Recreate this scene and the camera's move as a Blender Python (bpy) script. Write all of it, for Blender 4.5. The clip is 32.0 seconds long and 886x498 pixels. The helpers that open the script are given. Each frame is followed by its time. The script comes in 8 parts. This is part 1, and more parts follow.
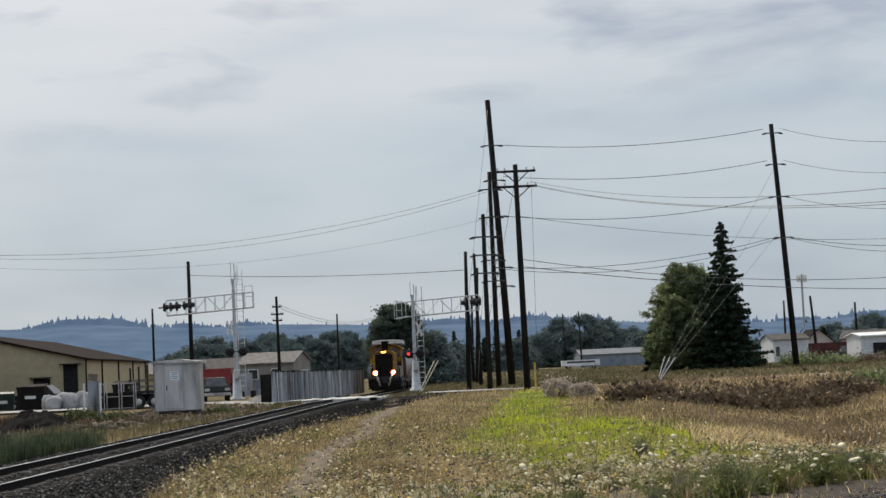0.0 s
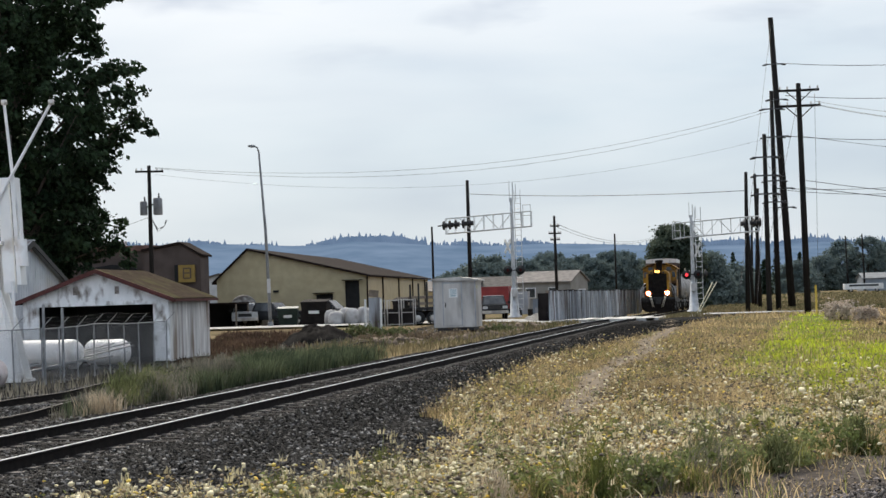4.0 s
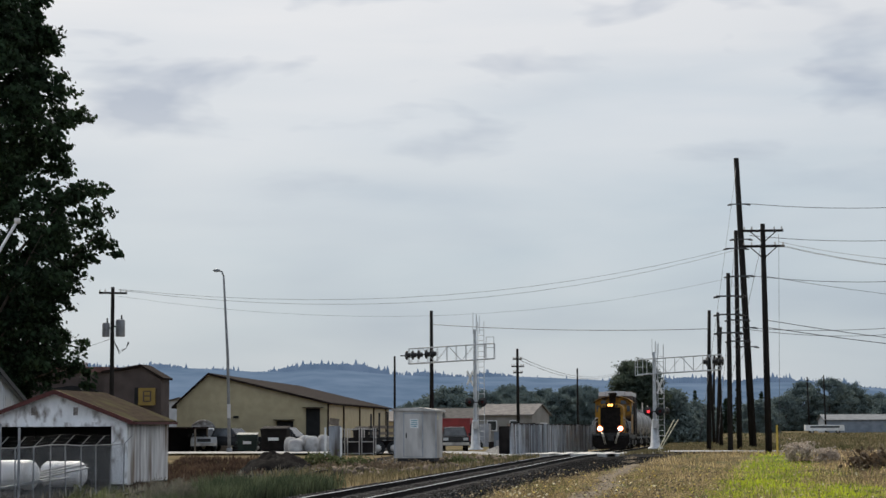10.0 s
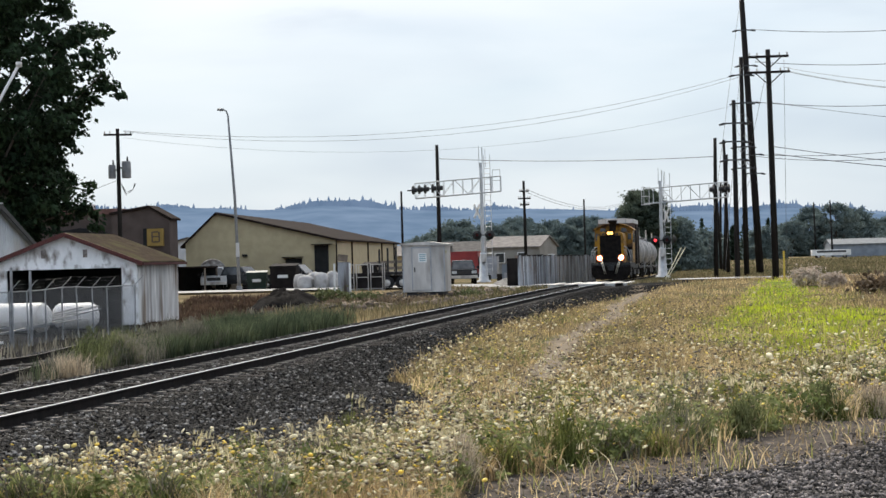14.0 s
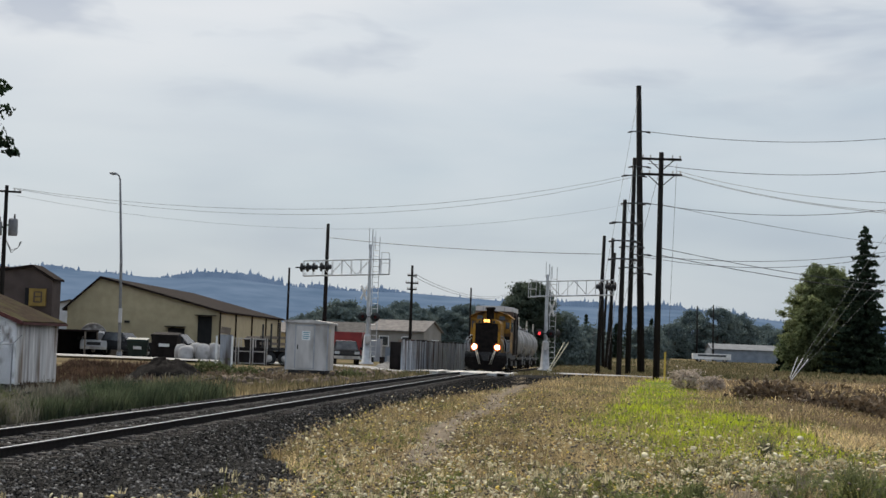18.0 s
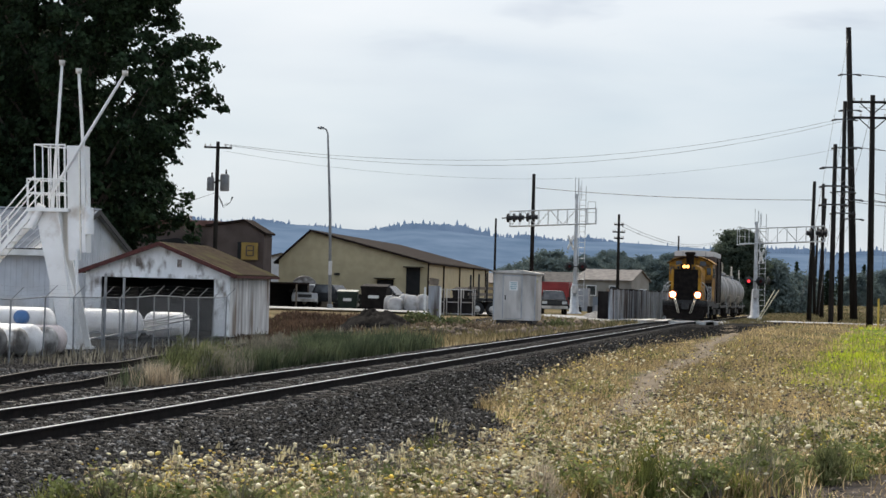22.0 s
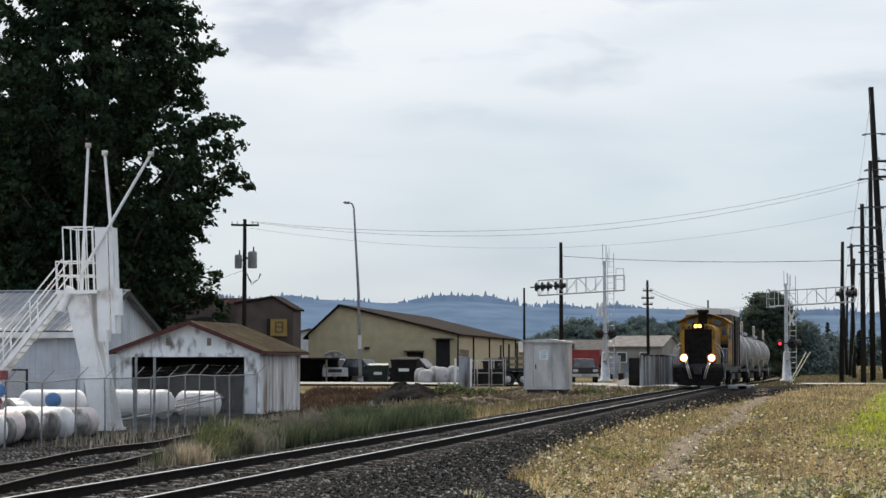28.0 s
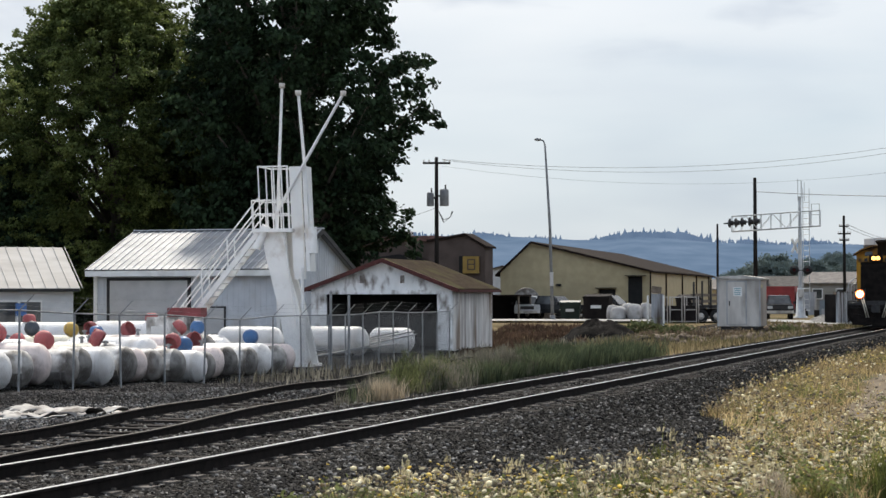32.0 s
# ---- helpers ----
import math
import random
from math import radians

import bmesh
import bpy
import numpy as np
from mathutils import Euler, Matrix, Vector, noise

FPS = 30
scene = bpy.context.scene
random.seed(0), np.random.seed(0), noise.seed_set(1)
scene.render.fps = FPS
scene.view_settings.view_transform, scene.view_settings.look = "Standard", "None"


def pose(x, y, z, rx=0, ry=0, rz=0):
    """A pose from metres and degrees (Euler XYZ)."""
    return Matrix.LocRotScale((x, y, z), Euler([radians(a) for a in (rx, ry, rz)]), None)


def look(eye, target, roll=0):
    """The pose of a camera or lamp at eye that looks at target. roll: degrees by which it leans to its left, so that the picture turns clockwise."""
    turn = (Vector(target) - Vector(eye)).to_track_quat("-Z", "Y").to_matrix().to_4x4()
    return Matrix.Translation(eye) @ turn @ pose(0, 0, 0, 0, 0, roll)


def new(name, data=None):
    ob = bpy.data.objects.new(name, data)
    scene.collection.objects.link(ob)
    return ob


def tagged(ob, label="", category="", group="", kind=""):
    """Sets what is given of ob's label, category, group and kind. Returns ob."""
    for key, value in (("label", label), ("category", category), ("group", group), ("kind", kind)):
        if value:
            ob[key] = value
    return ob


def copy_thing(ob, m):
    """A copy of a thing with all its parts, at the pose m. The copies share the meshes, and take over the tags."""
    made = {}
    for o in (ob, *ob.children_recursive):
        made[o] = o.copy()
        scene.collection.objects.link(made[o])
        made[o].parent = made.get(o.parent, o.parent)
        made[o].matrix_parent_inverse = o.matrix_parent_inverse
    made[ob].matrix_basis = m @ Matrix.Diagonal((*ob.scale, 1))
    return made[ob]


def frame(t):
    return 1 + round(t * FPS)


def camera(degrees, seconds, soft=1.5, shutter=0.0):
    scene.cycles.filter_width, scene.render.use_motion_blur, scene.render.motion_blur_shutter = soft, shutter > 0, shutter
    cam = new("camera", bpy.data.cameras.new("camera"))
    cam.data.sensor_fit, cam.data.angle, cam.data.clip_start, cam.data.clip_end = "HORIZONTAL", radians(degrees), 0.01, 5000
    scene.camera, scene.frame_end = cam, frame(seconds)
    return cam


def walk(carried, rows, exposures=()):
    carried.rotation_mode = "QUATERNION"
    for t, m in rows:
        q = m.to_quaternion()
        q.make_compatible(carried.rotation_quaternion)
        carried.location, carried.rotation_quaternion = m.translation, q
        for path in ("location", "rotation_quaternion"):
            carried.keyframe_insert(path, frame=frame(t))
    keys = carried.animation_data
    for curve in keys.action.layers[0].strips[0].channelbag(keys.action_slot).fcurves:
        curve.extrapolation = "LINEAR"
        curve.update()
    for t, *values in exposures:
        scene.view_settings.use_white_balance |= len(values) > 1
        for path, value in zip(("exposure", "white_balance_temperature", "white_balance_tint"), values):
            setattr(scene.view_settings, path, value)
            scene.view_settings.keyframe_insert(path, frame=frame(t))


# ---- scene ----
SECONDS = 32.0
EYE = 1.6  # eye height over the rail heads
cam = camera(26.5, SECONDS, soft=1.5)
# seconds, yaw, pitch, roll of the hand-held camera, which turns on the spot
ROWS = [
    (0.0, -1.393, 3.511, 2.638), (0.5, -1.083, 3.291, 2.781), (1.0, -0.658, 2.925, 2.422), (1.5, -0.061, 2.366, 1.930),
    (2.0, 0.727, 1.766, 1.580), (2.5, 1.966, 1.172, 1.469), (3.0, 3.572, 0.913, 1.586), (3.5, 5.232, 1.024, 1.769),
    (4.0, 7.030, 1.384, 1.791), (4.5, 8.186, 1.801, 1.686), (6.5, 7.527, 3.716, 1.054), (7.0, 6.737, 4.417, 0.216),
    (7.5, 5.936, 4.911, -0.623), (8.0, 5.393, 5.033, -0.968), (8.5, 5.475, 4.849, -0.790), (9.0, 5.868, 4.891, -0.300),
    (9.5, 6.202, 5.052, 0.127), (10.0, 5.845, 5.330, 0.241), (10.5, 4.996, 5.193, 0.173), (11.0, 4.085, 4.519, 0.027),
    (11.5, 3.665, 3.217, 0.192), (12.0, 3.585, 1.931, 0.522), (12.5, 3.759, 0.870, 0.995), (13.0, 4.172, 0.247, 1.343),
    (13.5, 4.972, 0.072, 1.569), (14.0, 6.091, 0.282, 1.582), (14.5, 7.269, 1.012, 1.473), (16.5, 7.545, 3.165, 0.121),
    (17.0, 5.765, 3.341, -0.833), (17.5, 3.947, 3.149, -1.658), (18.0, 2.558, 2.823, -2.141), (18.5, 2.470, 2.229, -2.015),
    (19.0, 3.517, 1.663, -1.547), (19.5, 5.158, 1.149, -1.044), (20.0, 6.279, 0.875, -0.823), (20.5, 6.813, 0.765, -0.874),
    (21.0, 7.157, 0.812, -1.147), (21.5, 7.665, 0.950, -1.384), (22.0, 8.866, 1.098, -1.538), (22.5, 11.117, 0.956, -1.510),
    (23.0, 13.787, 0.924, -1.703), (23.5, 16.301, 1.264, -2.175), (24.0, 17.087, 1.937, -2.654), (24.5, 15.919, 2.801, -2.825),
    (25.0, 13.473, 3.405, -2.602), (25.5, 11.050, 3.484, -2.070), (27.5, 9.426, 3.127, -0.025), (28.0, 9.780, 3.260, 0.059),
    (28.5, 10.409, 3.498, -0.050), (29.0, 11.215, 3.664, -0.207), (29.5, 12.154, 3.682, -0.295), (30.0, 13.081, 3.497, -0.319),
    (30.5, 13.927, 3.114, -0.292), (31.0, 14.579, 2.617, -0.099), (31.5, 15.084, 2.042, 0.035), (32.0, 15.616, 1.356, 0.158),
]
walk(cam, [(t, pose(0, 0, EYE, 90 + pitch, roll, yaw)) for t, yaw, pitch, roll in ROWS], exposures=[(0.0, -0.28), (2.0, -0.12), (3.0, 0.06), (4.0, 0.14), (6.0, 0.0), (7.0, -0.14), (9.0, -0.2), (11.0, -0.26), (12.0, -0.06), (13.0, 0.18), (14.0, 0.28), (15.0, 0.1), (17.0, -0.02), (18.0, -0.18), (20.0, 0.06), (22.0, 0.1), (23.5, 0.22), (24.0, 0.26), (24.5, 0.14), (25.0, -0.04), (26.0, 0.04), (28.0, 0.05), (30.0, -0.04), (31.0, 0.0), (32.0, 0.08)])

# ---- sky and sun ----
SUN_AZ, SUN_EL = -20.0, 46.0  # degrees right of straight ahead, degrees up


def make_world():
    world = bpy.data.worlds.new("world")
    scene.world = world
    world.use_nodes = True
    nt = world.node_tree
    nt.nodes.clear()
    N, L = nt.nodes.new, nt.links.new
    sky = N("ShaderNodeTexSky")
    sky.sky_type, sky.sun_disc = "NISHITA", False
    sky.sun_elevation, sky.sun_rotation = radians(SUN_EL), radians(SUN_AZ)
    sky.air_density, sky.dust_density = 1.0, 2.0
    geo = N("ShaderNodeTexCoord")
    dim = N("ShaderNodeMix")
    dim.data_type, dim.blend_type = "RGBA", "MULTIPLY"
    dim.inputs[0].default_value = 1.0
    dim.inputs[7].default_value = (0.13, 0.13, 0.13, 1)
    L(sky.outputs[0], dim.inputs[6])
    # a veil of high cloud in long soft bands
    m1 = N("ShaderNodeMapping")
    m1.inputs["Scale"].default_value = (3.4, 3.4, 13.0)
    m1.inputs["Location"].default_value = (0.35, 0.0, 0.2)
    L(geo.outputs["Generated"], m1.inputs[0])
    n1 = N("ShaderNodeTexNoise")
    n1.inputs["Scale"].default_value, n1.inputs["Detail"].default_value = 1.5, 4.0
    n1.inputs["Roughness"].default_value, n1.inputs["Distortion"].default_value = 0.42, 0.15
    L(m1.outputs[0], n1.inputs["Vector"])
    r1 = N("ShaderNodeValToRGB")
    r1.color_ramp.elements[0].position, r1.color_ramp.elements[1].position = 0.3, 0.72
    r1.color_ramp.elements[0].color = (0.45, 0.545, 0.66, 1)
    r1.color_ramp.elements[1].color = (0.675, 0.745, 0.82, 1)
    mid = r1.color_ramp.elements.new(0.5)
    mid.color = (0.56, 0.655, 0.745, 1)
    L(n1.outputs[0], r1.inputs[0])
    # brighter cloud higher up
    sep = N("ShaderNodeSeparateXYZ")
    L(geo.outputs["Generated"], sep.inputs[0])
    m2 = N("ShaderNodeMapping")
    m2.inputs["Scale"].default_value = (3.2, 3.2, 20.0)
    L(geo.outputs["Generated"], m2.inputs[0])
    n2 = N("ShaderNodeTexNoise")
    n2.inputs["Scale"].default_value, n2.inputs["Detail"].default_value, n2.inputs["Distortion"].default_value = 1.6, 4.0, 0.25
    L(m2.outputs[0], n2.inputs["Vector"])
    up = N("ShaderNodeMapRange")
    up.inputs["From Min"].default_value, up.inputs["From Max"].default_value = 0.06, 0.26
    L(sep.outputs[2], up.inputs[0])
    add = N("ShaderNodeMath")
    add.operation = "MULTIPLY_ADD"
    add.inputs[1].default_value = 1.0
    L(up.outputs[0], add.inputs[0])
    sub = N("ShaderNodeMath")
    sub.operation = "MULTIPLY_ADD"
    sub.inputs[1].default_value, sub.inputs[2].default_value = 2.4, -1.12
    L(n2.outputs[0], sub.inputs[0])
    L(sub.outputs[0], add.inputs[2])
    cl = N("ShaderNodeClamp")
    L(add.outputs[0], cl.inputs[0])
    gate = N("ShaderNodeMath")
    gate.operation = "MULTIPLY"
    L(cl.outputs[0], gate.inputs[0])
    L(up.outputs[0], gate.inputs[1])
    # slate patches in the upper cloud
    m3 = N("ShaderNodeMapping")
    m3.inputs["Scale"].default_value, m3.inputs["Location"].default_value = (6.0, 6.0, 19.0), (1.1, 0.4, 0.9)
    L(geo.outputs["Generated"], m3.inputs[0])
    n3 = N("ShaderNodeTexNoise")
    n3.inputs["Scale"].default_value, n3.inputs["Detail"].default_value, n3.inputs["Distortion"].default_value = 1.5, 4.0, 0.25
    L(m3.outputs[0], n3.inputs["Vector"])
    pt = N("ShaderNodeMapRange")
    pt.inputs["From Min"].default_value, pt.inputs["From Max"].default_value = 0.5, 0.64
    L(n3.outputs[0], pt.inputs[0])
    hi = N("ShaderNodeMapRange")
    hi.inputs["From Min"].default_value, hi.inputs["From Max"].default_value, hi.inputs["To Max"].default_value = 0.1, 0.17, 0.75
    L(sep.outputs[2], hi.inputs[0])
    ml = N("ShaderNodeMath")
    ml.operation = "MULTIPLY"
    L(pt.outputs[0], ml.inputs[0])
    L(hi.outputs[0], ml.inputs[1])
    slate = N("ShaderNodeMix")
    slate.data_type = "RGBA"
    slate.inputs[7].default_value = (0.40, 0.46, 0.575, 1)
    L(ml.outputs[0], slate.inputs[0])
    white = N("ShaderNodeMix")
    white.data_type = "RGBA"
    white.inputs[7].default_value = (0.93, 0.92, 0.92, 1)
    L(gate.outputs[0], white.inputs[0])
    L(r1.outputs[0], white.inputs[6])
    # whiter towards the sun behind its veil
    a, e = radians(SUN_AZ), radians(SUN_EL)
    dot = N("ShaderNodeVectorMath")
    dot.operation = "DOT_PRODUCT"
    dot.inputs[1].default_value = (math.sin(a) * math.cos(e), math.cos(a) * math.cos(e), math.sin(e))
    L(geo.outputs["Generated"], dot.inputs[0])
    near = N("ShaderNodeMapRange")
    near.inputs["From Min"].default_value, near.inputs["From Max"].default_value, near.inputs["To Max"].default_value = 0.73, 0.86, 0.75
    L(dot.outputs["Value"], near.inputs[0])
    glow = N("ShaderNodeMix")
    glow.data_type = "RGBA"
    glow.inputs[7].default_value = (0.95, 0.945, 0.95, 1)
    L(near.outputs[0], glow.inputs[0])
    L(white.outputs[2], glow.inputs[6])
    L(glow.outputs[2], slate.inputs[6])
    white = slate
    # clearer blue sky away from the sun, behind the view
    back = N("ShaderNodeMapRange")
    back.inputs["From Min"].default_value, back.inputs["From Max"].default_value = 0.25, -0.5
    L(sep.outputs[1], back.inputs[0])
    blue = N("ShaderNodeMix")
    blue.data_type = "RGBA"
    blue.inputs[7].default_value = (0.72, 0.84, 1.02, 1)
    L(back.outputs[0], blue.inputs[0])
    L(white.outputs[2], blue.inputs[6])
    white = blue
    veil = N("ShaderNodeMix")
    veil.data_type = "RGBA"
    veil.inputs[0].default_value = 0.86
    L(dim.outputs[2], veil.inputs[6])
    L(white.outputs[2], veil.inputs[7])
    bg = N("ShaderNodeBackground")
    bg.inputs[1].default_value = 1.0
    L(veil.outputs[2], bg.inputs[0])
    out = N("ShaderNodeOutputWorld")
    L(bg.outputs[0], out.inputs[0])


def make_sun():
    lamp = bpy.data.lights.new("sun", "SUN")
    lamp.energy, lamp.angle, lamp.color = 4.4, radians(1.5), (1.0, 0.925, 0.8)
    sun = new("sun", lamp)
    a, e = radians(SUN_AZ), radians(SUN_EL)
    d = Vector((math.sin(a) * math.cos(e), math.cos(a) * math.cos(e), math.sin(e)))
    sun.matrix_world = look(d * 300, (0, 0, 0))


make_world()
make_sun()

# ---- materials ----


def ramp_mat(name, c0, c1, scale=6.0, rough=0.8, metal=0.0, bump=0.2, c2=None, scale2=0.9, amount2=0.5, per_object=0.0, per_island=0.0,
             stretch=(1, 1, 1), bump_scale=None, trans=0.0, spec=0.4, lo=0.35, hi=0.65):
    """Two noises at two scales between c0 and c1, with stains of c2, relief, and a change from piece to piece."""
    mat = bpy.data.materials.new(name)
    mat.use_nodes = True
    nt = mat.node_tree
    bsdf = nt.nodes["Principled BSDF"]
    N, L = nt.nodes.new, nt.links.new
    co = N("ShaderNodeTexCoord")
    mp = N("ShaderNodeMapping")
    mp.inputs["Scale"].default_value = stretch
    geo = N("ShaderNodeNewGeometry")
    L(geo.outputs["Position"] if name.startswith("ground") else co.outputs["Object"], mp.inputs[0])
    n1 = N("ShaderNodeTexNoise")
    n1.inputs["Scale"].default_value, n1.inputs["Detail"].default_value = scale, 6.0
    L(mp.outputs[0], n1.inputs["Vector"])
    r = N("ShaderNodeValToRGB")
    r.color_ramp.elements[0].position, r.color_ramp.elements[1].position = lo, hi
    r.color_ramp.elements[0].color, r.color_ramp.elements[1].color = (*c0, 1), (*c1, 1)
    L(n1.outputs[0], r.inputs[0])
    col = r.outputs[0]
    if c2:
        n2 = N("ShaderNodeTexNoise")
        n2.inputs["Scale"].default_value, n2.inputs["Detail"].default_value = scale2, 5.0
        L(mp.outputs[0], n2.inputs["Vector"])
        r2 = N("ShaderNodeMapRange")
        r2.inputs["From Min"].default_value, r2.inputs["From Max"].default_value = 0.62 - 0.25 * amount2, 0.78 - 0.2 * amount2
        L(n2.outputs[0], r2.inputs[0])
        mx = N("ShaderNodeMix")
        mx.data_type = "RGBA"
        L(r2.outputs[0], mx.inputs[0])
        L(col, mx.inputs[6])
        mx.inputs[7].default_value = (*c2, 1)
        col = mx.outputs[2]
    if per_object or per_island:
        src = N("ShaderNodeObjectInfo").outputs["Random"] if per_object else geo.outputs["Random Per Island"]
        amt = per_object or per_island
        vr = N("ShaderNodeMapRange")
        vr.inputs["To Min"].default_value, vr.inputs["To Max"].default_value = 1 - amt, 1 + amt
        L(src, vr.inputs[0])
        hs = N("ShaderNodeHueSaturation")
        L(vr.outputs[0], hs.inputs["Value"])
        L(col, hs.inputs["Color"])
        col = hs.outputs[0]
    L(col, bsdf.inputs["Base Color"])
    bsdf.inputs["Roughness"].default_value, bsdf.inputs["Metallic"].default_value = rough, metal
    bsdf.inputs["Specular IOR Level"].default_value = spec
    if trans:
        bsdf.inputs["Subsurface Weight"].default_value = 0.0
        tr = N("ShaderNodeBsdfTranslucent")
        L(col, tr.inputs[0])
        ms = N("ShaderNodeMixShader")
        ms.inputs[0].default_value = trans
        out = nt.nodes["Material Output"]
        L(bsdf.outputs[0], ms.inputs[1])
        L(tr.outputs[0], ms.inputs[2])
        L(ms.outputs[0], out.inputs[0])
    if bump:
        bp = N("ShaderNodeBump")
        bp.inputs["Strength"].default_value, bp.inputs["Distance"].default_value = bump, 0.02
        nb = N("ShaderNodeTexNoise")
        nb.inputs["Scale"].default_value, nb.inputs["Detail"].default_value = bump_scale or scale * 4, 4.0
        L(mp.outputs[0], nb.inputs["Vector"])
        L(nb.outputs[0], bp.inputs["Height"])
        L(bp.outputs[0], bsdf.inputs["Normal"])
    return mat


def glow_mat(name, color, strength):
    mat = bpy.data.materials.new(name)
    mat.use_nodes = True
    b = mat.node_tree.nodes["Principled BSDF"]
    b.inputs["Base Color"].default_value = (*color, 1)
    b.inputs["Emission Color"].default_value, b.inputs["Emission Strength"].default_value = (*color, 1), strength
    return mat


M = {}
M["wood_pole"] = ramp_mat("wood_pole", (0.009, 0.008, 0.0075), (0.022, 0.019, 0.017), 8, 0.9, stretch=(1, 1, 0.08), bump=0.4, spec=0.15)
M["wood_tie"] = ramp_mat("wood_tie", (0.014, 0.012, 0.011), (0.045, 0.038, 0.034), 9, 0.9, stretch=(0.15, 1, 1), per_object=0.35, spec=0.08)
M["wire"] = ramp_mat("wire", (0.03, 0.032, 0.035), (0.05, 0.053, 0.056), 5, 0.6, bump=0)
M["galv"] = ramp_mat("galvanised_steel", (0.44, 0.415, 0.385), (0.62, 0.59, 0.55), 2.2, 0.5, 0.35, bump=0.04, c2=(0.3, 0.275, 0.25), amount2=0.45, scale2=1.2, stretch=(1, 1, 0.3))
M["silver"] = ramp_mat("silver_paint", (0.42, 0.43, 0.435), (0.55, 0.56, 0.565), 4, 0.4, 0.35, bump=0.05)
M["black_steel"] = ramp_mat("black_steel", (0.012, 0.012, 0.013), (0.03, 0.029, 0.028), 5, 0.6, bump=0.1)
M["rail_side"] = ramp_mat("rail_side", (0.007, 0.006, 0.006), (0.016, 0.013, 0.012), 9, 0.85, 0.0, bump=0.2, spec=0.1)
M["rail_top"] = ramp_mat("rail_top", (0.45, 0.46, 0.47), (0.58, 0.59, 0.6), 12, 0.3, 1.0, bump=0.02)
M["rail_rusty"] = ramp_mat("rail_rusty_top", (0.08, 0.071, 0.064), (0.17, 0.155, 0.142), 12, 0.8, 0.0, bump=0.1, spec=0.08)
M["ballast"] = ramp_mat("ballast_stone", (0.003, 0.003, 0.0033), (0.016, 0.0152, 0.0155), 9, 0.75, per_island=0.95, bump=0.0, lo=0.42, hi=0.62, spec=0.07)
M["yellow_wall"] = ramp_mat("yellow_siding", (0.39, 0.325, 0.195), (0.46, 0.385, 0.235), 1.5, 0.6, bump=0.05, c2=(0.36, 0.3, 0.185), amount2=0.3, scale2=0.3)
M["brown_roof"] = ramp_mat("brown_metal_roof", (0.017, 0.0125, 0.011), (0.027, 0.02, 0.018), 1.2, 0.9, bump=0.05, spec=0.03)
M["brown_wall"] = ramp_mat("brown_wall", (0.075, 0.058, 0.052), (0.1, 0.079, 0.071), 1.0, 0.8, bump=0.08, spec=0.1)
M["white_paint"] = ramp_mat("white_paint", (0.66, 0.66, 0.64), (0.78, 0.78, 0.76), 2.0, 0.55, bump=0.05, c2=(0.55, 0.53, 0.49), amount2=0.35, scale2=0.6)
M["peeling"] = ramp_mat("peeling_white_paint", (0.68, 0.69, 0.69), (0.8, 0.8, 0.8), 3.0, 0.8, bump=0.25, c2=(0.16, 0.13, 0.11), amount2=0.45, scale2=2.6, stretch=(1, 1, 0.5))
M["moss_roof"] = ramp_mat("mossy_shingles", (0.022, 0.015, 0.011), (0.05, 0.035, 0.022), 4.0, 0.95, bump=0.6, c2=(0.055, 0.048, 0.02), amount2=0.5, scale2=0.8, spec=0.03)
M["red_trim"] = ramp_mat("dark_red_trim", (0.06, 0.018, 0.016), (0.1, 0.03, 0.025), 6.0, 0.8, bump=0.2)
M["brick_roof"] = ramp_mat("faded_red_fascia", (0.13, 0.07, 0.06), (0.2, 0.115, 0.1), 1.4, 0.8, bump=0.05, spec=0.1)
M["tin_roof"] = ramp_mat("galvanised_roofing", (0.18, 0.19, 0.205), (0.28, 0.29, 0.305), 1.6, 0.6, 0.15, bump=0.05, c2=(0.36, 0.3, 0.24), amount2=0.25, scale2=0.5, stretch=(0.3, 1, 1))
M["cream_roof"] = ramp_mat("cream_metal_roof", (0.52, 0.48, 0.43), (0.64, 0.6, 0.55), 1.6, 0.8, 0.0, spec=0.1, bump=0.05, stretch=(0.3, 1, 1))
M["grey_door"] = ramp_mat("grey_door", (0.42, 0.41, 0.41), (0.5, 0.49, 0.48), 2.0, 0.6, bump=0.04)
M["grey_siding"] = ramp_mat("grey_siding", (0.5, 0.51, 0.53), (0.6, 0.61, 0.62), 2.0, 0.6, bump=0.04)
# near-black for dark parts, and for shade painted into the open shed
M["dark"] = ramp_mat("dark_parts_and_shade", (0.008, 0.008, 0.009), (0.014, 0.014, 0.014), 2.0, 0.9, bump=0)
M["bush_olive"] = ramp_mat("olive_shrub", (0.075, 0.09, 0.042), (0.15, 0.165, 0.08), 0.6, 0.8, bump=0, per_island=0.5, trans=0.35, spec=0.1)
M["asphalt"] = ramp_mat("ground_road", (0.25, 0.245, 0.24), (0.34, 0.335, 0.325), 0.7, 0.9, bump=0.1, bump_scale=20)
M["leaf_dark"] = ramp_mat("dark_leaves", (0.014, 0.027, 0.014), (0.034, 0.056, 0.026), 0.35, 0.7, bump=0, per_island=0.6, trans=0.22, spec=0.1)
M["leaf_green"] = ramp_mat("green_leaves", (0.032, 0.052, 0.017), (0.16, 0.192, 0.06), 0.3, 0.7, bump=0, per_island=0.5, trans=0.4, spec=0.15)
M["leaf_mid"] = ramp_mat("mid_leaves", (0.12, 0.155, 0.08), (0.24, 0.27, 0.13), 0.3, 0.7, bump=0, per_island=0.5, trans=0.5, spec=0.15)
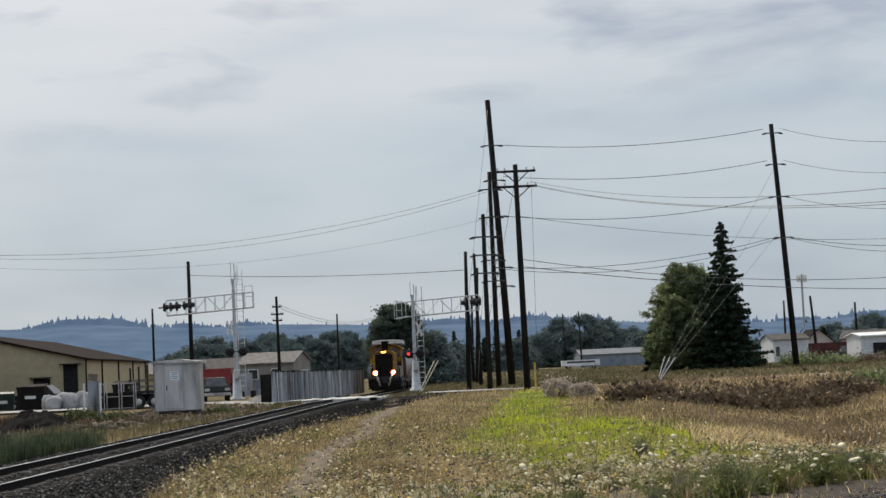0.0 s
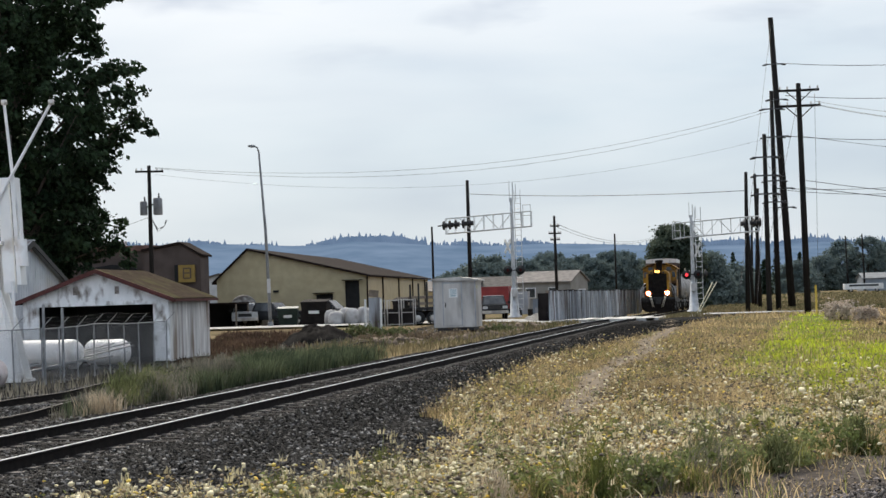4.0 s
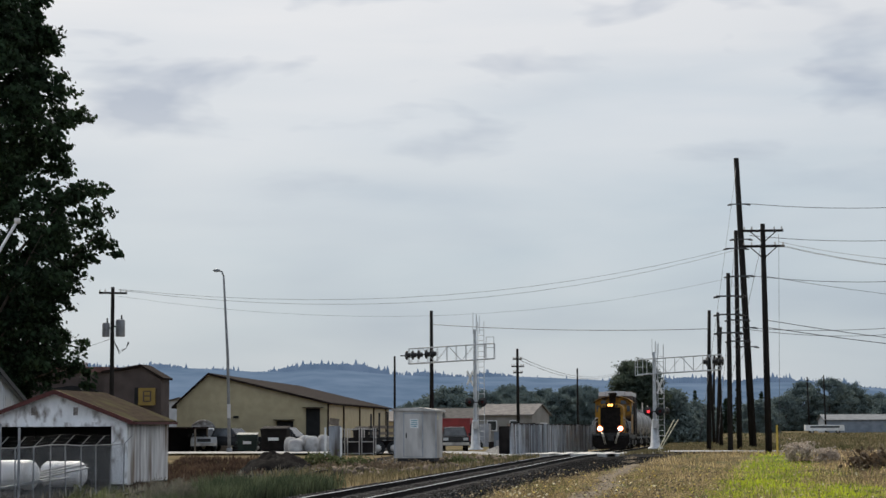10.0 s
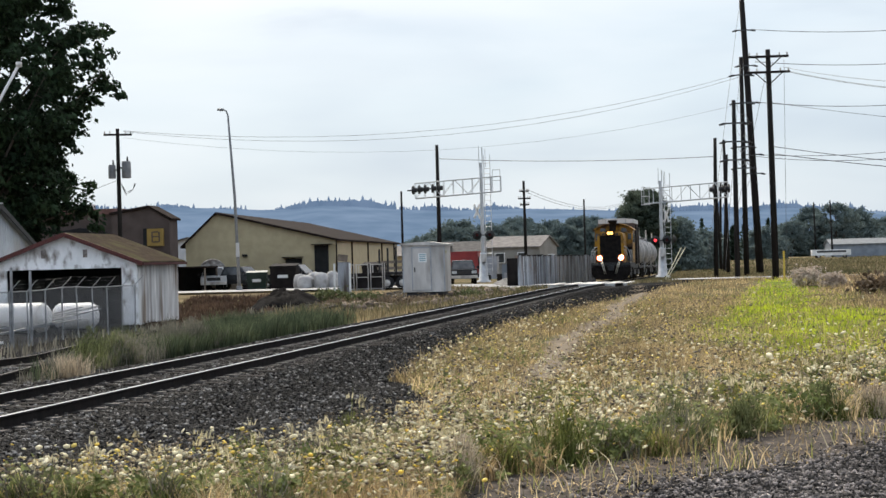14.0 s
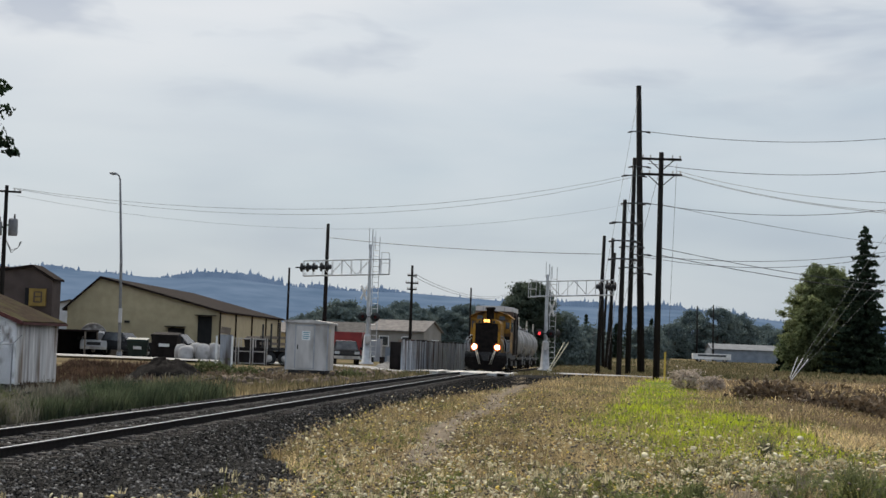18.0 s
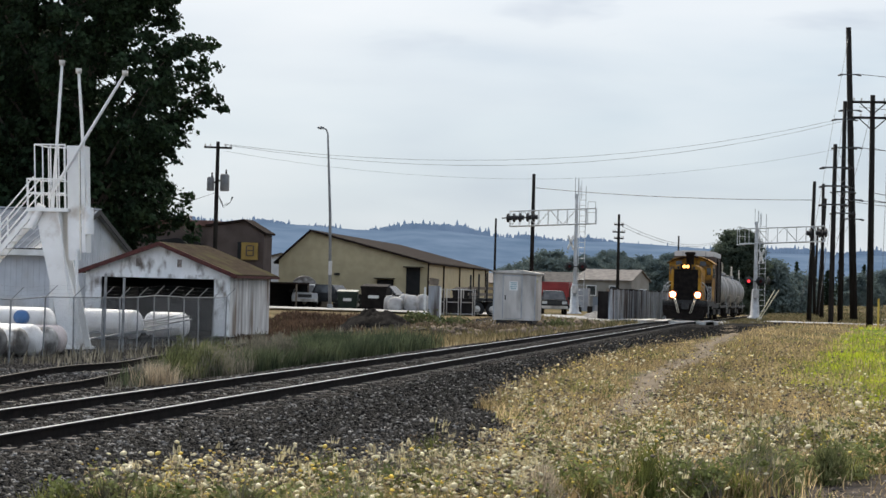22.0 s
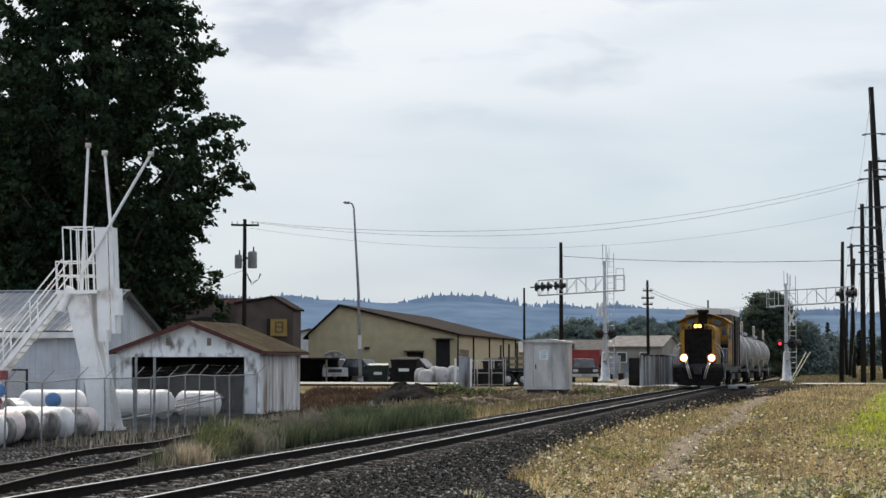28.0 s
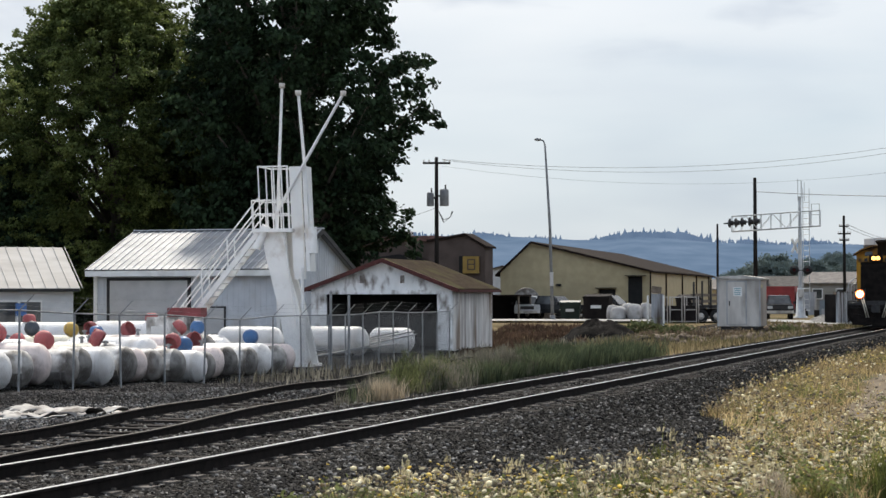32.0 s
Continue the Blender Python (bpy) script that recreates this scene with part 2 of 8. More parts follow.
M["needle"] = ramp_mat("dark_needles", (0.013, 0.024, 0.014), (0.034, 0.055, 0.029), 0.4, 0.7, bump=0, per_island=0.5, trans=0.15, spec=0.2)
M["bark"] = ramp_mat("bark", (0.05, 0.04, 0.032), (0.1, 0.082, 0.065), 5.0, 0.95, bump=0.7, stretch=(1, 1, 0.2))
M["loco_yellow"] = ramp_mat("yellow_loco_paint", (0.34, 0.165, 0.016), (0.47, 0.245, 0.028), 1.5, 0.5, bump=0.05, c2=(0.075, 0.042, 0.02), amount2=0.8, scale2=1.9, spec=0.2)
M["white_tank"] = ramp_mat("white_tank_paint", (0.72, 0.71, 0.7), (0.82, 0.815, 0.81), 1.5, 0.5, bump=0.04, c2=(0.42, 0.38, 0.34), amount2=0.3, scale2=0.9, per_object=0.12)
M["concrete"] = ramp_mat("weathered_concrete", (0.26, 0.28, 0.31), (0.46, 0.49, 0.53), 2.4, 0.85, bump=0.2, c2=(0.07, 0.055, 0.048), amount2=0.8, scale2=2.2, stretch=(1, 1, 0.12), per_object=0.3, spec=0.1)
M["headlight"] = glow_mat("headlight_glass", (1.0, 0.8, 0.6), 30.0)
# emits orange in place of the halo round the ditch lights
M["reflector"] = glow_mat("orange_halo_glow", (1.0, 0.2, 0.05), 1.3)
M["red_lamp"] = glow_mat("red_signal_lamp", (1.0, 0.05, 0.06), 1.7)
M["red_off"] = ramp_mat("dark_red_lens", (0.08, 0.005, 0.005), (0.1, 0.01, 0.01), 5, 0.3, bump=0)
M["dirt"] = ramp_mat("dark_soil", (0.004, 0.0037, 0.0037), (0.011, 0.0098, 0.0095), 5.0, 0.95, bump=1.0, spec=0.05)


def ground_material():
    """Soil under dry grass, cinders, a green patch and bare earth, blended by the cover stored on the ground."""
    mat = ramp_mat("ground_soil", (0.095, 0.07, 0.038), (0.18, 0.138, 0.075), 0.9, 0.95, bump=0.8, c2=(0.07, 0.075, 0.028), amount2=0.5, scale2=0.16, bump_scale=14, spec=0.04)
    nt = mat.node_tree
    N, L = nt.nodes.new, nt.links.new
    bsdf = nt.nodes["Principled BSDF"]
    col = bsdf.inputs["Base Color"].links[0].from_socket
    at = N("ShaderNodeAttribute")
    at.attribute_name = "cover"
    sep = N("ShaderNodeSeparateColor")
    L(at.outputs["Color"], sep.inputs[0])
    geo = N("ShaderNodeNewGeometry")
    for k, (c0, c1, sc) in enumerate((((0.002, 0.002, 0.0022), (0.009, 0.0085, 0.0085), 17.0), ((0.085, 0.12, 0.016), (0.17, 0.2, 0.03), 1.3), ((0.042, 0.036, 0.031), (0.11, 0.092, 0.079), 9.0), ((0.11, 0.088, 0.062), (0.23, 0.188, 0.14), 3.0))):
        n = N("ShaderNodeTexNoise")
        n.inputs["Scale"].default_value, n.inputs["Detail"].default_value = sc, 5.0
        L(geo.outputs["Position"], n.inputs["Vector"])
        r = N("ShaderNodeValToRGB")
        r.color_ramp.elements[0].position, r.color_ramp.elements[1].position = 0.38, 0.66
        r.color_ramp.elements[0].color, r.color_ramp.elements[1].color = (*c0, 1), (*c1, 1)
        L(n.outputs[0], r.inputs[0])
        # ragged edges between the covers
        edge = N("ShaderNodeTexNoise")
        edge.inputs["Scale"].default_value, edge.inputs["Detail"].default_value = 1.7, 4.0
        L(geo.outputs["Position"], edge.inputs["Vector"])
        ad = N("ShaderNodeMath")
        ad.operation = "MULTIPLY_ADD"
        ad.inputs[1].default_value, ad.inputs[2].default_value = 0.9, -0.45
        L(edge.outputs[0], ad.inputs[0])
        su = N("ShaderNodeMath")
        L(ad.outputs[0], su.inputs[0])
        L(sep.outputs[k] if k < 3 else at.outputs["Alpha"], su.inputs[1])
        st = N("ShaderNodeMapRange")
        st.inputs["From Min"].default_value, st.inputs["From Max"].default_value = 0.35, 0.65
        L(su.outputs[0], st.inputs[0])
        mx = N("ShaderNodeMix")
        mx.data_type = "RGBA"
        L(st.outputs[0], mx.inputs[0])
        L(col, mx.inputs[6])
        L(r.outputs[0], mx.inputs[7])
        col = mx.outputs[2]
    L(col, bsdf.inputs["Base Color"])
    return mat


# ---- building helpers ----


class Mesh:
    """Collects vertices and faces of one part."""

    def __init__(self):
        self.v, self.f, self.s = [], [], []

    def add(self, verts, faces, smooth=False):
        n = len(self.v)
        self.v.extend([tuple(p) for p in verts])
        self.f.extend([tuple(i + n for i in f) for f in faces])
        self.s.extend([smooth] * len(faces))
        return self

    def box(self, c, size, rz=0.0, m=None):
        x, y, z = size[0] / 2, size[1] / 2, size[2] / 2
        mat = m if m is not None else pose(*c, 0, 0, rz)
        pts = [mat @ Vector(p) for p in ((-x, -y, -z), (x, -y, -z), (x, y, -z), (-x, y, -z), (-x, -y, z), (x, -y, z), (x, y, z), (-x, y, z))]
        return self.add(pts, ((0, 3, 2, 1), (4, 5, 6, 7), (0, 1, 5, 4), (1, 2, 6, 5), (2, 3, 7, 6), (3, 0, 4, 7)))

    def tube(self, a, b, r0, r1=None, seg=8, caps=True):
        a, b = Vector(a), Vector(b)
        r1 = r0 if r1 is None else r1
        d = (b - a).normalized()
        p = d.cross(Vector((0, 0, 1)) if abs(d.z) < 0.9 else Vector((1, 0, 0))).normalized()
        q = d.cross(p)
        ring = [(math.cos(2 * math.pi * i / seg), math.sin(2 * math.pi * i / seg)) for i in range(seg)]
        va = [a + (p * c + q * s) * r0 for c, s in ring]
        vb = [b + (p * c + q * s) * r1 for c, s in ring]
        self.add(va + vb, [(i, (i + 1) % seg, seg + (i + 1) % seg, seg + i) for i in range(seg)], True)
        if caps:
            self.add(va, [tuple(reversed(range(seg)))])
            self.add(vb, [tuple(range(seg))])
        return self

    def path(self, pts, r, seg=6, radii=None):
        """A tube along a line of points, as one connected skin."""
        pts = [Vector(p) for p in pts]
        ref = Vector((0.31, 0.17, 0.93)) if abs((pts[-1] - pts[0]).normalized().z) < 0.8 else Vector((0.93, 0.2, 0.1))
        verts, n = [], len(pts)
        for i, c in enumerate(pts):
            d = (pts[min(i + 1, n - 1)] - pts[max(i - 1, 0)]).normalized()
            p = d.cross(ref).normalized()
            q = d.cross(p)
            rr = radii[i] if radii else r
            verts += [c + (p * math.cos(2 * math.pi * k / seg) + q * math.sin(2 * math.pi * k / seg)) * rr for k in range(seg)]
        faces = [(i * seg + k, i * seg + (k + 1) % seg, (i + 1) * seg + (k + 1) % seg, (i + 1) * seg + k) for i in range(n - 1) for k in range(seg)]
        faces += [tuple(reversed(range(seg))), tuple(range((n - 1) * seg, n * seg))]
        return self.add(verts, faces, True)

    def lathe(self, a, axis, profile, seg=20):
        """Rings of (distance along the axis, radius) about a line from a."""
        a, d = Vector(a), Vector(axis).normalized()
        p = d.cross(Vector((0, 0, 1)) if abs(d.z) < 0.9 else Vector((1, 0, 0))).normalized()
        q = d.cross(p)
        verts, faces = [], []
        for s, r in profile:
            verts += [a + d * s + (p * math.cos(2 * math.pi * i / seg) + q * math.sin(2 * math.pi * i / seg)) * r for i in range(seg)]
        for k in range(len(profile) - 1):
            faces += [(k * seg + i, k * seg + (i + 1) % seg, (k + 1) * seg + (i + 1) % seg, (k + 1) * seg + i) for i in range(seg)]
        return self.add(verts, faces, True)

    def prism(self, outline, y0, y1, m=None):
        """An outline of (x, z), counter-clockwise seen from -y, drawn from y0 to y1."""
        n = len(outline)
        pts = [Vector((x, y0, z)) for x, z in outline] + [Vector((x, y1, z)) for x, z in outline]
        if m is not None:
            pts = [m @ p for p in pts]
        return self.add(pts, [tuple(range(n)), tuple(reversed(range(n, 2 * n)))] + [(i, i + n, (i + 1) % n + n, (i + 1) % n) for i in range(n)])


def finish(name, verts, faces, mat, smooth=None):
    me = bpy.data.meshes.new(name)
    me.from_pydata(verts, [], faces)
    if smooth:
        me.polygons.foreach_set("use_smooth", smooth)
    me.materials.append(mat)
    return me


def part(name, mesh, material, parent=None, label=""):
    ob = new(name, finish(name, mesh.v, mesh.f, material, mesh.s))
    if parent is not None:
        ob.parent = parent
    return tagged(ob, label) if label else ob


def thing(name, m, label, category, group="", kind=""):
    ob = new(name)
    ob.matrix_world = m
    ob.empty_display_size = 0.3
    return tagged(ob, label, category, group, kind)


def cloud(name, verts, faces, mat):
    """A large mesh from arrays: verts (n, 3), faces (m, 3 or 4)."""
    me = bpy.data.meshes.new(name)
    k = faces.shape[1]
    me.vertices.add(len(verts))
    me.vertices.foreach_set("co", verts.astype(np.float32).ravel())
    me.loops.add(faces.size)
    me.loops.foreach_set("vertex_index", faces.astype(np.int32).ravel())
    me.polygons.add(len(faces))
    me.polygons.foreach_set("loop_start", np.arange(0, faces.size, k, dtype=np.int32))
    me.materials.append(mat)
    me.update(calc_edges=True)
    return new(name, me)


RNG = np.random.default_rng(7)


# ---- plan: track, ground ----
def track_x(y):
    y = np.asarray(y, float)
    bend = np.clip(y - 90, 0, 75)
    return -8.96 + 0.0546 * y - 0.0001 * bend ** 2 - 0.015 * np.clip(y - 165, 0, None)


def track_z(y):
    return -0.0065 * np.clip(np.asarray(y, float) - 95, 0, 90)


SPUR = np.array(((-40, -8.9), (2, -9.3), (18, -10.3), (25, -10.75), (31, -11.35), (37, -11.7), (44, -12.2), (50, -12.55), (57, -12.75), (66, -12.9), (78, -13.0)))


def spur_x(y):
    return np.interp(y, SPUR[:, 0], SPUR[:, 1])


def smooth_step(a, b, v):
    k = np.clip((np.asarray(v, float) - a) / (b - a), 0, 1)
    return k * k * (3 - 2 * k)


def spur_z(y):
    return -0.05 - 0.1 * smooth_step(24, 45, y) + 0.02 * np.sin(np.asarray(y, float) * 0.8)


def ground_z(x, y):
    """Height of the ground: a track on its ballast, a low yard beside it, a verge and a ditch on the other side."""
    x, y = np.asarray(x, float), np.asarray(y, float)
    off = x - track_x(y)
    far = smooth_step(78, 104, y)
    left = -0.25 - 0.2 * smooth_step(18, 30, y) - 0.37 * smooth_step(33, 50, y) + 0.77 * far
    right = -0.32 + 0.3 * smooth_step(70, 105, y)
    ditch = -0.75 * np.exp(-((x - 4.0 - 0.16 * y) / 3.5) ** 2) * smooth_step(20, 48, y) * (1 - smooth_step(75, 98, y))
    bank = 0.5 * smooth_step(120, 158, y) * smooth_step(8, 20, x)
    z = np.where(off > 0, right + ditch + bank, left)
    yard = smooth_step(3.0, 8.5, -off)
    z = np.where(off < 0, -0.3 + (left + 0.3) * yard, z)
    bed = 1 - smooth_step(1.5, 3.3, np.abs(off))
    z = z * (1 - bed) + (-0.2) * bed
    side = (1 - smooth_step(1.5, 2.8, np.abs(x - spur_x(y)))) * (off < -2) * (1 - smooth_step(78, 86, y))
    z = z * (1 - side) + (spur_z(y) - 0.2) * side
    near = (1 - smooth_step(0, 14, np.hypot(x, y)))
    z = z * (1 - near) + (-0.1) * near
    # the level crossing's road
    z = z + track_z(y) * smooth_step(95, 110, y)
    wob = 0.06 * np.sin(x * 0.9 + 1.3 * np.sin(y * 0.31)) * np.sin(y * 0.7 + x * 0.2)
    return z + wob * smooth_step(2.2, 4.5, np.abs(off)) * (1 - smooth_step(90, 105, y))


def ballast_edge(y):
    """Width of the stone shoulder on the verge side, from the track's middle."""
    return np.interp(y, (8, 13, 15, 17, 19, 22, 26, 29, 34, 43, 55, 70, 90, 105), (2.6, 2.9, 3.3, 4.2, 5.2, 5.1, 4.4, 3.6, 3.2, 2.7, 2.5, 2.9, 4.6, 6.6)) + 0.12 * np.sin(np.asarray(y) * 1.9) + 0.08 * np.sin(np.asarray(y) * 4.7)


def cinder_zone(x, y):
    """1 where dark stone covers the ground: the ballast, the yard track, the gravel strip in front."""
    off = x - track_x(y)
    right = ballast_edge(y)
    z = (off > -2.6) * (1 - smooth_step(right - 0.25, right + 0.25, off)) * smooth_step(-2.8, -2.2, off)
    spur = (x < track_x(y)) * (1 - smooth_step(1.4, 2.4, np.abs(x - spur_x(y)))) * (1 - smooth_step(74, 80, y))
    between = (off < 0) * (x > spur_x(y)) * (1 - smooth_step(40, 48, y))
    front = smooth_step(1.6, 2.8, gravel_line(x) - y)
    yard = (x < spur_x(y)) * smooth_step(-34, -30, x) * (1 - smooth_step(76, 80, y)) * 0.9
    verge = (off < -2) * (off > -10) * smooth_step(74, 82, y) * 0.62
    return np.clip(np.maximum.reduce([z, spur, between, front, yard, verge]), 0, 1) * (y < 125)


def gravel_line(x):
    return 15.1 + (np.asarray(x, float) + 1.5) * 1.55


def green_zone(x, y):
    rag = 0.5 * np.sin(y * 0.9 + 1.1 * np.sin(x * 1.3)) + 0.35 * np.sin(y * 2.3 + x)
    lo = np.interp(y, (30, 38, 44, 54, 78, 96), (2.6, 1.5, 1.3, 2.3, 3.9, 5.8)) + 0.6 * rag
    hi = np.interp(y, (30, 34, 40, 46, 60, 75, 100), (2.4, 6.8, 14.0, 11.5, 5.6, 6.4, 8.8))
    hi = hi + rag
    return smooth_step(-0.6, 0.7, x - lo) * (1 - smooth_step(-0.6, 0.8, x - hi)) * smooth_step(30, 35, y) * (1 - smooth_step(96, 104, y))


def trail_x(y):
    return track_x(y) + 5.5 - 0.026 * (y - 26) + 0.2 * np.sin(y * 0.25)


def trail_zone(x, y):
    """The trodden path beside the ballast, where tan soil shows through thin grass."""
    off = np.abs(x - trail_x(y))
    return (1 - smooth_step(0.12, 0.55, off + 0.1 * np.sin(y * 2.1) + 0.07 * np.sin(y * 5.3))) * smooth_step(24, 27, y) * (1 - smooth_step(88, 104, y))


def bare_zone(x, y):
    strip = smooth_step(-0.9, -0.3, gravel_line(x) - y) * (1 - smooth_step(1.9, 3.0, gravel_line(x) - y)) * (x > -1.5)
    return strip


def build_ground():
    ys = np.concatenate([np.linspace(-60, 4, 17), np.linspace(5, 60, 190), np.linspace(61, 140, 130), np.geomspace(142, 4500, 50)])
    xs = np.concatenate([-np.geomspace(4500, 62, 30), np.linspace(-60, -25, 60), np.linspace(-24.6, 12, 160), np.linspace(12.4, 60, 90), np.geomspace(62, 4500, 30)])
    X, Y = np.meshgrid(xs, ys)
    V = np.stack([X, Y, ground_z(X, Y)], -1).reshape(-1, 3)
    nx, ny = len(xs), len(ys)
    i = (np.arange(ny - 1)[:, None] * nx + np.arange(nx - 1)[None, :]).ravel()
    g = cloud("ground", V, np.stack([i, i + 1, i + nx + 1, i + nx], -1), ground_material())
    g.data.polygons.foreach_set("use_smooth", [True] * len(g.data.polygons))
    att = g.data.color_attributes.new("cover", "FLOAT_COLOR", "POINT")
    x, y = V[:, 0], V[:, 1]
    rgba = np.ones((len(V), 4), np.float32)
    rgba[:, 0], rgba[:, 1], rgba[:, 2], rgba[:, 3] = cinder_zone(x, y), green_zone(x, y), bare_zone(x, y), trail_zone(x, y)
    att.data.foreach_set("color", rgba.ravel())
    tagged(g, "dry grassy level ground with bare soil patches", "ground", kind="structure")


def rail_profile(head_only=False):
    if head_only:
        return [(-0.02, -0.0125), (0.02, -0.0125), (0.008, -0.006), (-0.008, -0.006)]
    return [(-0.075, -0.17), (0.075, -0.17), (0.075, -0.155), (0.012, -0.14), (0.012, -0.045), (0.036, -0.035), (0.036, -0.012), (-0.036, -0.012), (-0.036, -0.035), (-0.012, -0.045), (-0.012, -0.14), (-0.075, -0.155)]


def sweep(fx, fz, ys, off, profile):
    """A rail's profile along x = fx(y) at an offset square to the track."""
    m, n = Mesh(), len(profile)
    dy = 0.05
    verts, faces = [], []
    for y in ys:
        sl = float(fx(y + dy) - fx(y - dy)) / (2 * dy)
        t = Vector((sl, 1, 0)).normalized()
        side = Vector((t.y, -t.x, 0))
        base = Vector((float(fx(y)), y, float(fz(y))))
        verts += [base + side * (off + px) + Vector((0, 0, pz)) for px, pz in profile]
    for k in range(len(ys) - 1):
        faces += [(k * n + i, (k + 1) * n + i, (k + 1) * n + (i + 1) % n, k * n + (i + 1) % n) for i in range(n)]
    faces += [tuple(range(n)), tuple(reversed(range((len(ys) - 1) * n, len(ys) * n)))]
    return m.add(verts, faces)


def build_tracks():
    track = tagged(new("main_track"), "main line railway track with shiny rails on wooden ties", "railway track")
    ys = list(np.linspace(-40, 90, 60)) + list(np.linspace(94, 260, 50))
    for off in (-0.7525, 0.7525):
        r = part("rail", sweep(track_x, track_z, ys, off, rail_profile()), M["rail_side"], track)
        part("rail_head", sweep(track_x, track_z, ys, off, rail_profile(True)), M["rail_top"], r, "polished bright rail head")
    spur = tagged(new("side_track"), "old wavy rusty siding track in cinders", "railway track")
    ys = list(np.linspace(-30, 78, 120))
    for off in (-0.7525, 0.7525):
        r = part("rail", sweep(spur_x, spur_z, ys, off, rail_profile()), M["rail_side"], spur)
        part("rail_head", sweep(spur_x, spur_z, ys, off, rail_profile(True)), M["rail_rusty"], r, "dull worn rail head")
    return track, spur


build_ground()
TRACK, SPUR_TRACK = build_tracks()


# ---- hills and far trees ----
def ridge_height(u):
    """Elevation of the far ridge over the distance, by the bearing's tangent."""
    return np.interp(u, (-2.0, -0.7, -0.585, -0.55, -0.42, -0.3, -0.27, -0.24, -0.205, -0.187, -0.172, -0.152, -0.13, -0.1, -0.06, -0.02, 0.02, 0.08, 0.11, 0.135, 0.2, 0.26, 0.4, 2.0),
                     (0.046, 0.047, 0.0455, 0.041, 0.0375, 0.0335, 0.0328, 0.0313, 0.029, 0.0292, 0.0312, 0.0304, 0.0281, 0.026, 0.0253, 0.0238, 0.0225, 0.0218, 0.0194, 0.018, 0.0155, 0.0157, 0.014, 0.014))


def haze_glow_mat(name, color, dark, scale):
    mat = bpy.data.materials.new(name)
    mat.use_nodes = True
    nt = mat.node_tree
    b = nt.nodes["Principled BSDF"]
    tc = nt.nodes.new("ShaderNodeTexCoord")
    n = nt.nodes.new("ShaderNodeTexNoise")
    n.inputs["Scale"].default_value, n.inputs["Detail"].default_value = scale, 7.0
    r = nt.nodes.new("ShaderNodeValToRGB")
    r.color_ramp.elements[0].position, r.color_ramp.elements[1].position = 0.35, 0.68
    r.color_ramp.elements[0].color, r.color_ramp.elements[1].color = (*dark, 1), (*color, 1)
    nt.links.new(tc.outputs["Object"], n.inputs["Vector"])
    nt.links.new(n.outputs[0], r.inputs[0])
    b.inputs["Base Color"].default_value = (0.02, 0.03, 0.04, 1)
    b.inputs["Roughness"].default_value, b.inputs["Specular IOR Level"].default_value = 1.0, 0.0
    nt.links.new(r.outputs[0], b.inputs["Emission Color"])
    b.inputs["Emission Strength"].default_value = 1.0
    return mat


def build_hills():
    D = 2600.0
    us = np.linspace(-1.6, 1.4, 700)
    rows = []
    for k, f in enumerate((0.0, 0.3, 0.6, 0.85, 1.0)):
        hz = ridge_height(us) * D * f * (1 + 0.02 * np.sin(us * 40 + k))
        rows.append(np.stack([us * (D + 160 * k), np.full_like(us, D + 160 * k), EYE + hz * (1 + 0.06 * k) - 2], -1))
    V = np.concatenate(rows)
    n = len(us)
    i = (np.arange(4)[:, None] * n + np.arange(n - 1)[None, :]).ravel()
    # distance haze is put into a blue colour that glows by itself
    mat = haze_glow_mat("hazy_forest_hill", (0.17, 0.232, 0.335), (0.1, 0.154, 0.24), 0.011)
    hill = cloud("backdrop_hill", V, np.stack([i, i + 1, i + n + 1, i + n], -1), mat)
    tagged(hill, "long hazy blue forested ridge on the horizon", "hill", kind="structure")
    # conifers along the crest, as narrow cones of uneven height
    cu = RNG.uniform(-0.75, 0.45, 9000)
    mass = np.clip(0.45 + 0.35 * np.sin(cu * 31) + 0.3 * np.sin(cu * 73 + 1) + 0.25 * np.sin(cu * 173 + 2), 0.06, 1.2)
    keep = RNG.uniform(0, 1, len(cu)) < mass
    cu, mass = cu[keep], mass[keep]
    Dc = D + 640
    base = EYE - 2 + ridge_height(cu) * D * 1.24
    spire = RNG.uniform(0, 1, len(cu)) < 0.09
    hgt = RNG.uniform(1.5, 7, len(cu)) * (0.5 + mass) + np.where(spire, RNG.uniform(3, 9, len(cu)), 0)
    rad = np.where(spire, hgt * 0.24, hgt * RNG.uniform(0.4, 0.75, len(cu)))
    vs, fs = [], []
    for k in range(len(cu)):
        x, z, hh, r = cu[k] * Dc, base[k] - 6, hgt[k] + 6, rad[k]
        b = len(vs)
        for zz, rr in ((0, r), (0.55 * hh, r * 0.85), (0.86 * hh, r * (0.3 if spire[k] else 0.6))):
            vs += [(x + rr * math.cos(a), Dc + rr * math.sin(a), z + zz) for a in (0, 1.26, 2.51, 3.77, 5.03)]
        vs.append((x, Dc, z + hh))
        for q in range(2):
            fs += [(b + q * 5 + i, b + q * 5 + (i + 1) % 5, b + q * 5 + 5 + (i + 1) % 5, b + q * 5 + 5 + i) for i in range(5)]
        fs += [(b + 10 + i, b + 10 + (i + 1) % 5, b + 15, b + 15) for i in range(5)]
    # crest trees emit the same hazy blue
    crest = new("backdrop_crest_trees", finish("backdrop_crest_trees", vs, [f if f[2] != f[3] else f[:3] for f in fs], haze_glow_mat("hazy_crest_trees", (0.135, 0.192, 0.29), (0.1, 0.152, 0.24), 0.03)))
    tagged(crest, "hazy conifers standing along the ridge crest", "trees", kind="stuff")


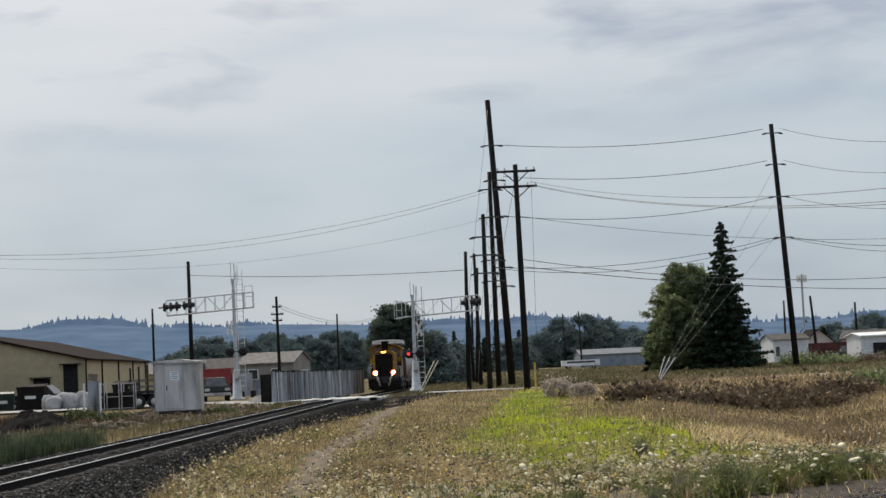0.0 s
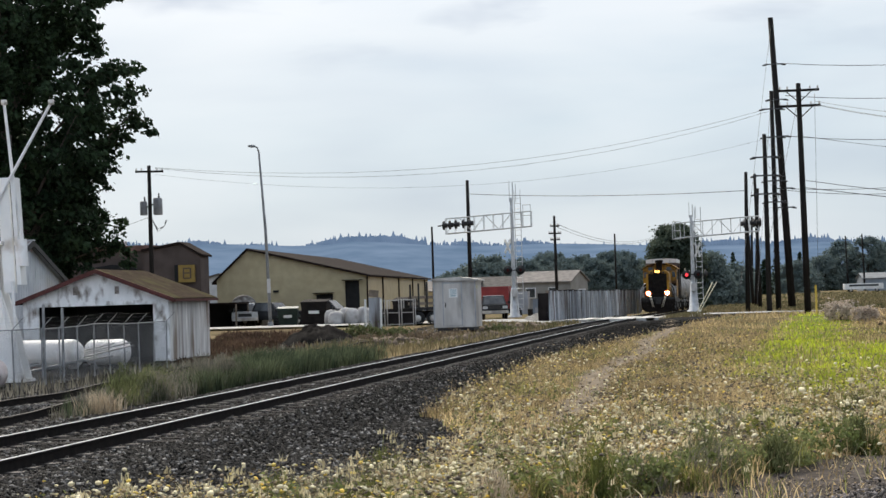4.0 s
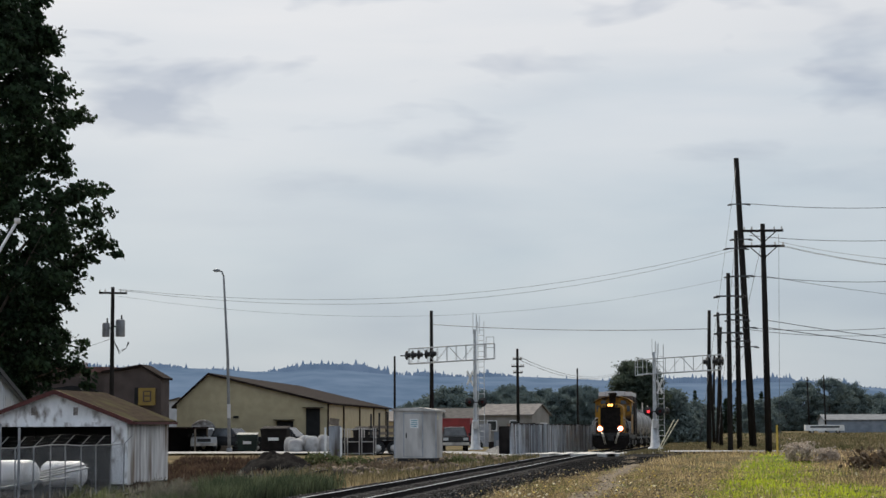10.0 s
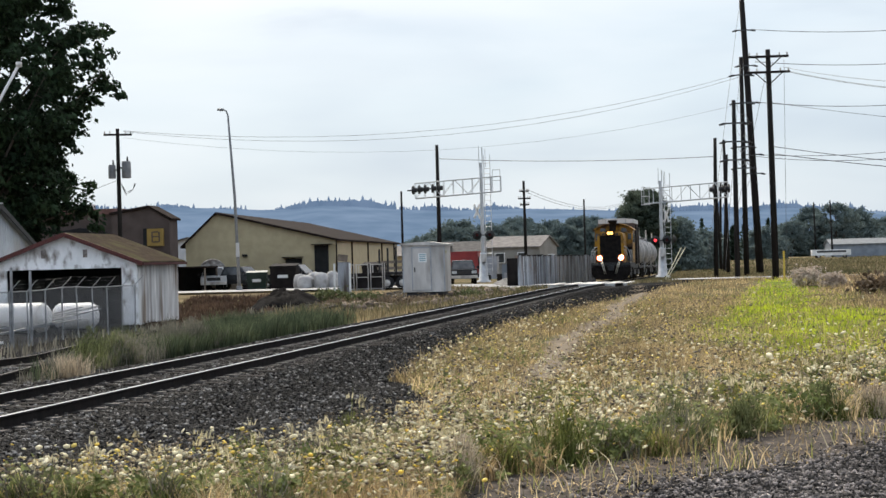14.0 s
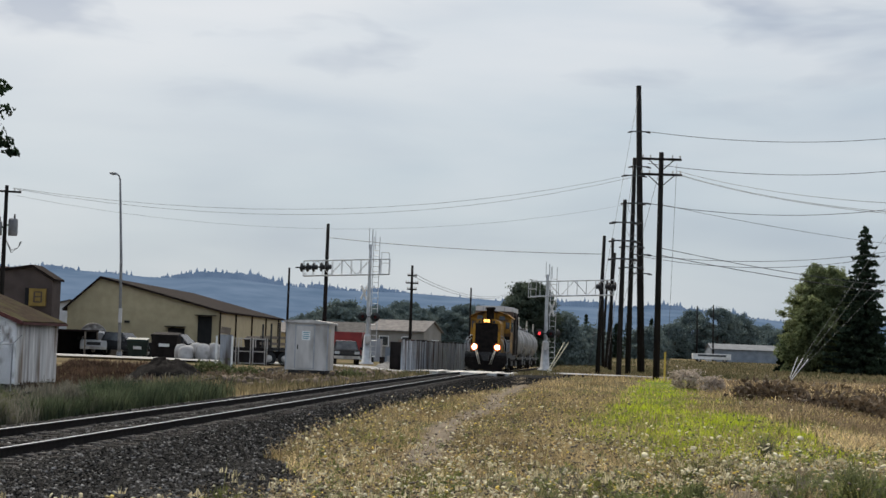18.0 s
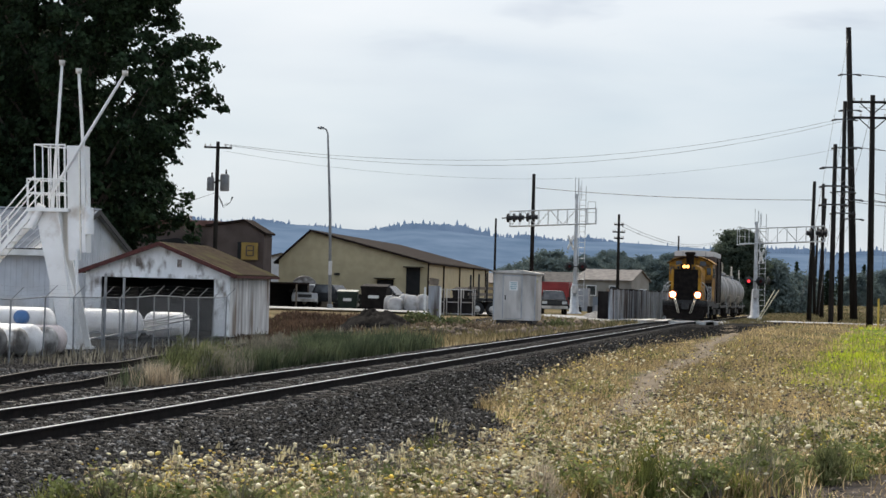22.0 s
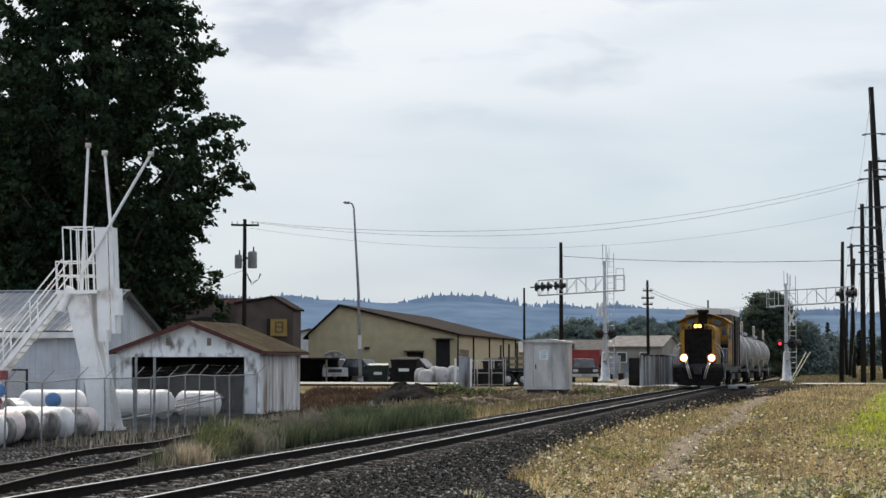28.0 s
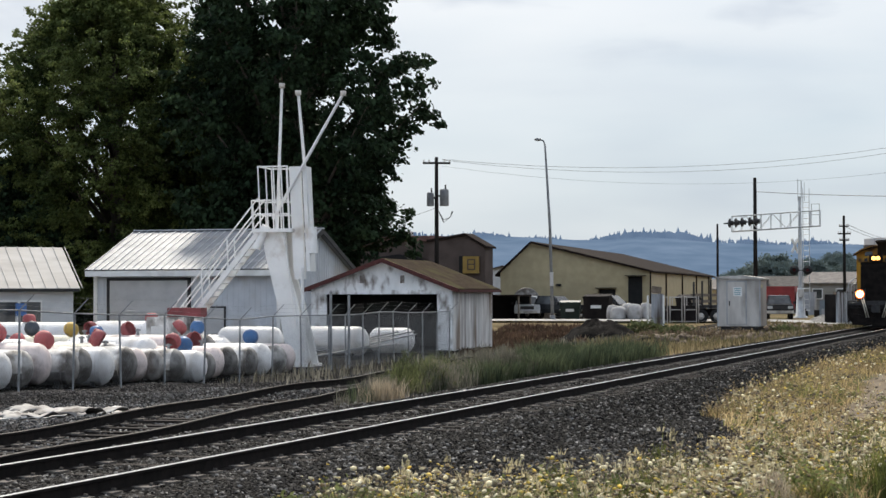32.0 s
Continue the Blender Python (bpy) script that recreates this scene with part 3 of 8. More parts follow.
def leaf_quads(centres, size, spread, per, squash=0.8, rng=None):
    """Small leaf clumps: four-sided flakes thrown about each centre."""
    rng = rng or RNG
    n = len(centres) * per
    c = np.repeat(centres, per, 0)
    d = rng.normal(0, 1, (n, 3))
    d /= np.linalg.norm(d, axis=1)[:, None]
    sp = np.repeat(np.broadcast_to(spread, (len(centres),)), per)
    c = c + d * (np.abs(rng.normal(0, 0.75, n)) * sp)[:, None] * np.array([1, 1, squash])
    a = rng.normal(0, 1, (n, 3))
    a /= np.linalg.norm(a, axis=1)[:, None]
    b = np.cross(a, rng.normal(0, 1, (n, 3)))
    b /= np.linalg.norm(b, axis=1)[:, None]
    s = rng.uniform(0.55, 1.25, n)[:, None] * size
    V = np.stack([c - a * s, c - b * s * 0.55 + a * s * 0.1, c + a * s, c + b * s * 0.55 - a * s * 0.1], 1).reshape(-1, 3)
    i = np.arange(n)[:, None] * 4
    return V, i + np.arange(4)[None, :]


def envelope(rows, z):
    return float(np.interp(z, [r[0] for r in rows], [r[1] for r in rows]))


def twig_leaves(points, dirs, spread, leaf, per, droop, rng):
    """Pointed leaf blades gathered round the ends of twigs, hanging outwards and down."""
    n = len(points) * per
    c = np.repeat(points, per, 0) + rng.normal(0, 1, (n, 3)) * np.repeat(spread, per)[:, None] * np.array([1, 1, 0.62])
    a = np.repeat(dirs, per, 0) * 0.6 + rng.normal(0, 0.55, (n, 3)) + np.array([0, 0, -droop])
    a /= np.linalg.norm(a, axis=1)[:, None]
    b = np.cross(a, rng.normal(0, 1, (n, 3)))
    b /= np.linalg.norm(b, axis=1)[:, None]
    s = rng.uniform(0.6, 1.25, n)[:, None] * leaf
    V = np.stack([c - a * s, c - b * s * 0.62 - a * s * 0.1, c + a * s, c + b * s * 0.62 - a * s * 0.1], 1).reshape(-1, 3)
    return V, np.arange(n)[:, None] * 4 + np.arange(4)[None, :]


def crown_tree(name, x, y, z, rows, label, mat, seed, limbs=46, twigs=13, tufts=5, tuft=0.4, leaf=0.15, per=42, droop=0.5, rise=0.35, rough=0.3, trunk_r=0.5, clear=2.0, fill=0, spray=3):
    """A tree grown limb by limb: ascending limbs out to an uneven envelope (rows of height, radius), twigs along them, tufts of leaves on the twigs."""
    rng = np.random.default_rng(seed)
    root = thing(name, pose(x, y, z), label, "tree")
    height = rows[-1][0]
    bend = rng.uniform(-0.4, 0.4, 4)
    part("trunk", Mesh().path([(0, 0, -0.3), (bend[0], bend[1], height * 0.3), (bend[2], bend[3], height * 0.6), (0, 0, height * 0.95)], 0.3, 10, [trunk_r * 1.25, trunk_r * 0.85, trunk_r * 0.5, 0.04]), M["bark"], root)
    wood, pts, dirs, sp = Mesh(), [], [], []
    for i in range(limbs):
        f = (i + rng.uniform(0.2, 0.8)) / limbs
        zt = rows[0][0] + (height - rows[0][0]) * f ** 0.92
        ang = i * 2.39996 + rng.uniform(-0.35, 0.35)
        rad = envelope(rows, zt) * (1 + rough * noise.noise((math.cos(ang) * 1.3 + seed, math.sin(ang) * 1.3, zt * 0.22)) * 1.6) * rng.uniform(0.9, 1.06)
        out = Vector((math.cos(ang), math.sin(ang), 0))
        a = Vector((0, 0, max(clear, zt - rad * rise - 0.6)))
        e = out * rad + Vector((0, 0, zt))
        mid = a.lerp(e, 0.5) + Vector((0, 0, 0.12 * rad))
        wood.path([a, mid, e], 0.1, 5, [0.05 + 0.016 * rad, 0.03 + 0.008 * rad, 0.012])
        for j in range(twigs):
            q = 0.22 + 0.78 * ((j + rng.uniform(0, 1)) / twigs) ** 0.8
            p = a.lerp(mid, q * 2) if q < 0.5 else mid.lerp(e, q * 2 - 1)
            side = Vector((-out.y, out.x, 0)) * rng.choice((-1, 1))
            d = (out * rng.uniform(0.2, 1.0) + side * rng.uniform(0.2, 1.0) * (1.1 - 0.5 * q) + Vector((0, 0, rng.uniform(-0.75, 0.9)))).normalized()
            ln = rng.uniform(0.8, 1.9) * (0.5 + 0.1 * rad)
            tip = p + d * ln + Vector((0, 0, -droop * 0.3 * ln))
            wood.path([p, p.lerp(tip, 0.5) + Vector((0, 0, 0.08 * ln)), tip], 0.02, 3, [0.022, 0.014, 0.006])
            for k in range(tufts):
                g = (k + rng.uniform(0.3, 1)) / tufts
                pts.append(p.lerp(tip, g) + Vector(rng.normal(0, 0.12, 3)))
                dirs.append(d)
                sp.append(tuft * rng.uniform(0.5, 1.1))
    # loose sprays between the limbs, with open places left in them
    for k in range(fill):
        zt = rng.uniform(rows[0][0], height - 0.3)
        ang = rng.uniform(0, 2 * math.pi)
        rad = envelope(rows, zt) * (1 + rough * noise.noise((math.cos(ang) * 1.3 + seed, math.sin(ang) * 1.3, zt * 0.22)) * 1.6) * rng.uniform(0.35, 1.0) ** 0.6
        p = Vector((math.cos(ang) * rad, math.sin(ang) * rad, zt))
        if noise.noise((p.x * 0.5 + seed, p.y * 0.5, p.z * 0.5)) > -0.16:
            d = Vector((math.cos(ang), math.sin(ang), rng.uniform(-0.6, 0.5))).normalized()
            for g in range(spray):
                pts.append(p + d * (0.34 * g) + Vector(rng.normal(0, 0.15, 3)))
                dirs.append(d)
                sp.append(tuft * rng.uniform(0.5, 1.1))
    part("limb", wood, M["bark"], root)
    V, F = twig_leaves(np.array(pts), np.array(dirs), np.array(sp) * 0.5, leaf, per, droop, rng)
    crown = cloud("crown", V, F, mat)
    crown.parent = root
    return root


def conifer(name, x, y, z, height, width, label, mat, seed=3, tiers=26, fleck=0.22, low=0.04):
    rng = np.random.default_rng(seed)
    root = thing(name, pose(x, y, z), label, "tree")
    part("trunk", Mesh().path([(0, 0, -0.2), (0, 0, height * 0.5), (0, 0, height)], 0.2, 8, [width * 0.035, width * 0.02, 0.015]), M["bark"], root)
    cs, sp = [], []
    for i in range(tiers):
        f = low + (1 - low) * (i / tiers)
        r = width / 2 * (1 - f) ** 0.72 * rng.uniform(0.75, 1.15)
        nb = max(4, int(5 + 9 * (1 - f)))
        for b in range(nb):
            ang = 2 * math.pi * b / nb + rng.uniform(-0.3, 0.3)
            rr = r * rng.uniform(0.6, 1.18)
            jz = rng.normal(0, 0.4 * height / tiers)
            steps = max(2, int(rr / 0.22))
            for s in range(steps):
                q = (s + 0.6) / steps
                cs.append((math.cos(ang) * rr * q, math.sin(ang) * rr * q, height * f + jz - 0.3 * rr * q + 0.22 * rr * q * q))
                sp.append(0.1 + 0.2 * (1 - q) * min(1, rr))
    V, F = leaf_quads(np.array(cs), fleck, np.array(sp), 9, 0.5, rng)
    crown = cloud("crown", V, F, mat)
    crown.parent = root
    return root


# ---- poles and wires ----
def wire(name_label, a, b, sag, r=0.02, n=14):
    a, b = Vector(a), Vector(b)
    pts = [a.lerp(b, i / n) - Vector((0, 0, 4 * sag * (i / n) * (1 - i / n))) for i in range(n + 1)]
    ob = part("overhead_wire", Mesh().path(pts, r, 4), M["wire"])
    return tagged(ob, name_label, "wire", "overhead wires")


def pole_at(x, y, z, top_x, top, r=0.17, label="tall dark creosoted wooden utility pole", arms=(), name="utility_pole", cat="utility pole"):
    """arms: (height, half length, bearing of the arm in degrees, with braces)."""
    root = thing(name, pose(x, y, z), label, cat, "utility poles")
    hgt = top - z
    part("shaft", Mesh().path([(0, 0, -0.5), ((top_x - x) * 0.5, 0, hgt * 0.5), (top_x - x, 0, hgt)], r, 10, [r, r * 0.85, r * 0.68]), M["wood_pole"], root)
    for ah, half, bearing, brace in arms:
        m = pose((top_x - x) * ah / hgt, 0, ah, 0, 0, bearing)
        arm = part("crossarm", Mesh().box((0, 0, 0), (2 * half, 0.1, 0.13), m=m @ pose(0, -r, 0)), M["wood_pole"], root)
        for s in (-0.92, -0.55, 0.55, 0.92):
            part("insulator", Mesh().lathe(m @ Vector((s * half, -r, 0.06)), (0, 0, 1), [(0, 0.02), (0.05, 0.05), (0.1, 0.03), (0.13, 0.05), (0.17, 0.015)], 8), M["galv"], arm)
        if brace:
            for s in (-1, 1):
                part("brace", Mesh().tube(m @ Vector((0, -r, -half * 0.6)), m @ Vector((s * half * 0.62, -r, -0.05)), 0.03, seg=5), M["wood_pole"], arm)
    return root


# ---- buildings ----
def walls_with_gable(m, w, d, eave, apex_x, apex, t=0.15):
    """Front and back pentagons and side walls of a gabled hall, x from 0 to w, y from 0 to d."""
    out = [(0, 0), (w, 0), (w, eave), (apex_x, apex), (0, eave)]
    m.prism(out, 0, t)
    m.prism(out, d - t, d)
    m.box((t / 2, d / 2, eave / 2), (t, d - 2 * t, eave))
    m.box((w - t / 2, d / 2, eave / 2), (t, d - 2 * t, eave))
    return m


def gable_roof(w, d, eave, apex_x, apex, over=0.3, t=0.12, side=1):
    """One slope of a roof: side 1 is the slope at x = w, -1 that at x = 0."""
    x1 = w + over if side > 0 else -over
    run = abs((w if side > 0 else 0) - apex_x)
    z1 = eave - over * (apex - eave) / run
    pts = [(apex_x, apex), (x1, z1), (x1, z1 + t), (apex_x, apex + t)]
    return Mesh().prism(pts if side > 0 else pts[::-1], -over, d + over)


def build_yellow_hall():
    root = thing("warehouse", pose(-35.8, 145, -0.1, 0, 0, 2.0), "tan yellow metal warehouse with a brown low-pitched roof", "building")
    w, d, e, ax, ap = 11.9, 50.0, 3.35, 2.5, 5.65
    part("wall", walls_with_gable(Mesh(), w, d, e, ax, ap), M["yellow_wall"], root)
    for s in (1, -1):
        part("roof", gable_roof(w, d, e, ax, ap, 0.35, 0.16, s), M["brown_roof"], root)
    # doorways are flat near-black panels on the closed wall
    for x0, x1, z1 in ((7.9, 9.2, 2.0), (10.2, 11.3, 3.0)):
        part("doorway", Mesh().box(((x0 + x1) / 2, -0.02, z1 / 2), (x1 - x0, 0.06, z1)), M["dark"], root, "flat near-black doorway")
    for x0 in (7.9, 10.2):
        part("door_canopy", Mesh().box((x0 + 0.6, -0.3, 2.1 if x0 < 9 else 3.05), (1.6, 0.6, 0.06)), M["brown_roof"], root)
    for yy in (10.0, 22.0, 34.0, 46.0):
        part("wall_post", Mesh().box((w + 0.06, yy, e / 2), (0.12, 0.16, e)), M["brown_roof"], root)
    part("wall_lamp", Mesh().box((4.7, -0.12, 2.35), (0.4, 0.2, 0.16)), M["dark"], root)
    part("downspout", Mesh().tube((w + 0.05, -0.08, 0), (w + 0.05, -0.08, e), 0.06), M["brown_roof"], root)


def build_brown_hall():
    root = thing("brown_building", pose(-48.5, 135, -0.2), "dark brown commercial building with a yellow sign", "building")
    part("wall", Mesh().box((5.0, 6, 2.9), (10.0, 12, 5.8)), M["brown_wall"], root)
    part("roof", Mesh().box((5.1, 6, 5.92), (10.4, 12.4, 0.4)), M["brick_roof"], root, "dull red flat roof edge")
    gm = Mesh().prism([(10.0, 0), (14.3, 0), (14.3, 5.15), (12.8, 6.05), (10.0, 5.6)], -1.2, 1.2)
    part("gable_wing", gm, M["brown_wall"], root)
    part("wing_roof", Mesh().prism([(9.9, 5.62), (12.8, 6.08), (14.5, 5.12), (14.5, 5.26), (12.8, 6.24), (9.9, 5.78)], -1.4, 1.4), M["brown_roof"], root)
    sign = part("sign", Mesh().box((13.3, -1.4, 3.9), (1.2, 0.25, 1.25)), M["sign_yellow"], root, "yellow sign box with dark emblem")
    part("sign_side", Mesh().box((12.55, -1.35, 3.9), (0.28, 0.3, 1.3)), M["dark"], sign)
    for dx in (-0.26, 0.26):
        part("emblem_side", Mesh().box((13.35 + dx, -1.54, 3.92), (0.09, 0.03, 0.76)), M["brown_wall"], sign)
    for dz in (-0.36, 0.02, 0.36):
        part("emblem_bar", Mesh().box((13.35, -1.54, 3.92 + dz), (0.43, 0.03, 0.08)), M["brown_wall"], sign)
    part("roof_unit", Mesh().box((5.9, 4, 6.36), (2.2, 2, 0.5)), M["grey_door"], root)
    part("awning", Mesh().prism([(5.2, 4.1), (9.6, 4.1), (9.0, 4.55), (7.4, 4.75), (5.8, 4.55)], -0.35, 0.0), M["dark"], root, "dark arched awning")


def build_shed():
    root = thing("old_shed", pose(-24.95, 70, -0.62), "old white peeling-paint open shed with a mossy roof", "shed")
    w, d, e, ax, ap = 5.75, 6.3, 2.42, 3.0, 3.5
    t = 0.12
    m = Mesh()
    m.prism([(0, 0), (0.62, 0), (0.62, 2.2), (5.15, 2.2), (5.15, 0), (w, 0), (w, e), (ax, ap), (0, e)], 0, t)
    m.prism([(0, 0), (w, 0), (w, e), (ax, ap), (0, e)], d - t, d)
    m.box((t / 2, d / 2, e / 2), (t, d - 2 * t, e))
    m.box((w - t / 2, d / 2, e / 2), (t, d - 2 * t, e))
    part("wall", m, M["peeling"], root)
    rng = random.Random(2)
    for k in range(26):
        yy = 0.14 + (d - 0.3) * k / 26
        part("board", Mesh().box((w + 0.015, yy + 0.11, e / 2 - rng.uniform(0, 0.06)), (0.03, 0.215, e - 0.1)), M["peeling_board"], root)
    for s in (1, -1):
        part("roof", gable_roof(w, d, e, ax, ap, 0.28, 0.1, s), M["moss_roof"], root)
    for x0, z0, x1, z1 in ((-0.3, e - 0.11, ax, ap), (ax, ap, w + 0.3, e - 0.11)):
        c = Vector(((x0 + x1) / 2, -0.3, (z0 + z1) / 2 + 0.02))
        ln = math.hypot(x1 - x0, z1 - z0)
        part("barge_board", Mesh().box((0, 0, 0), (ln, 0.05, 0.16), m=pose(*c, 0, -math.degrees(math.atan2(z1 - z0, x1 - x0)), 0)), M["red_trim"], root, "faded dark red barge board")
    part("gutter", Mesh().box((w + 0.3, d / 2, e - 0.1), (0.1, d + 0.5, 0.1)), M["red_trim"], root)
    part("header", Mesh().box((2.9, -0.03, 2.28), (4.9, 0.06, 0.16)), M["peeling"], root)
    for x in (2.1, 3.75):
        part("vent", Mesh().box((x, -0.02, 2.78), (0.16, 0.05, 0.3)), M["galv_dark_vent"], root)
    # near-black sheets along three walls paint in the shed's inner shade
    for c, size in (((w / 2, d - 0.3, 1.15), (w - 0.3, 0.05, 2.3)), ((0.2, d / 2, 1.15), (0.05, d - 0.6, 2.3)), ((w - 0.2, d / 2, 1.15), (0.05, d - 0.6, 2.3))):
        part("lining", Mesh().box(c, size), M["dark"], root, "near-black sheet painting the shade inside the shed")
    part("floor_slab", Mesh().box((w / 2, d / 2, -0.02), (w, d, 0.1)), M["dirt"], root)


def build_garage():
    root = thing("garage", pose(-35.2, 72, -0.85, 0, 0, 0), "white metal-sided garage with a ribbed tin roof", "garage")
    w, d, e, rz = 8.15, 9.0, 3.5, 5.15
    m = Mesh()
    out = [(0, 0), (d, 0), (d, e), (d / 2, rz), (0, e)]
    mm = Matrix(((0, 1, 0, 0), (1, 0, 0, 0), (0, 0, 1, 0), (0, 0, 0, 1)))
    for y0, y1 in ((0, 0.12), (w - 0.12, w)):
        m.prism(out[::-1], y0, y1, mm)
    m.box((w / 2, 0.06, e / 2), (w - 0.24, 0.12, e))
    m.box((w / 2, d - 0.06, e / 2), (w - 0.24, 0.12, e))
    part("wall", m, M["white_siding"], root)
    run = d / 2 + 0.4
    drop = (rz - e) / (d / 2)
    z1 = e - 0.4 * drop
    for pts in ([(-0.4, z1), (d / 2, rz), (d / 2, rz + 0.09), (-0.4, z1 + 0.09)], [(d / 2, rz), (d + 0.4, z1), (d + 0.4, z1 + 0.09), (d / 2, rz + 0.09)]):
        part("roof", Mesh().prism(pts[::-1], -0.35, w + 0.3, mm), M["tin_roof"], root)
    for k in range(27):
        x = -0.33 + (w + 0.6) * k / 26
        part("roof_rib", Mesh().tube((x, -0.4, z1 + 0.1), (x, d / 2, rz + 0.1), 0.03, seg=5), M["tin_rib"], root)
    part("ridge_cap", Mesh().box((w / 2, d / 2, rz + 0.12), (w + 0.7, 0.3, 0.05)), M["tin_rib"], root)
    part("fascia", Mesh().box((w / 2, -0.42, z1 - 0.04), (w + 0.6, 0.05, 0.24)), M["white_paint"], root)
    # black strip drawn in as the gutter's shadow line
    part("gutter_shadow", Mesh().box((w / 2, -0.42, z1 + 0.105), (w + 0.64, 0.06, 0.05)), M["black_steel"], root)
    for k in range(2):
        s = 1 if k else -1
        c = Vector((w + 0.31, d / 2 + s * run / 2, (rz + z1) / 2))
        ln = math.hypot(run, rz - z1)
        part("barge_board", Mesh().box((0, 0, 0), (0.05, ln, 0.2), m=pose(*c, -s * math.degrees(math.atan(drop)), 0, 0)), M["black_steel"], root)
    door = part("roller_door", Mesh().box((2.4, -0.03, 1.5), (3.55, 0.06, 3.0)), M["grey_door"], root, "closed grey roller door")
    for k in range(11):
        part("door_slat", Mesh().box((2.4, -0.075, 0.2 + 0.27 * k), (3.5, 0.03, 0.24)), M["grey_door"], door)
    part("door_frame", Mesh().box((0.58, -0.05, 1.55), (0.12, 0.1, 3.1)).box((4.22, -0.05, 1.55), (0.12, 0.1, 3.1)).box((2.4, -0.05, 3.08), (3.76, 0.1, 0.12)), M["black_steel"], root)
    win = part("window", Mesh().box((5.35, -0.03, 1.35), (0.95, 0.08, 1.2)), M["black_steel"], root)
    part("pane", Mesh().box((5.35, -0.08, 1.35), (0.82, 0.03, 1.06)), M["grey_door"], win)
    for k in range(34):
        x = 0.1 + (w - 0.2) * k / 33
        if not (0.5 < x < 4.3):
            part("wall_rib", Mesh().box((x, -0.012, e / 2), (0.05, 0.025, e - 0.1)), M["white_siding"], root)
    for k in range(30):
        y = 0.15 + (d - 0.3) * k / 29
        hgt = e + (rz - e) * (1 - abs(y - d / 2) / (d / 2))
        part("wall_rib", Mesh().box((w + 0.012, y, hgt / 2), (0.025, 0.05, hgt - 0.15)), M["white_siding"], root)
    part("corner_post", Mesh().box((0.0, -0.02, e / 2), (0.16, 0.16, e)), M["white_paint"], root)
    part("corner_post", Mesh().box((w, -0.02, e / 2), (0.16, 0.16, e)), M["white_paint"], root)


M["tin_rib"] = ramp_mat("bright_roof_rib", (0.34, 0.35, 0.37), (0.44, 0.45, 0.47), 2, 0.5, 0.2, bump=0)
M["white_siding"] = ramp_mat("white_ribbed_siding", (0.48, 0.5, 0.53), (0.58, 0.6, 0.63), 1.2, 0.6, bump=0.04, c2=(0.45, 0.44, 0.43), amount2=0.3, scale2=0.5)
M["peeling_board"] = ramp_mat("peeling_plank", (0.4, 0.38, 0.36), (0.66, 0.65, 0.63), 3.0, 0.85, bump=0.3, c2=(0.2, 0.15, 0.11), amount2=0.45, scale2=1.8, stretch=(1, 1, 0.18), per_object=0.25)
M["galv_dark_vent"] = ramp_mat("rusty_vent", (0.12, 0.1, 0.09), (0.3, 0.27, 0.25), 9, 0.8, bump=0.1)


# ---- crossing signals ----
CAMBER = 0.055  # rise of both lattice arms towards +x


def cantilever(name, x, y, height, arm_z, arm_len, back_len, side, label):
    """A crossing mast with a lattice arm. side: -1 the arm points to -x, 1 to +x."""
    root = thing(name, pose(x, y, -0.05), label, "crossing signal", "railway crossing signals")
    part("mast", Mesh().tube((0, 0, 0), (0, 0, height - 0.3), 0.15, 0.1, 12), M["silver"], root)
    part("mast_base", Mesh().lathe((0, 0, 0), (0, 0, 1), [(0, 0.5), (0.1, 0.45), (0.15, 0.32), (1.9, 0.2), (1.95, 0.14)], 12), M["silver"], root)
    lo, hi = arm_z, arm_z + 1.0
    truss = Mesh()
    for z in (lo, hi):
        for yy in (-0.3, 0.3):
            truss.tube((-side * back_len, yy, z - CAMBER * side * back_len), (side * arm_len, yy, z + CAMBER * side * arm_len), 0.045 if z == lo else 0.03, seg=6)
    n = 9
    for i in range(n + 1):
        px = side * (-back_len + (arm_len + back_len) * i / n)
        for yy in (-0.3, 0.3):
            truss.tube((px, yy, lo + CAMBER * px), (px, yy, hi + CAMBER * px), 0.02, seg=5)
    part("lattice_arm", truss, M["silver"], root)
    lad = Mesh()
    for xx in (-0.2, 0.2):
        lad.tube((xx + 0.42, -0.25, 0.4), (xx + 0.42, -0.25, height + 0.2), 0.025, seg=5)
    k = 0.5
    while k < height - 0.3:
        lad.tube((0.22, -0.25, k), (0.62, -0.25, k), 0.018, seg=4)
        k += 0.35
    part("ladder", lad, M["silver"], root)
    return root


M["far_leaf_near"] = ramp_mat("dull_leaves", (0.055, 0.074, 0.056), (0.12, 0.145, 0.1), 0.2, 0.8, bump=0, per_island=0.4, trans=0.3, spec=0.1)
build_hills()
M["sign_yellow"] = ramp_mat("sign_yellow", (0.24, 0.16, 0.04), (0.3, 0.2, 0.05), 2, 0.5, bump=0.02)
build_yellow_hall()
build_brown_hall()
build_shed()
build_garage()
cantilever("crossing_signal", -10.55, 124, 8.2, 5.9, 4.4, 1.3, -1, "silver cantilever railway crossing signal mast with lattice arm")
cantilever("crossing_signal", 1.22, 126, 6.7, 4.95, 4.45, 1.1, 1, "silver cantilever railway crossing signal mast with lattice arm")
box = thing("signal_cabinet", pose(-10.2, 88.3, 0.0, 0, 0, -1), "grey aluminium railway signal equipment cabinet", "equipment cabinet")
part("body", Mesh().box((0, 0, 1.15), (2.0, 2.2, 2.2)), M["galv"], box)
part("roof", Mesh().prism([(-1.12, 2.26), (1.15, 2.2), (1.15, 2.27), (0.2, 2.4), (-1.12, 2.34)], -1.22, 1.2), M["galv"], box)

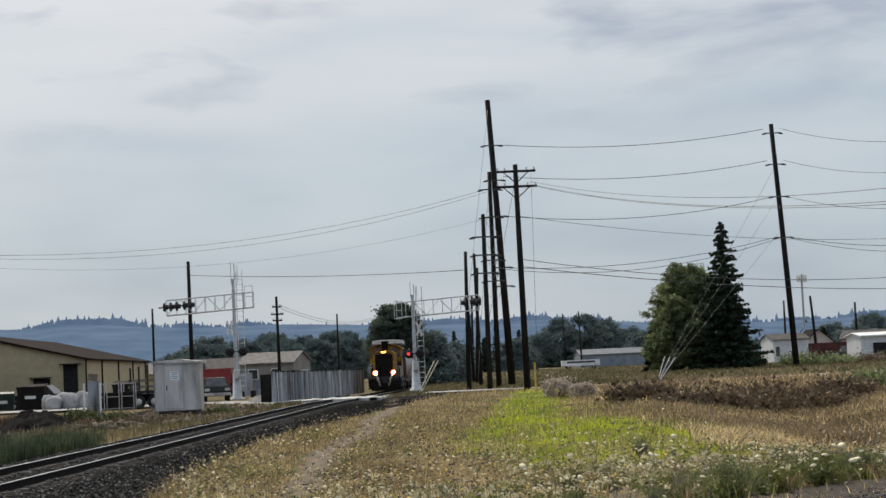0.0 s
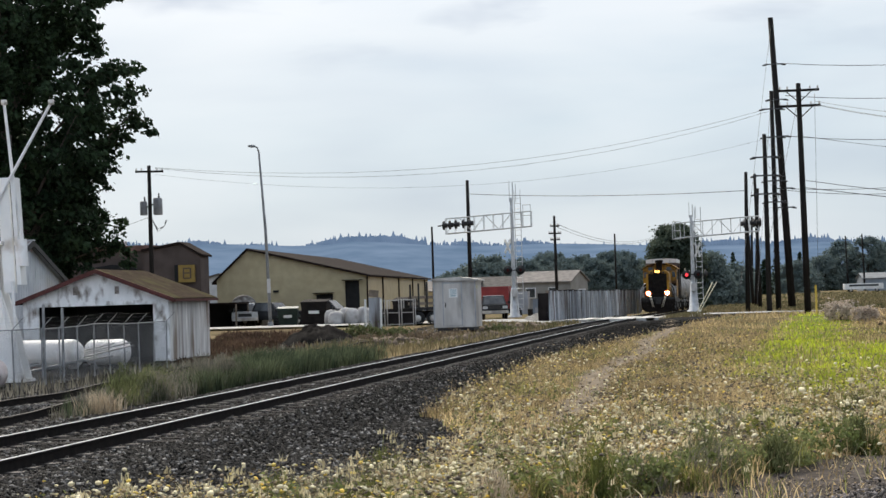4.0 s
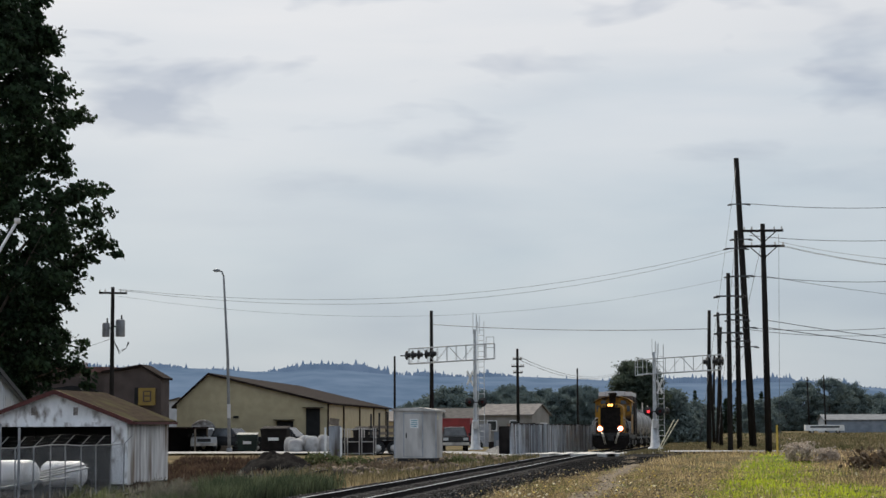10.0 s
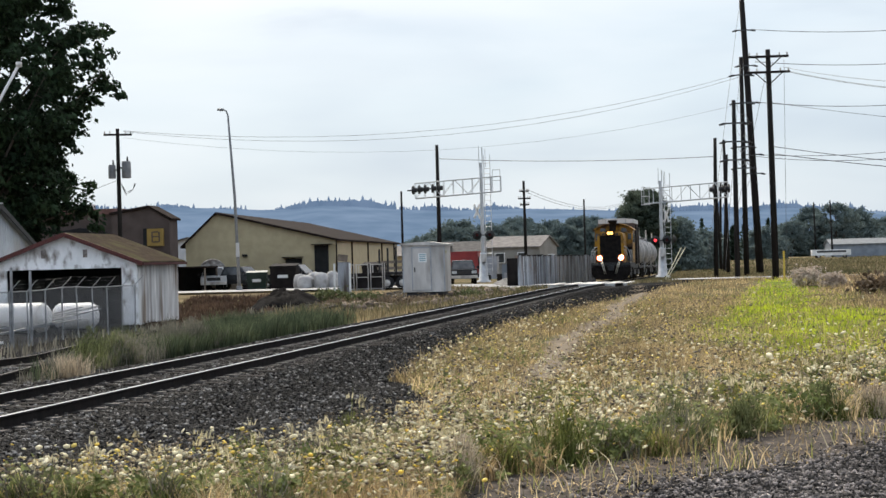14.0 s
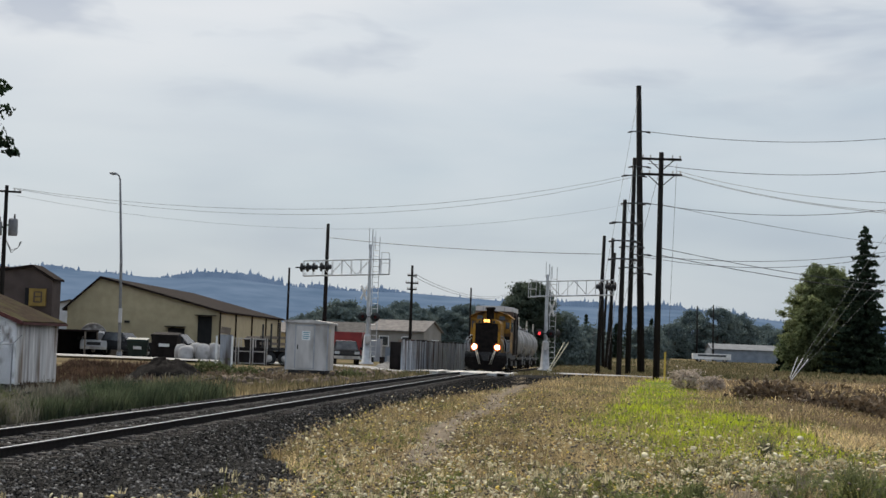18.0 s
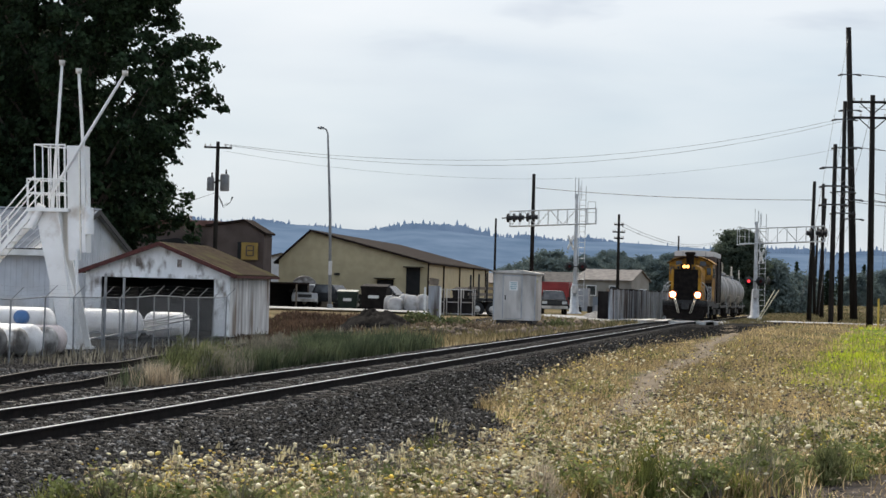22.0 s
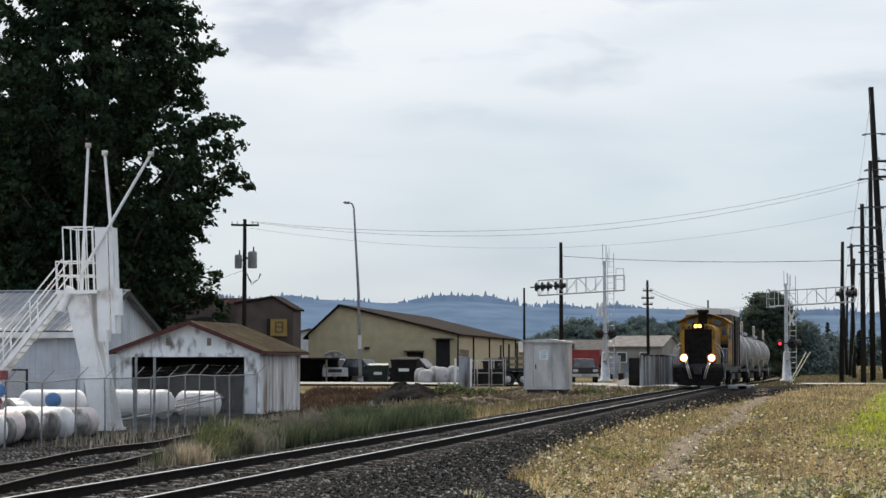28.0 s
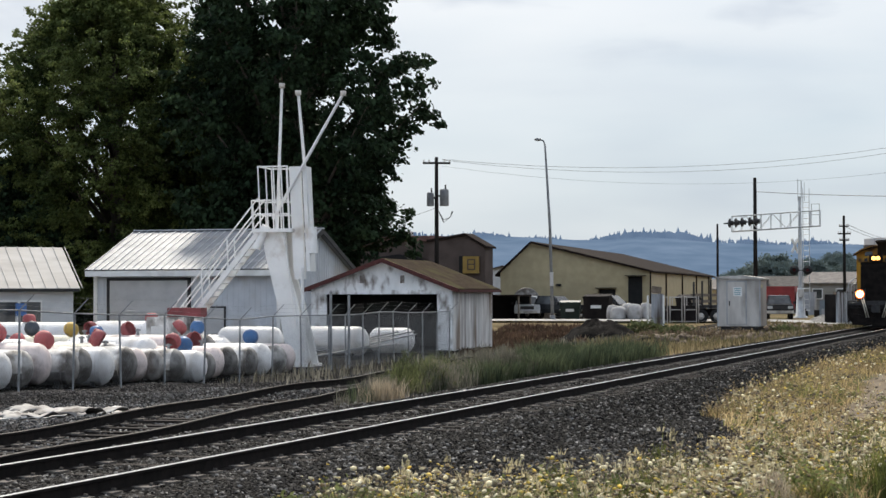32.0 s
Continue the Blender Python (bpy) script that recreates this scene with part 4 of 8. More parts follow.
# poles: the tall line along the track, the street's pole, the pole with transformers
pole_at(9.1, 150, -0.3, 8.18, 22.6, 0.3)
pole_at(7.14, 104, -0.1, 7.04, 12.5, 0.19, arms=((12.2, 1.1, 0, True), (11.35, 1.15, 0, True)))
pole_at(7.23, 135, 0.1, 7.24, 15.3, 0.2)
pole_at(5.56, 114, -0.1, 5.61, 10.6, 0.17)
pole_at(4.81, 128, -0.1, 4.99, 9.2, 0.16)
pole_at(34.05, 160, 0.2, 33.0, 20.9, 0.27)
pole_at(-16.25, 150, -0.2, -16.26, 10.7, 0.19)
pole_at(-11.2, 180, -0.4, -11.25, 8.8, 0.17, arms=((8.2, 0.45, 10, False), (7.5, 0.6, 10, False), (6.9, 0.45, 10, False)))
pole_at(-33.4, 118, -0.2, -33.4, 10.5, 0.17, arms=((10.3, 0.9, 20, False),))
M["lamp_grey"] = ramp_mat("dull_grey_steel", (0.16, 0.165, 0.17), (0.24, 0.245, 0.25), 3, 0.6, 0.3, bump=0.05)
lamp = thing("street_lamp", pose(-25.7, 118, -0.1), "tall slender grey steel street lamp", "street lamp")
part("post", Mesh().path([(0, 0, 0), (-0.15, 0, 6), (-0.45, 0, 11.2)], 0.08, 8, [0.11, 0.09, 0.06]), M["lamp_grey"], lamp)
part("arm", Mesh().path([(-0.45, 0, 11.2), (-0.55, 0, 11.48), (-0.75, 0, 11.58)], 0.05, 8), M["lamp_grey"], lamp)
part("lamp_head", Mesh().lathe((-0.68, 0, 11.57), (-1, 0, 0.05), [(0, 0), (0.02, 0.07), (0.25, 0.11), (0.45, 0.06), (0.48, 0)], 10), M["lamp_grey"], lamp)
part("base_collar", Mesh().lathe((0, 0, 0), (0, 0, 1), [(0, 0.2), (0.25, 0.18), (0.3, 0.12)], 12), M["lamp_grey"], lamp)
part("junction_box", Mesh().box((-0.02, -0.14, 2.6), (0.2, 0.14, 0.9)), M["grey_door"], lamp)

crown_tree("maple_tree", -35.3, 96, -0.8, ((2.4, 1.4), (4.4, 2.0), (5.3, 4.9), (6.0, 6.1), (7.2, 4.8), (9, 4.3), (11.5, 5.5), (13.5, 6.4), (15.3, 7.1), (17, 6.3), (19, 5.2), (22, 4.9), (26, 3.6), (29, 0.6)), "huge dark green maple tree behind the garage", M["leaf_dark"], 4,
           limbs=80, twigs=10, tufts=4, tuft=0.5, leaf=0.165, per=30, droop=0.5, rise=1.15, rough=0.34, trunk_r=0.5, fill=950)
crown_tree("alder_tree", -47.9, 100, -0.8, ((1.6, 3.8), (4, 5.0), (7, 6.2), (10, 7.5), (13, 7.6), (15.2, 6.4), (17.4, 4.4), (19, 2.2), (20.4, 0.5)), "large yellowish-green spreading tree behind the garage", M["leaf_green"], 9,
           limbs=90, twigs=13, tufts=7, tuft=0.34, leaf=0.1, per=26, droop=0.2, rise=0.85, rough=0.3, trunk_r=0.4, fill=1800, spray=6)
crown_tree("maple_tree", -42.0, 105, -0.8, ((1.5, 4.0), (6, 5.4), (10, 5.8), (14, 4.4), (16, 2.6), (17.4, 0.8)), "tall dark maple tree at the back of the group", M["leaf_dark"], 29,
           limbs=50, twigs=11, tufts=5, tuft=0.7, leaf=0.18, per=34, rise=1.0, fill=900)
crown_tree("laurel_tree", -51.9, 97.5, -0.8, ((0.5, 2.6), (3, 3.6), (7, 2.9), (10.2, 0.6)), "low dark leafy tree behind the garage", M["leaf_dark"], 19,
           limbs=30, twigs=11, tufts=5, tuft=0.5, leaf=0.15, per=40, clear=0.5, trunk_r=0.2, fill=200)
conifer("spruce_tree", 28.1, 159.5, 0.2, 12.5, 6.6, "dark green spruce with a pointed top", M["needle"], tiers=34, fleck=0.2)
crown_tree("willow_tree", 25.6, 164, 0.1, ((0.2, 2.8), (2.5, 3.5), (5, 3.3), (7.2, 2.1), (9.2, 0.5)), "bushy light green tree beside the spruce", M["leaf_mid"], 12, 60, 11, 5, 0.4, 0.09, 34, droop=0.4, rise=1.1, trunk_r=0.2, clear=0.4, fill=700)
crown_tree("roadside_tree", 0.2, 216, -0.9, ((0.3, 2.2), (2.5, 2.8), (5, 3.0), (7, 2.4), (8.6, 1.4), (9.5, 0.4)), "tall dark green tree beside the track", M["far_leaf_near"], 15, 40, 9, 4, 0.6, 0.14, 34, rise=0.9, trunk_r=0.25, clear=0.4, fill=500)


# ---- the yard: fence, tower, tanks ----
def gz(x, y):
    return float(ground_z(x, y))


M["galv_post"] = ramp_mat("weathered_galvanised_pipe", (0.2, 0.205, 0.21), (0.32, 0.325, 0.33), 4, 0.6, 0.4, bump=0.05)
M["mesh_wire"] = ramp_mat("chain_link_wire", (0.2, 0.205, 0.21), (0.3, 0.305, 0.31), 6, 0.6, 0.4, bump=0)
M["cap_red"] = ramp_mat("red_lid_paint", (0.22, 0.05, 0.055), (0.38, 0.1, 0.105), 4, 0.7, bump=0.05, per_object=0.3)
M["cap_blue"] = ramp_mat("blue_lid_paint", (0.03, 0.09, 0.22), (0.05, 0.14, 0.32), 4, 0.5, bump=0.05)
M["tank_dirty"] = ramp_mat("dirty_tank_paint", (0.56, 0.545, 0.525), (0.78, 0.77, 0.755), 2.2, 0.65, bump=0.1, c2=(0.15, 0.135, 0.12), amount2=0.85, scale2=1.9, per_object=0.15)
M["tank_end"] = ramp_mat("dark_mottled_tank_paint", (0.1, 0.095, 0.088), (0.4, 0.388, 0.372), 2.6, 0.75, bump=0.15, c2=(0.075, 0.062, 0.053), amount2=0.6, scale2=1.8, per_object=0.45)
M["tarp"] = ramp_mat("dirty_white_tarp", (0.34, 0.32, 0.3), (0.54, 0.52, 0.49), 3, 0.8, bump=0.5, c2=(0.1, 0.085, 0.075), amount2=0.65, scale2=2.0)
M["tower_white"] = ramp_mat("white_steel_paint", (0.72, 0.72, 0.71), (0.82, 0.82, 0.81), 1.5, 0.45, bump=0.03, c2=(0.5, 0.45, 0.4), amount2=0.15, scale2=1.3)
M["stripe_red"] = ramp_mat("red_stripe_paint", (0.42, 0.03, 0.045), (0.5, 0.045, 0.06), 1, 0.45, bump=0.02)
M["glass_dark"] = ramp_mat("dark_window_glass", (0.03, 0.035, 0.04), (0.06, 0.065, 0.07), 2, 0.15, bump=0, spec=0.6)
M["blue_paint"] = ramp_mat("blue_paint", (0.03, 0.1, 0.3), (0.05, 0.14, 0.38), 3, 0.5, bump=0)

FENCE = [(-19.5, 24.0), (-19.5, 57.0), (-21.4, 78.0)]


def build_fence():
    fence = tagged(new("chain_link_fence"), "grey chain-link fence with barbed-wire arms", "fence")
    posts = []
    for k in range(13):
        y = 26.1 + 2.52 * k
        posts.append((-19.5, y))
    for k in range(8):
        s = (k + 0.6) / 8
        posts.append((-19.5 + 0.6 * s, 57.0 + 12.2 * s))
    H = 1.77
    prev = None
    rng = random.Random(5)
    for x, y in posts:
        z = gz(x, y) - 0.02
        lean = rng.uniform(-0.05, 0.05)
        top = Vector((x + lean, y, z + H))
        p = part("post", Mesh().tube((x, y, z - 0.2), top, 0.026, seg=7), M["galv_post"], fence)
        part("barb_arm", Mesh().tube(top, top + Vector((0.32, 0.05, 0.34)), 0.016, 0.011, 5), M["galv_post"], p)
        if prev:
            part("top_rail", Mesh().tube(prev, top, 0.02, seg=6), M["galv_post"], fence)
            wires = Mesh()
            for q in (0.3, 0.65, 1.0):
                o = Vector((0.32 * q, 0.05 * q, 0.34 * q))
                wires.tube(prev + o, top + o, 0.0018, seg=3, caps=False)
            part("barbed_wire", wires, M["mesh_wire"], fence)
            # diagonal weave
            mesh = Mesh()
            a0, a1 = prev - Vector((0, 0, H - 0.06)), top - Vector((0, 0, H - 0.06))
            L = (a1 - a0).length
            n = int(L / 0.13)
            hh = H - 0.08
            for i in range(-int(hh / 0.13), n):
                for s in (0, 1):
                    s0 = i * 0.13
                    t0, t1 = max(0.0, -s0), min(hh, L - s0)
                    if t1 <= t0:
                        continue
                    za, zb = (t0, t1) if s == 0 else (hh - t0, hh - t1)
                    pa = a0.lerp(a1, (s0 + t0) / L) + Vector((0, 0, za))
                    pb = a0.lerp(a1, (s0 + t1) / L) + Vector((0, 0, zb))
                    mesh.tube(pa, pb, 0.0009 if y < 56 else 0.0045, seg=3, caps=False)
            part("wire_mesh", mesh, M["mesh_wire"], fence)
        prev = top
    # gate posts near the tower
    for x, y, hh in ((-19.45, 56.4, 2.5), (-19.45, 58.2, 2.4)):
        part("gate_post", Mesh().tube((x, y, gz(x, y) - 0.2), (x, y, gz(x, y) + hh), 0.045, seg=8), M["galv_post"], fence)


def tank(x, y, r, length, bearing, z, mat, lid=None, lid_open=0.0, name="propane_tank", group="stored propane tanks", label="dirty white horizontal propane storage tank", feet=True):
    """A lying tank with domed ends; x, y is its middle."""
    root = thing(name, pose(x, y, z, 0, 0, bearing), label, "propane tank", group)
    h = length / 2
    prof = [(-h, 0.0), (-h + 0.03 * r, 0.3 * r), (-h + 0.14 * r, 0.62 * r), (-h + 0.35 * r, 0.87 * r), (-h + 0.62 * r, r), (h - 0.62 * r, r), (h - 0.35 * r, 0.87 * r), (h - 0.14 * r, 0.62 * r), (h - 0.03 * r, 0.3 * r), (h, 0.0)]
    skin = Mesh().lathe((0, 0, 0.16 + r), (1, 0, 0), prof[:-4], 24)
    # on dirty tanks, faces below this height take the darker mottled paint
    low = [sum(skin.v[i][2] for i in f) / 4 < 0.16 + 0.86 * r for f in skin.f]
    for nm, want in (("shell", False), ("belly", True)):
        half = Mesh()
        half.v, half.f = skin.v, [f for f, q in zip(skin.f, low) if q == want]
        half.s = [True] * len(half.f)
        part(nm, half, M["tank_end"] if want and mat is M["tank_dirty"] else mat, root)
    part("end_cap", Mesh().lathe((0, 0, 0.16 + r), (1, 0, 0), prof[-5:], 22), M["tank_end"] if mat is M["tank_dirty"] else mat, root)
    for s in (-0.55, 0.55):
        part("weld_seam", Mesh().lathe((s * h * 1.25 - 0.01, 0, 0.16 + r), (1, 0, 0), [(0, r), (0.0, r + 0.006), (0.02, r + 0.006), (0.02, r)], 22), mat, root)
    if feet:
        for s in (-0.6, 0.6):
            part("foot", Mesh().box((s * h, 0, 0.12), (0.12, r * 1.2, 0.26)), M["black_steel"], root)
    if lid:
        # a deep rounded cover, hinged at its rim and thrown open
        m = pose(0.1 * h, 0, 0.14 + 2 * r, 0, 0, 170 * math.sin(17 * x + 5 * y)) @ pose(0, 0.2, 0.03) @ pose(0, 0, 0, -lid_open, 0, 0) @ pose(0, -0.2, 0)
        lm = Mesh().lathe(m @ Vector((0, 0, 0)), m.to_3x3() @ Vector((0, 0, 1)), [(0, 0.2), (0, 0.235), (0.14, 0.235), (0.24, 0.2), (0.28, 0.11), (0.29, 0.0)], 12)
        lm.lathe(m @ Vector((0, 0, 0.01)), m.to_3x3() @ Vector((0, 0, 1)), [(0, 0.22), (0.12, 0.21), (0.22, 0.16), (0.26, 0.0)], 12)
        part("lid", lm, M[lid], root, LID_WORDS[lid])
        part("valve", Mesh().tube((0.1 * h, 0, 2 * r + 0.1), (0.1 * h, 0, 2 * r + 0.34), 0.05, 0.04, 8).box((0.1 * h, 0, 2 * r + 0.3), (0.16, 0.06, 0.05)), M["galv_post"], root)
    return root


LID_WORDS = {"cap_red": "faded red hinged valve cover", "cap_blue": "blue hinged valve cover", "cap_dark": "dark grey hinged valve cover", "cap_yellow": "dull yellow hinged valve cover"}
M["cap_dark"] = ramp_mat("dark_lid_paint", (0.03, 0.04, 0.055), (0.06, 0.07, 0.09), 4, 0.5, bump=0.05)
M["cap_yellow"] = ramp_mat("yellow_lid_paint", (0.4, 0.27, 0.06), (0.55, 0.38, 0.09), 4, 0.6, bump=0.05, c2=(0.12, 0.09, 0.05), amount2=0.4, scale2=3.0)
M["tank_pink"] = ramp_mat("faded_pinkish_tank_paint", (0.66, 0.56, 0.53), (0.78, 0.69, 0.66), 1.4, 0.6, bump=0.08, c2=(0.24, 0.19, 0.17), amount2=0.5, scale2=1.5, per_object=0.1)
M["tank_cream"] = ramp_mat("yellowed_tank_paint", (0.66, 0.62, 0.5), (0.78, 0.75, 0.64), 1.4, 0.6, bump=0.08, c2=(0.26, 0.22, 0.17), amount2=0.5, scale2=1.4, per_object=0.1)


def build_tanks():
    rng = random.Random(11)
    lids = ["cap_red", "cap_blue", None, "cap_red", None, "cap_red", None, "cap_blue", "cap_red", None, None]
    # the row along the fence, ends towards the track
    y, k = 35.7, 0
    while y < 55:
        ln = rng.choice((2.4, 2.4, 2.9, 3.1)) if k else 4.2
        r = rng.uniform(0.41, 0.48)
        x = -19.95 - ln / 2 - rng.uniform(0, 0.35)
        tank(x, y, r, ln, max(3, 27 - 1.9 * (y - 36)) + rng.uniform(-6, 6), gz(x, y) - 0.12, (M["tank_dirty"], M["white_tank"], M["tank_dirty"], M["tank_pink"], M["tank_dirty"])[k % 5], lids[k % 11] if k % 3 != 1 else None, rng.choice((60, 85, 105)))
        y += 2 * r + rng.uniform(0.08, 0.3)
        k += 1
    # second row
    y = 31.5
    while y < 56:
        ln = rng.choice((2.4, 2.9, 3.1))
        r = rng.uniform(0.4, 0.5)
        x = -23.6 - rng.uniform(0, 0.6)
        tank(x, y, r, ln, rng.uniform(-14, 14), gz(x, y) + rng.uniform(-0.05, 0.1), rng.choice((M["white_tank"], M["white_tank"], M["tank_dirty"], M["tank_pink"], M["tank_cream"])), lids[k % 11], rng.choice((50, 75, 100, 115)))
        y += 2 * r + rng.uniform(0.0, 0.45)
        k += 1
    # third row
    y = 35.5
    while y < 58:
        ln = rng.choice((2.9, 3.1, 3.6))
        r = rng.uniform(0.42, 0.5)
        x = -27.6 - rng.uniform(0, 0.8)
        tank(x, y, r, ln, rng.uniform(-10, 10), gz(x, y) + rng.uniform(-0.02, 0.16), rng.choice((M["white_tank"], M["white_tank"], M["tank_cream"])), (lids + ["cap_dark", "cap_yellow"])[k % 13], rng.choice((20, 80, 105)))
        y += 2 * r + rng.uniform(0.5, 1.3)
        k += 1
    # long tanks before the garage
    for x, y, ln, r, b in ((-33.2, 62, 4.2, 0.6, 4), (-28.6, 62.5, 4.4, 0.6, 2), (-24.3, 61.8, 2.4, 0.52, 5)):
        tank(x, y, r, ln, b, gz(x, y) + 0.1, M["white_tank"], "cap_red" if x < -28 else None)
    # tanks between the tower and the shed
    tank(-21.3, 62.0, 0.5, 2.6, -3, gz(-21.3, 62) + 0.12, M["white_tank"], label="white propane tank standing on blocks")
    tank(-20.4, 66.0, 0.46, 1.7, 4, gz(-20.4, 66) + 0.15, M["white_tank"], label="white propane tank before the open shed")
    # a squat steel cabinet and an upright cylinder among them
    cab = thing("dispenser_cabinet", pose(-25.3, 57.2, gz(-25.3, 57.2)), "white metal dispenser cabinet with red top", "cabinet")
    part("body", Mesh().box((0, 0, 0.85), (1.3, 0.9, 1.7)), M["tank_dirty"], cab)
    part("panel", Mesh().box((-0.2, -0.47, 0.95), (0.55, 0.03, 0.9)), M["white_paint"], cab)
    part("top", Mesh().box((0.55, 0.1, 1.85), (1.2, 0.5, 0.3)), M["cap_red"], cab, "red painted top box")


def build_tower():
    root = thing("loading_tower", pose(-21.58, 58, gz(-21.7, 58)), "white steel loading tower with caged stairs and swing arms", "loading tower")
    z0 = 0.0
    W = M["tower_white"]
    # tapered twin-plate legs leaning outwards at the foot
    for dy in (-0.3, 0.3):
        leg = Mesh()
        leg.prism([(0.31, z0), (1.03, z0), (0.86, 0.9), (0.68, 1.83), (0.38, 3.0), (0.38, 4.1), (-0.44, 4.1), (-0.23, 3.0), (0.02, 1.83)], dy - 0.05, dy + 0.05)
        part("leg", leg, W, root)
    part("leg_web", Mesh().prism([(0.44, 0.3), (0.56, 0.3), (-0.22, 4.0), (-0.36, 4.0)], -0.25, 0.25), W, root)
    part("base_plate", Mesh().box((0.5, 0, 0.04), (1.1, 1.1, 0.08)), W, root)
    part("platform", Mesh().box((0.02, 0, 4.15), (1.3, 1.2, 0.1)), W, root)
    # cage
    for zz, xl in ((4.65, -0.6), (5.07, -0.6), (6.1, -0.35)):
        rail = Mesh()
        for dy in (-0.58, 0.58):
            rail.tube((xl, dy, zz), (0.62, dy, zz), 0.025, seg=6)
        rail.tube((xl, -0.58, zz), (xl, 0.58, zz), 0.025, seg=6)
        part("guard_rail", rail, W, root)
    for dx, ztop in ((-0.6, 5.07), (-0.35, 6.1), (-0.1, 6.1), (0.15, 6.1), (0.4, 6.1), (0.6, 6.1)):
        for dy in (-0.58, 0.58):
            part("baluster", Mesh().tube((dx, dy, 4.2), (dx, dy, ztop), 0.022, seg=6), W, root)
    # tall panels beside the cage, hose reels and counterweights
    part("panel", Mesh().box((0.76, -0.3, 4.38), (0.36, 0.12, 3.44)), W, root)
    part("panel", Mesh().box((1.06, -0.1, 4.5), (0.12, 0.5, 3.2)), W, root)
    part("counterweight", Mesh().tube((1.22, -0.3, 3.45), (1.22, -0.3, 4.25), 0.14, seg=14), W, root)
    part("counterweight", Mesh().tube((-0.55, -0.45, 3.6), (-0.2, -0.45, 4.3), 0.13, seg=14), W, root)
    part("hanger", Mesh().tube((1.1, -0.3, 6.0), (1.22, -0.3, 4.25), 0.03, seg=5), W, root)
    part("standpipe", Mesh().tube((0.85, -0.45, 0.2), (0.88, -0.45, 3.0), 0.05, seg=8), W, root)
    part("standpipe", Mesh().tube((0.62, -0.42, 1.2), (0.3, -0.42, 4.2), 0.035, seg=8), W, root)
    # loading arms raised like masts
    for a, b in (((0.1, -0.35, 4.2), (0.47, -0.35, 8.58)), ((1.04, -0.2, 6.0), (0.93, -0.2, 8.36)), ((0.0, -0.4, 4.5), (2.45, -0.4, 8.28))):
        arm = part("loading_arm", Mesh().tube(a, b, 0.055, 0.045, 8), W, root)
        part("elbow", Mesh().lathe(Vector(b) - Vector((0, 0, 0.08)), (0, 0, 1), [(0, 0.0), (0.01, 0.09), (0.16, 0.09), (0.17, 0)], 10), M["galv"], arm)
    # stairs
    top, foot = Vector((-0.5, 0, 4.15)), Vector((-4.1, 0, 0.1))
    for dy in (-0.3, 0.3):
        st = Mesh()
        d = (foot - top)
        m = Matrix.Translation((top + foot) / 2 + Vector((0, dy, 0))) @ d.to_track_quat("X", "Z").to_matrix().to_4x4()
        st.box((0, 0, 0), (d.length, 0.05, 0.15), m=m)
        part("stringer", st, W, root)
        hr = Mesh()
        for up in (0.55, 1.0):
            hr.tube(top + Vector((0, dy, up)), foot + Vector((0, dy, up)), 0.024, seg=6)
        part("handrail", hr, W, root)
        for s in (0.05, 0.3, 0.55, 0.8, 0.98):
            p = top.lerp(foot, s) + Vector((0, dy, 0))
            part("rail_post", Mesh().tube(p, p + Vector((0, 0, 1.0)), 0.022, seg=6), W, root)
    for k in range(19):
        p = top.lerp(foot, (k + 0.7) / 19.5)
        part("tread", Mesh().box(p, (0.2, 0.56, 0.03)), W, root)
    # the whole tower stands a little out of plumb
    m = Matrix(((1.067, 0, -0.05, -0.04), (0, 1.067, 0, 0), (0, 0, 1.067, 0), (0, 0, 0, 1)))
    for o in root.children_recursive:
        o.data.transform(m)


def build_tarp():
    xs, ys = np.linspace(-15.6, -12.9, 46), np.linspace(24.6, 28.8, 46)
    X, Y = np.meshgrid(xs, ys)
    n = np.array([[noise.noise((x * 1.7, y * 1.7, 0.3)) for x in xs] for y in ys])
    n2 = np.array([[noise.noise((x * 5, y * 5, 4.0)) for x in xs] for y in ys])
    Z = ground_z(X, Y) + 0.04 + 0.16 * np.clip(n + 0.15, 0, 1) + 0.08 * np.abs(n2)
    keep = (n + 0.6 * n2) > -0.06
    V = np.stack([X, Y, Z], -1).reshape(-1, 3)
    idx = np.arange(46 * 46).reshape(46, 46)
    F = [(idx[j, i], idx[j, i + 1], idx[j + 1, i + 1], idx[j + 1, i]) for j in range(45) for i in range(45) if keep[j, i] and keep[j + 1, i + 1]]
    t = cloud("tarpaulin", V, np.array(F), M["tarp"])
    t.modifiers.new("thick", "SOLIDIFY").thickness = 0.01
    tagged(t, "crumpled dirty white tarpaulin lying on cinders", "tarpaulin")


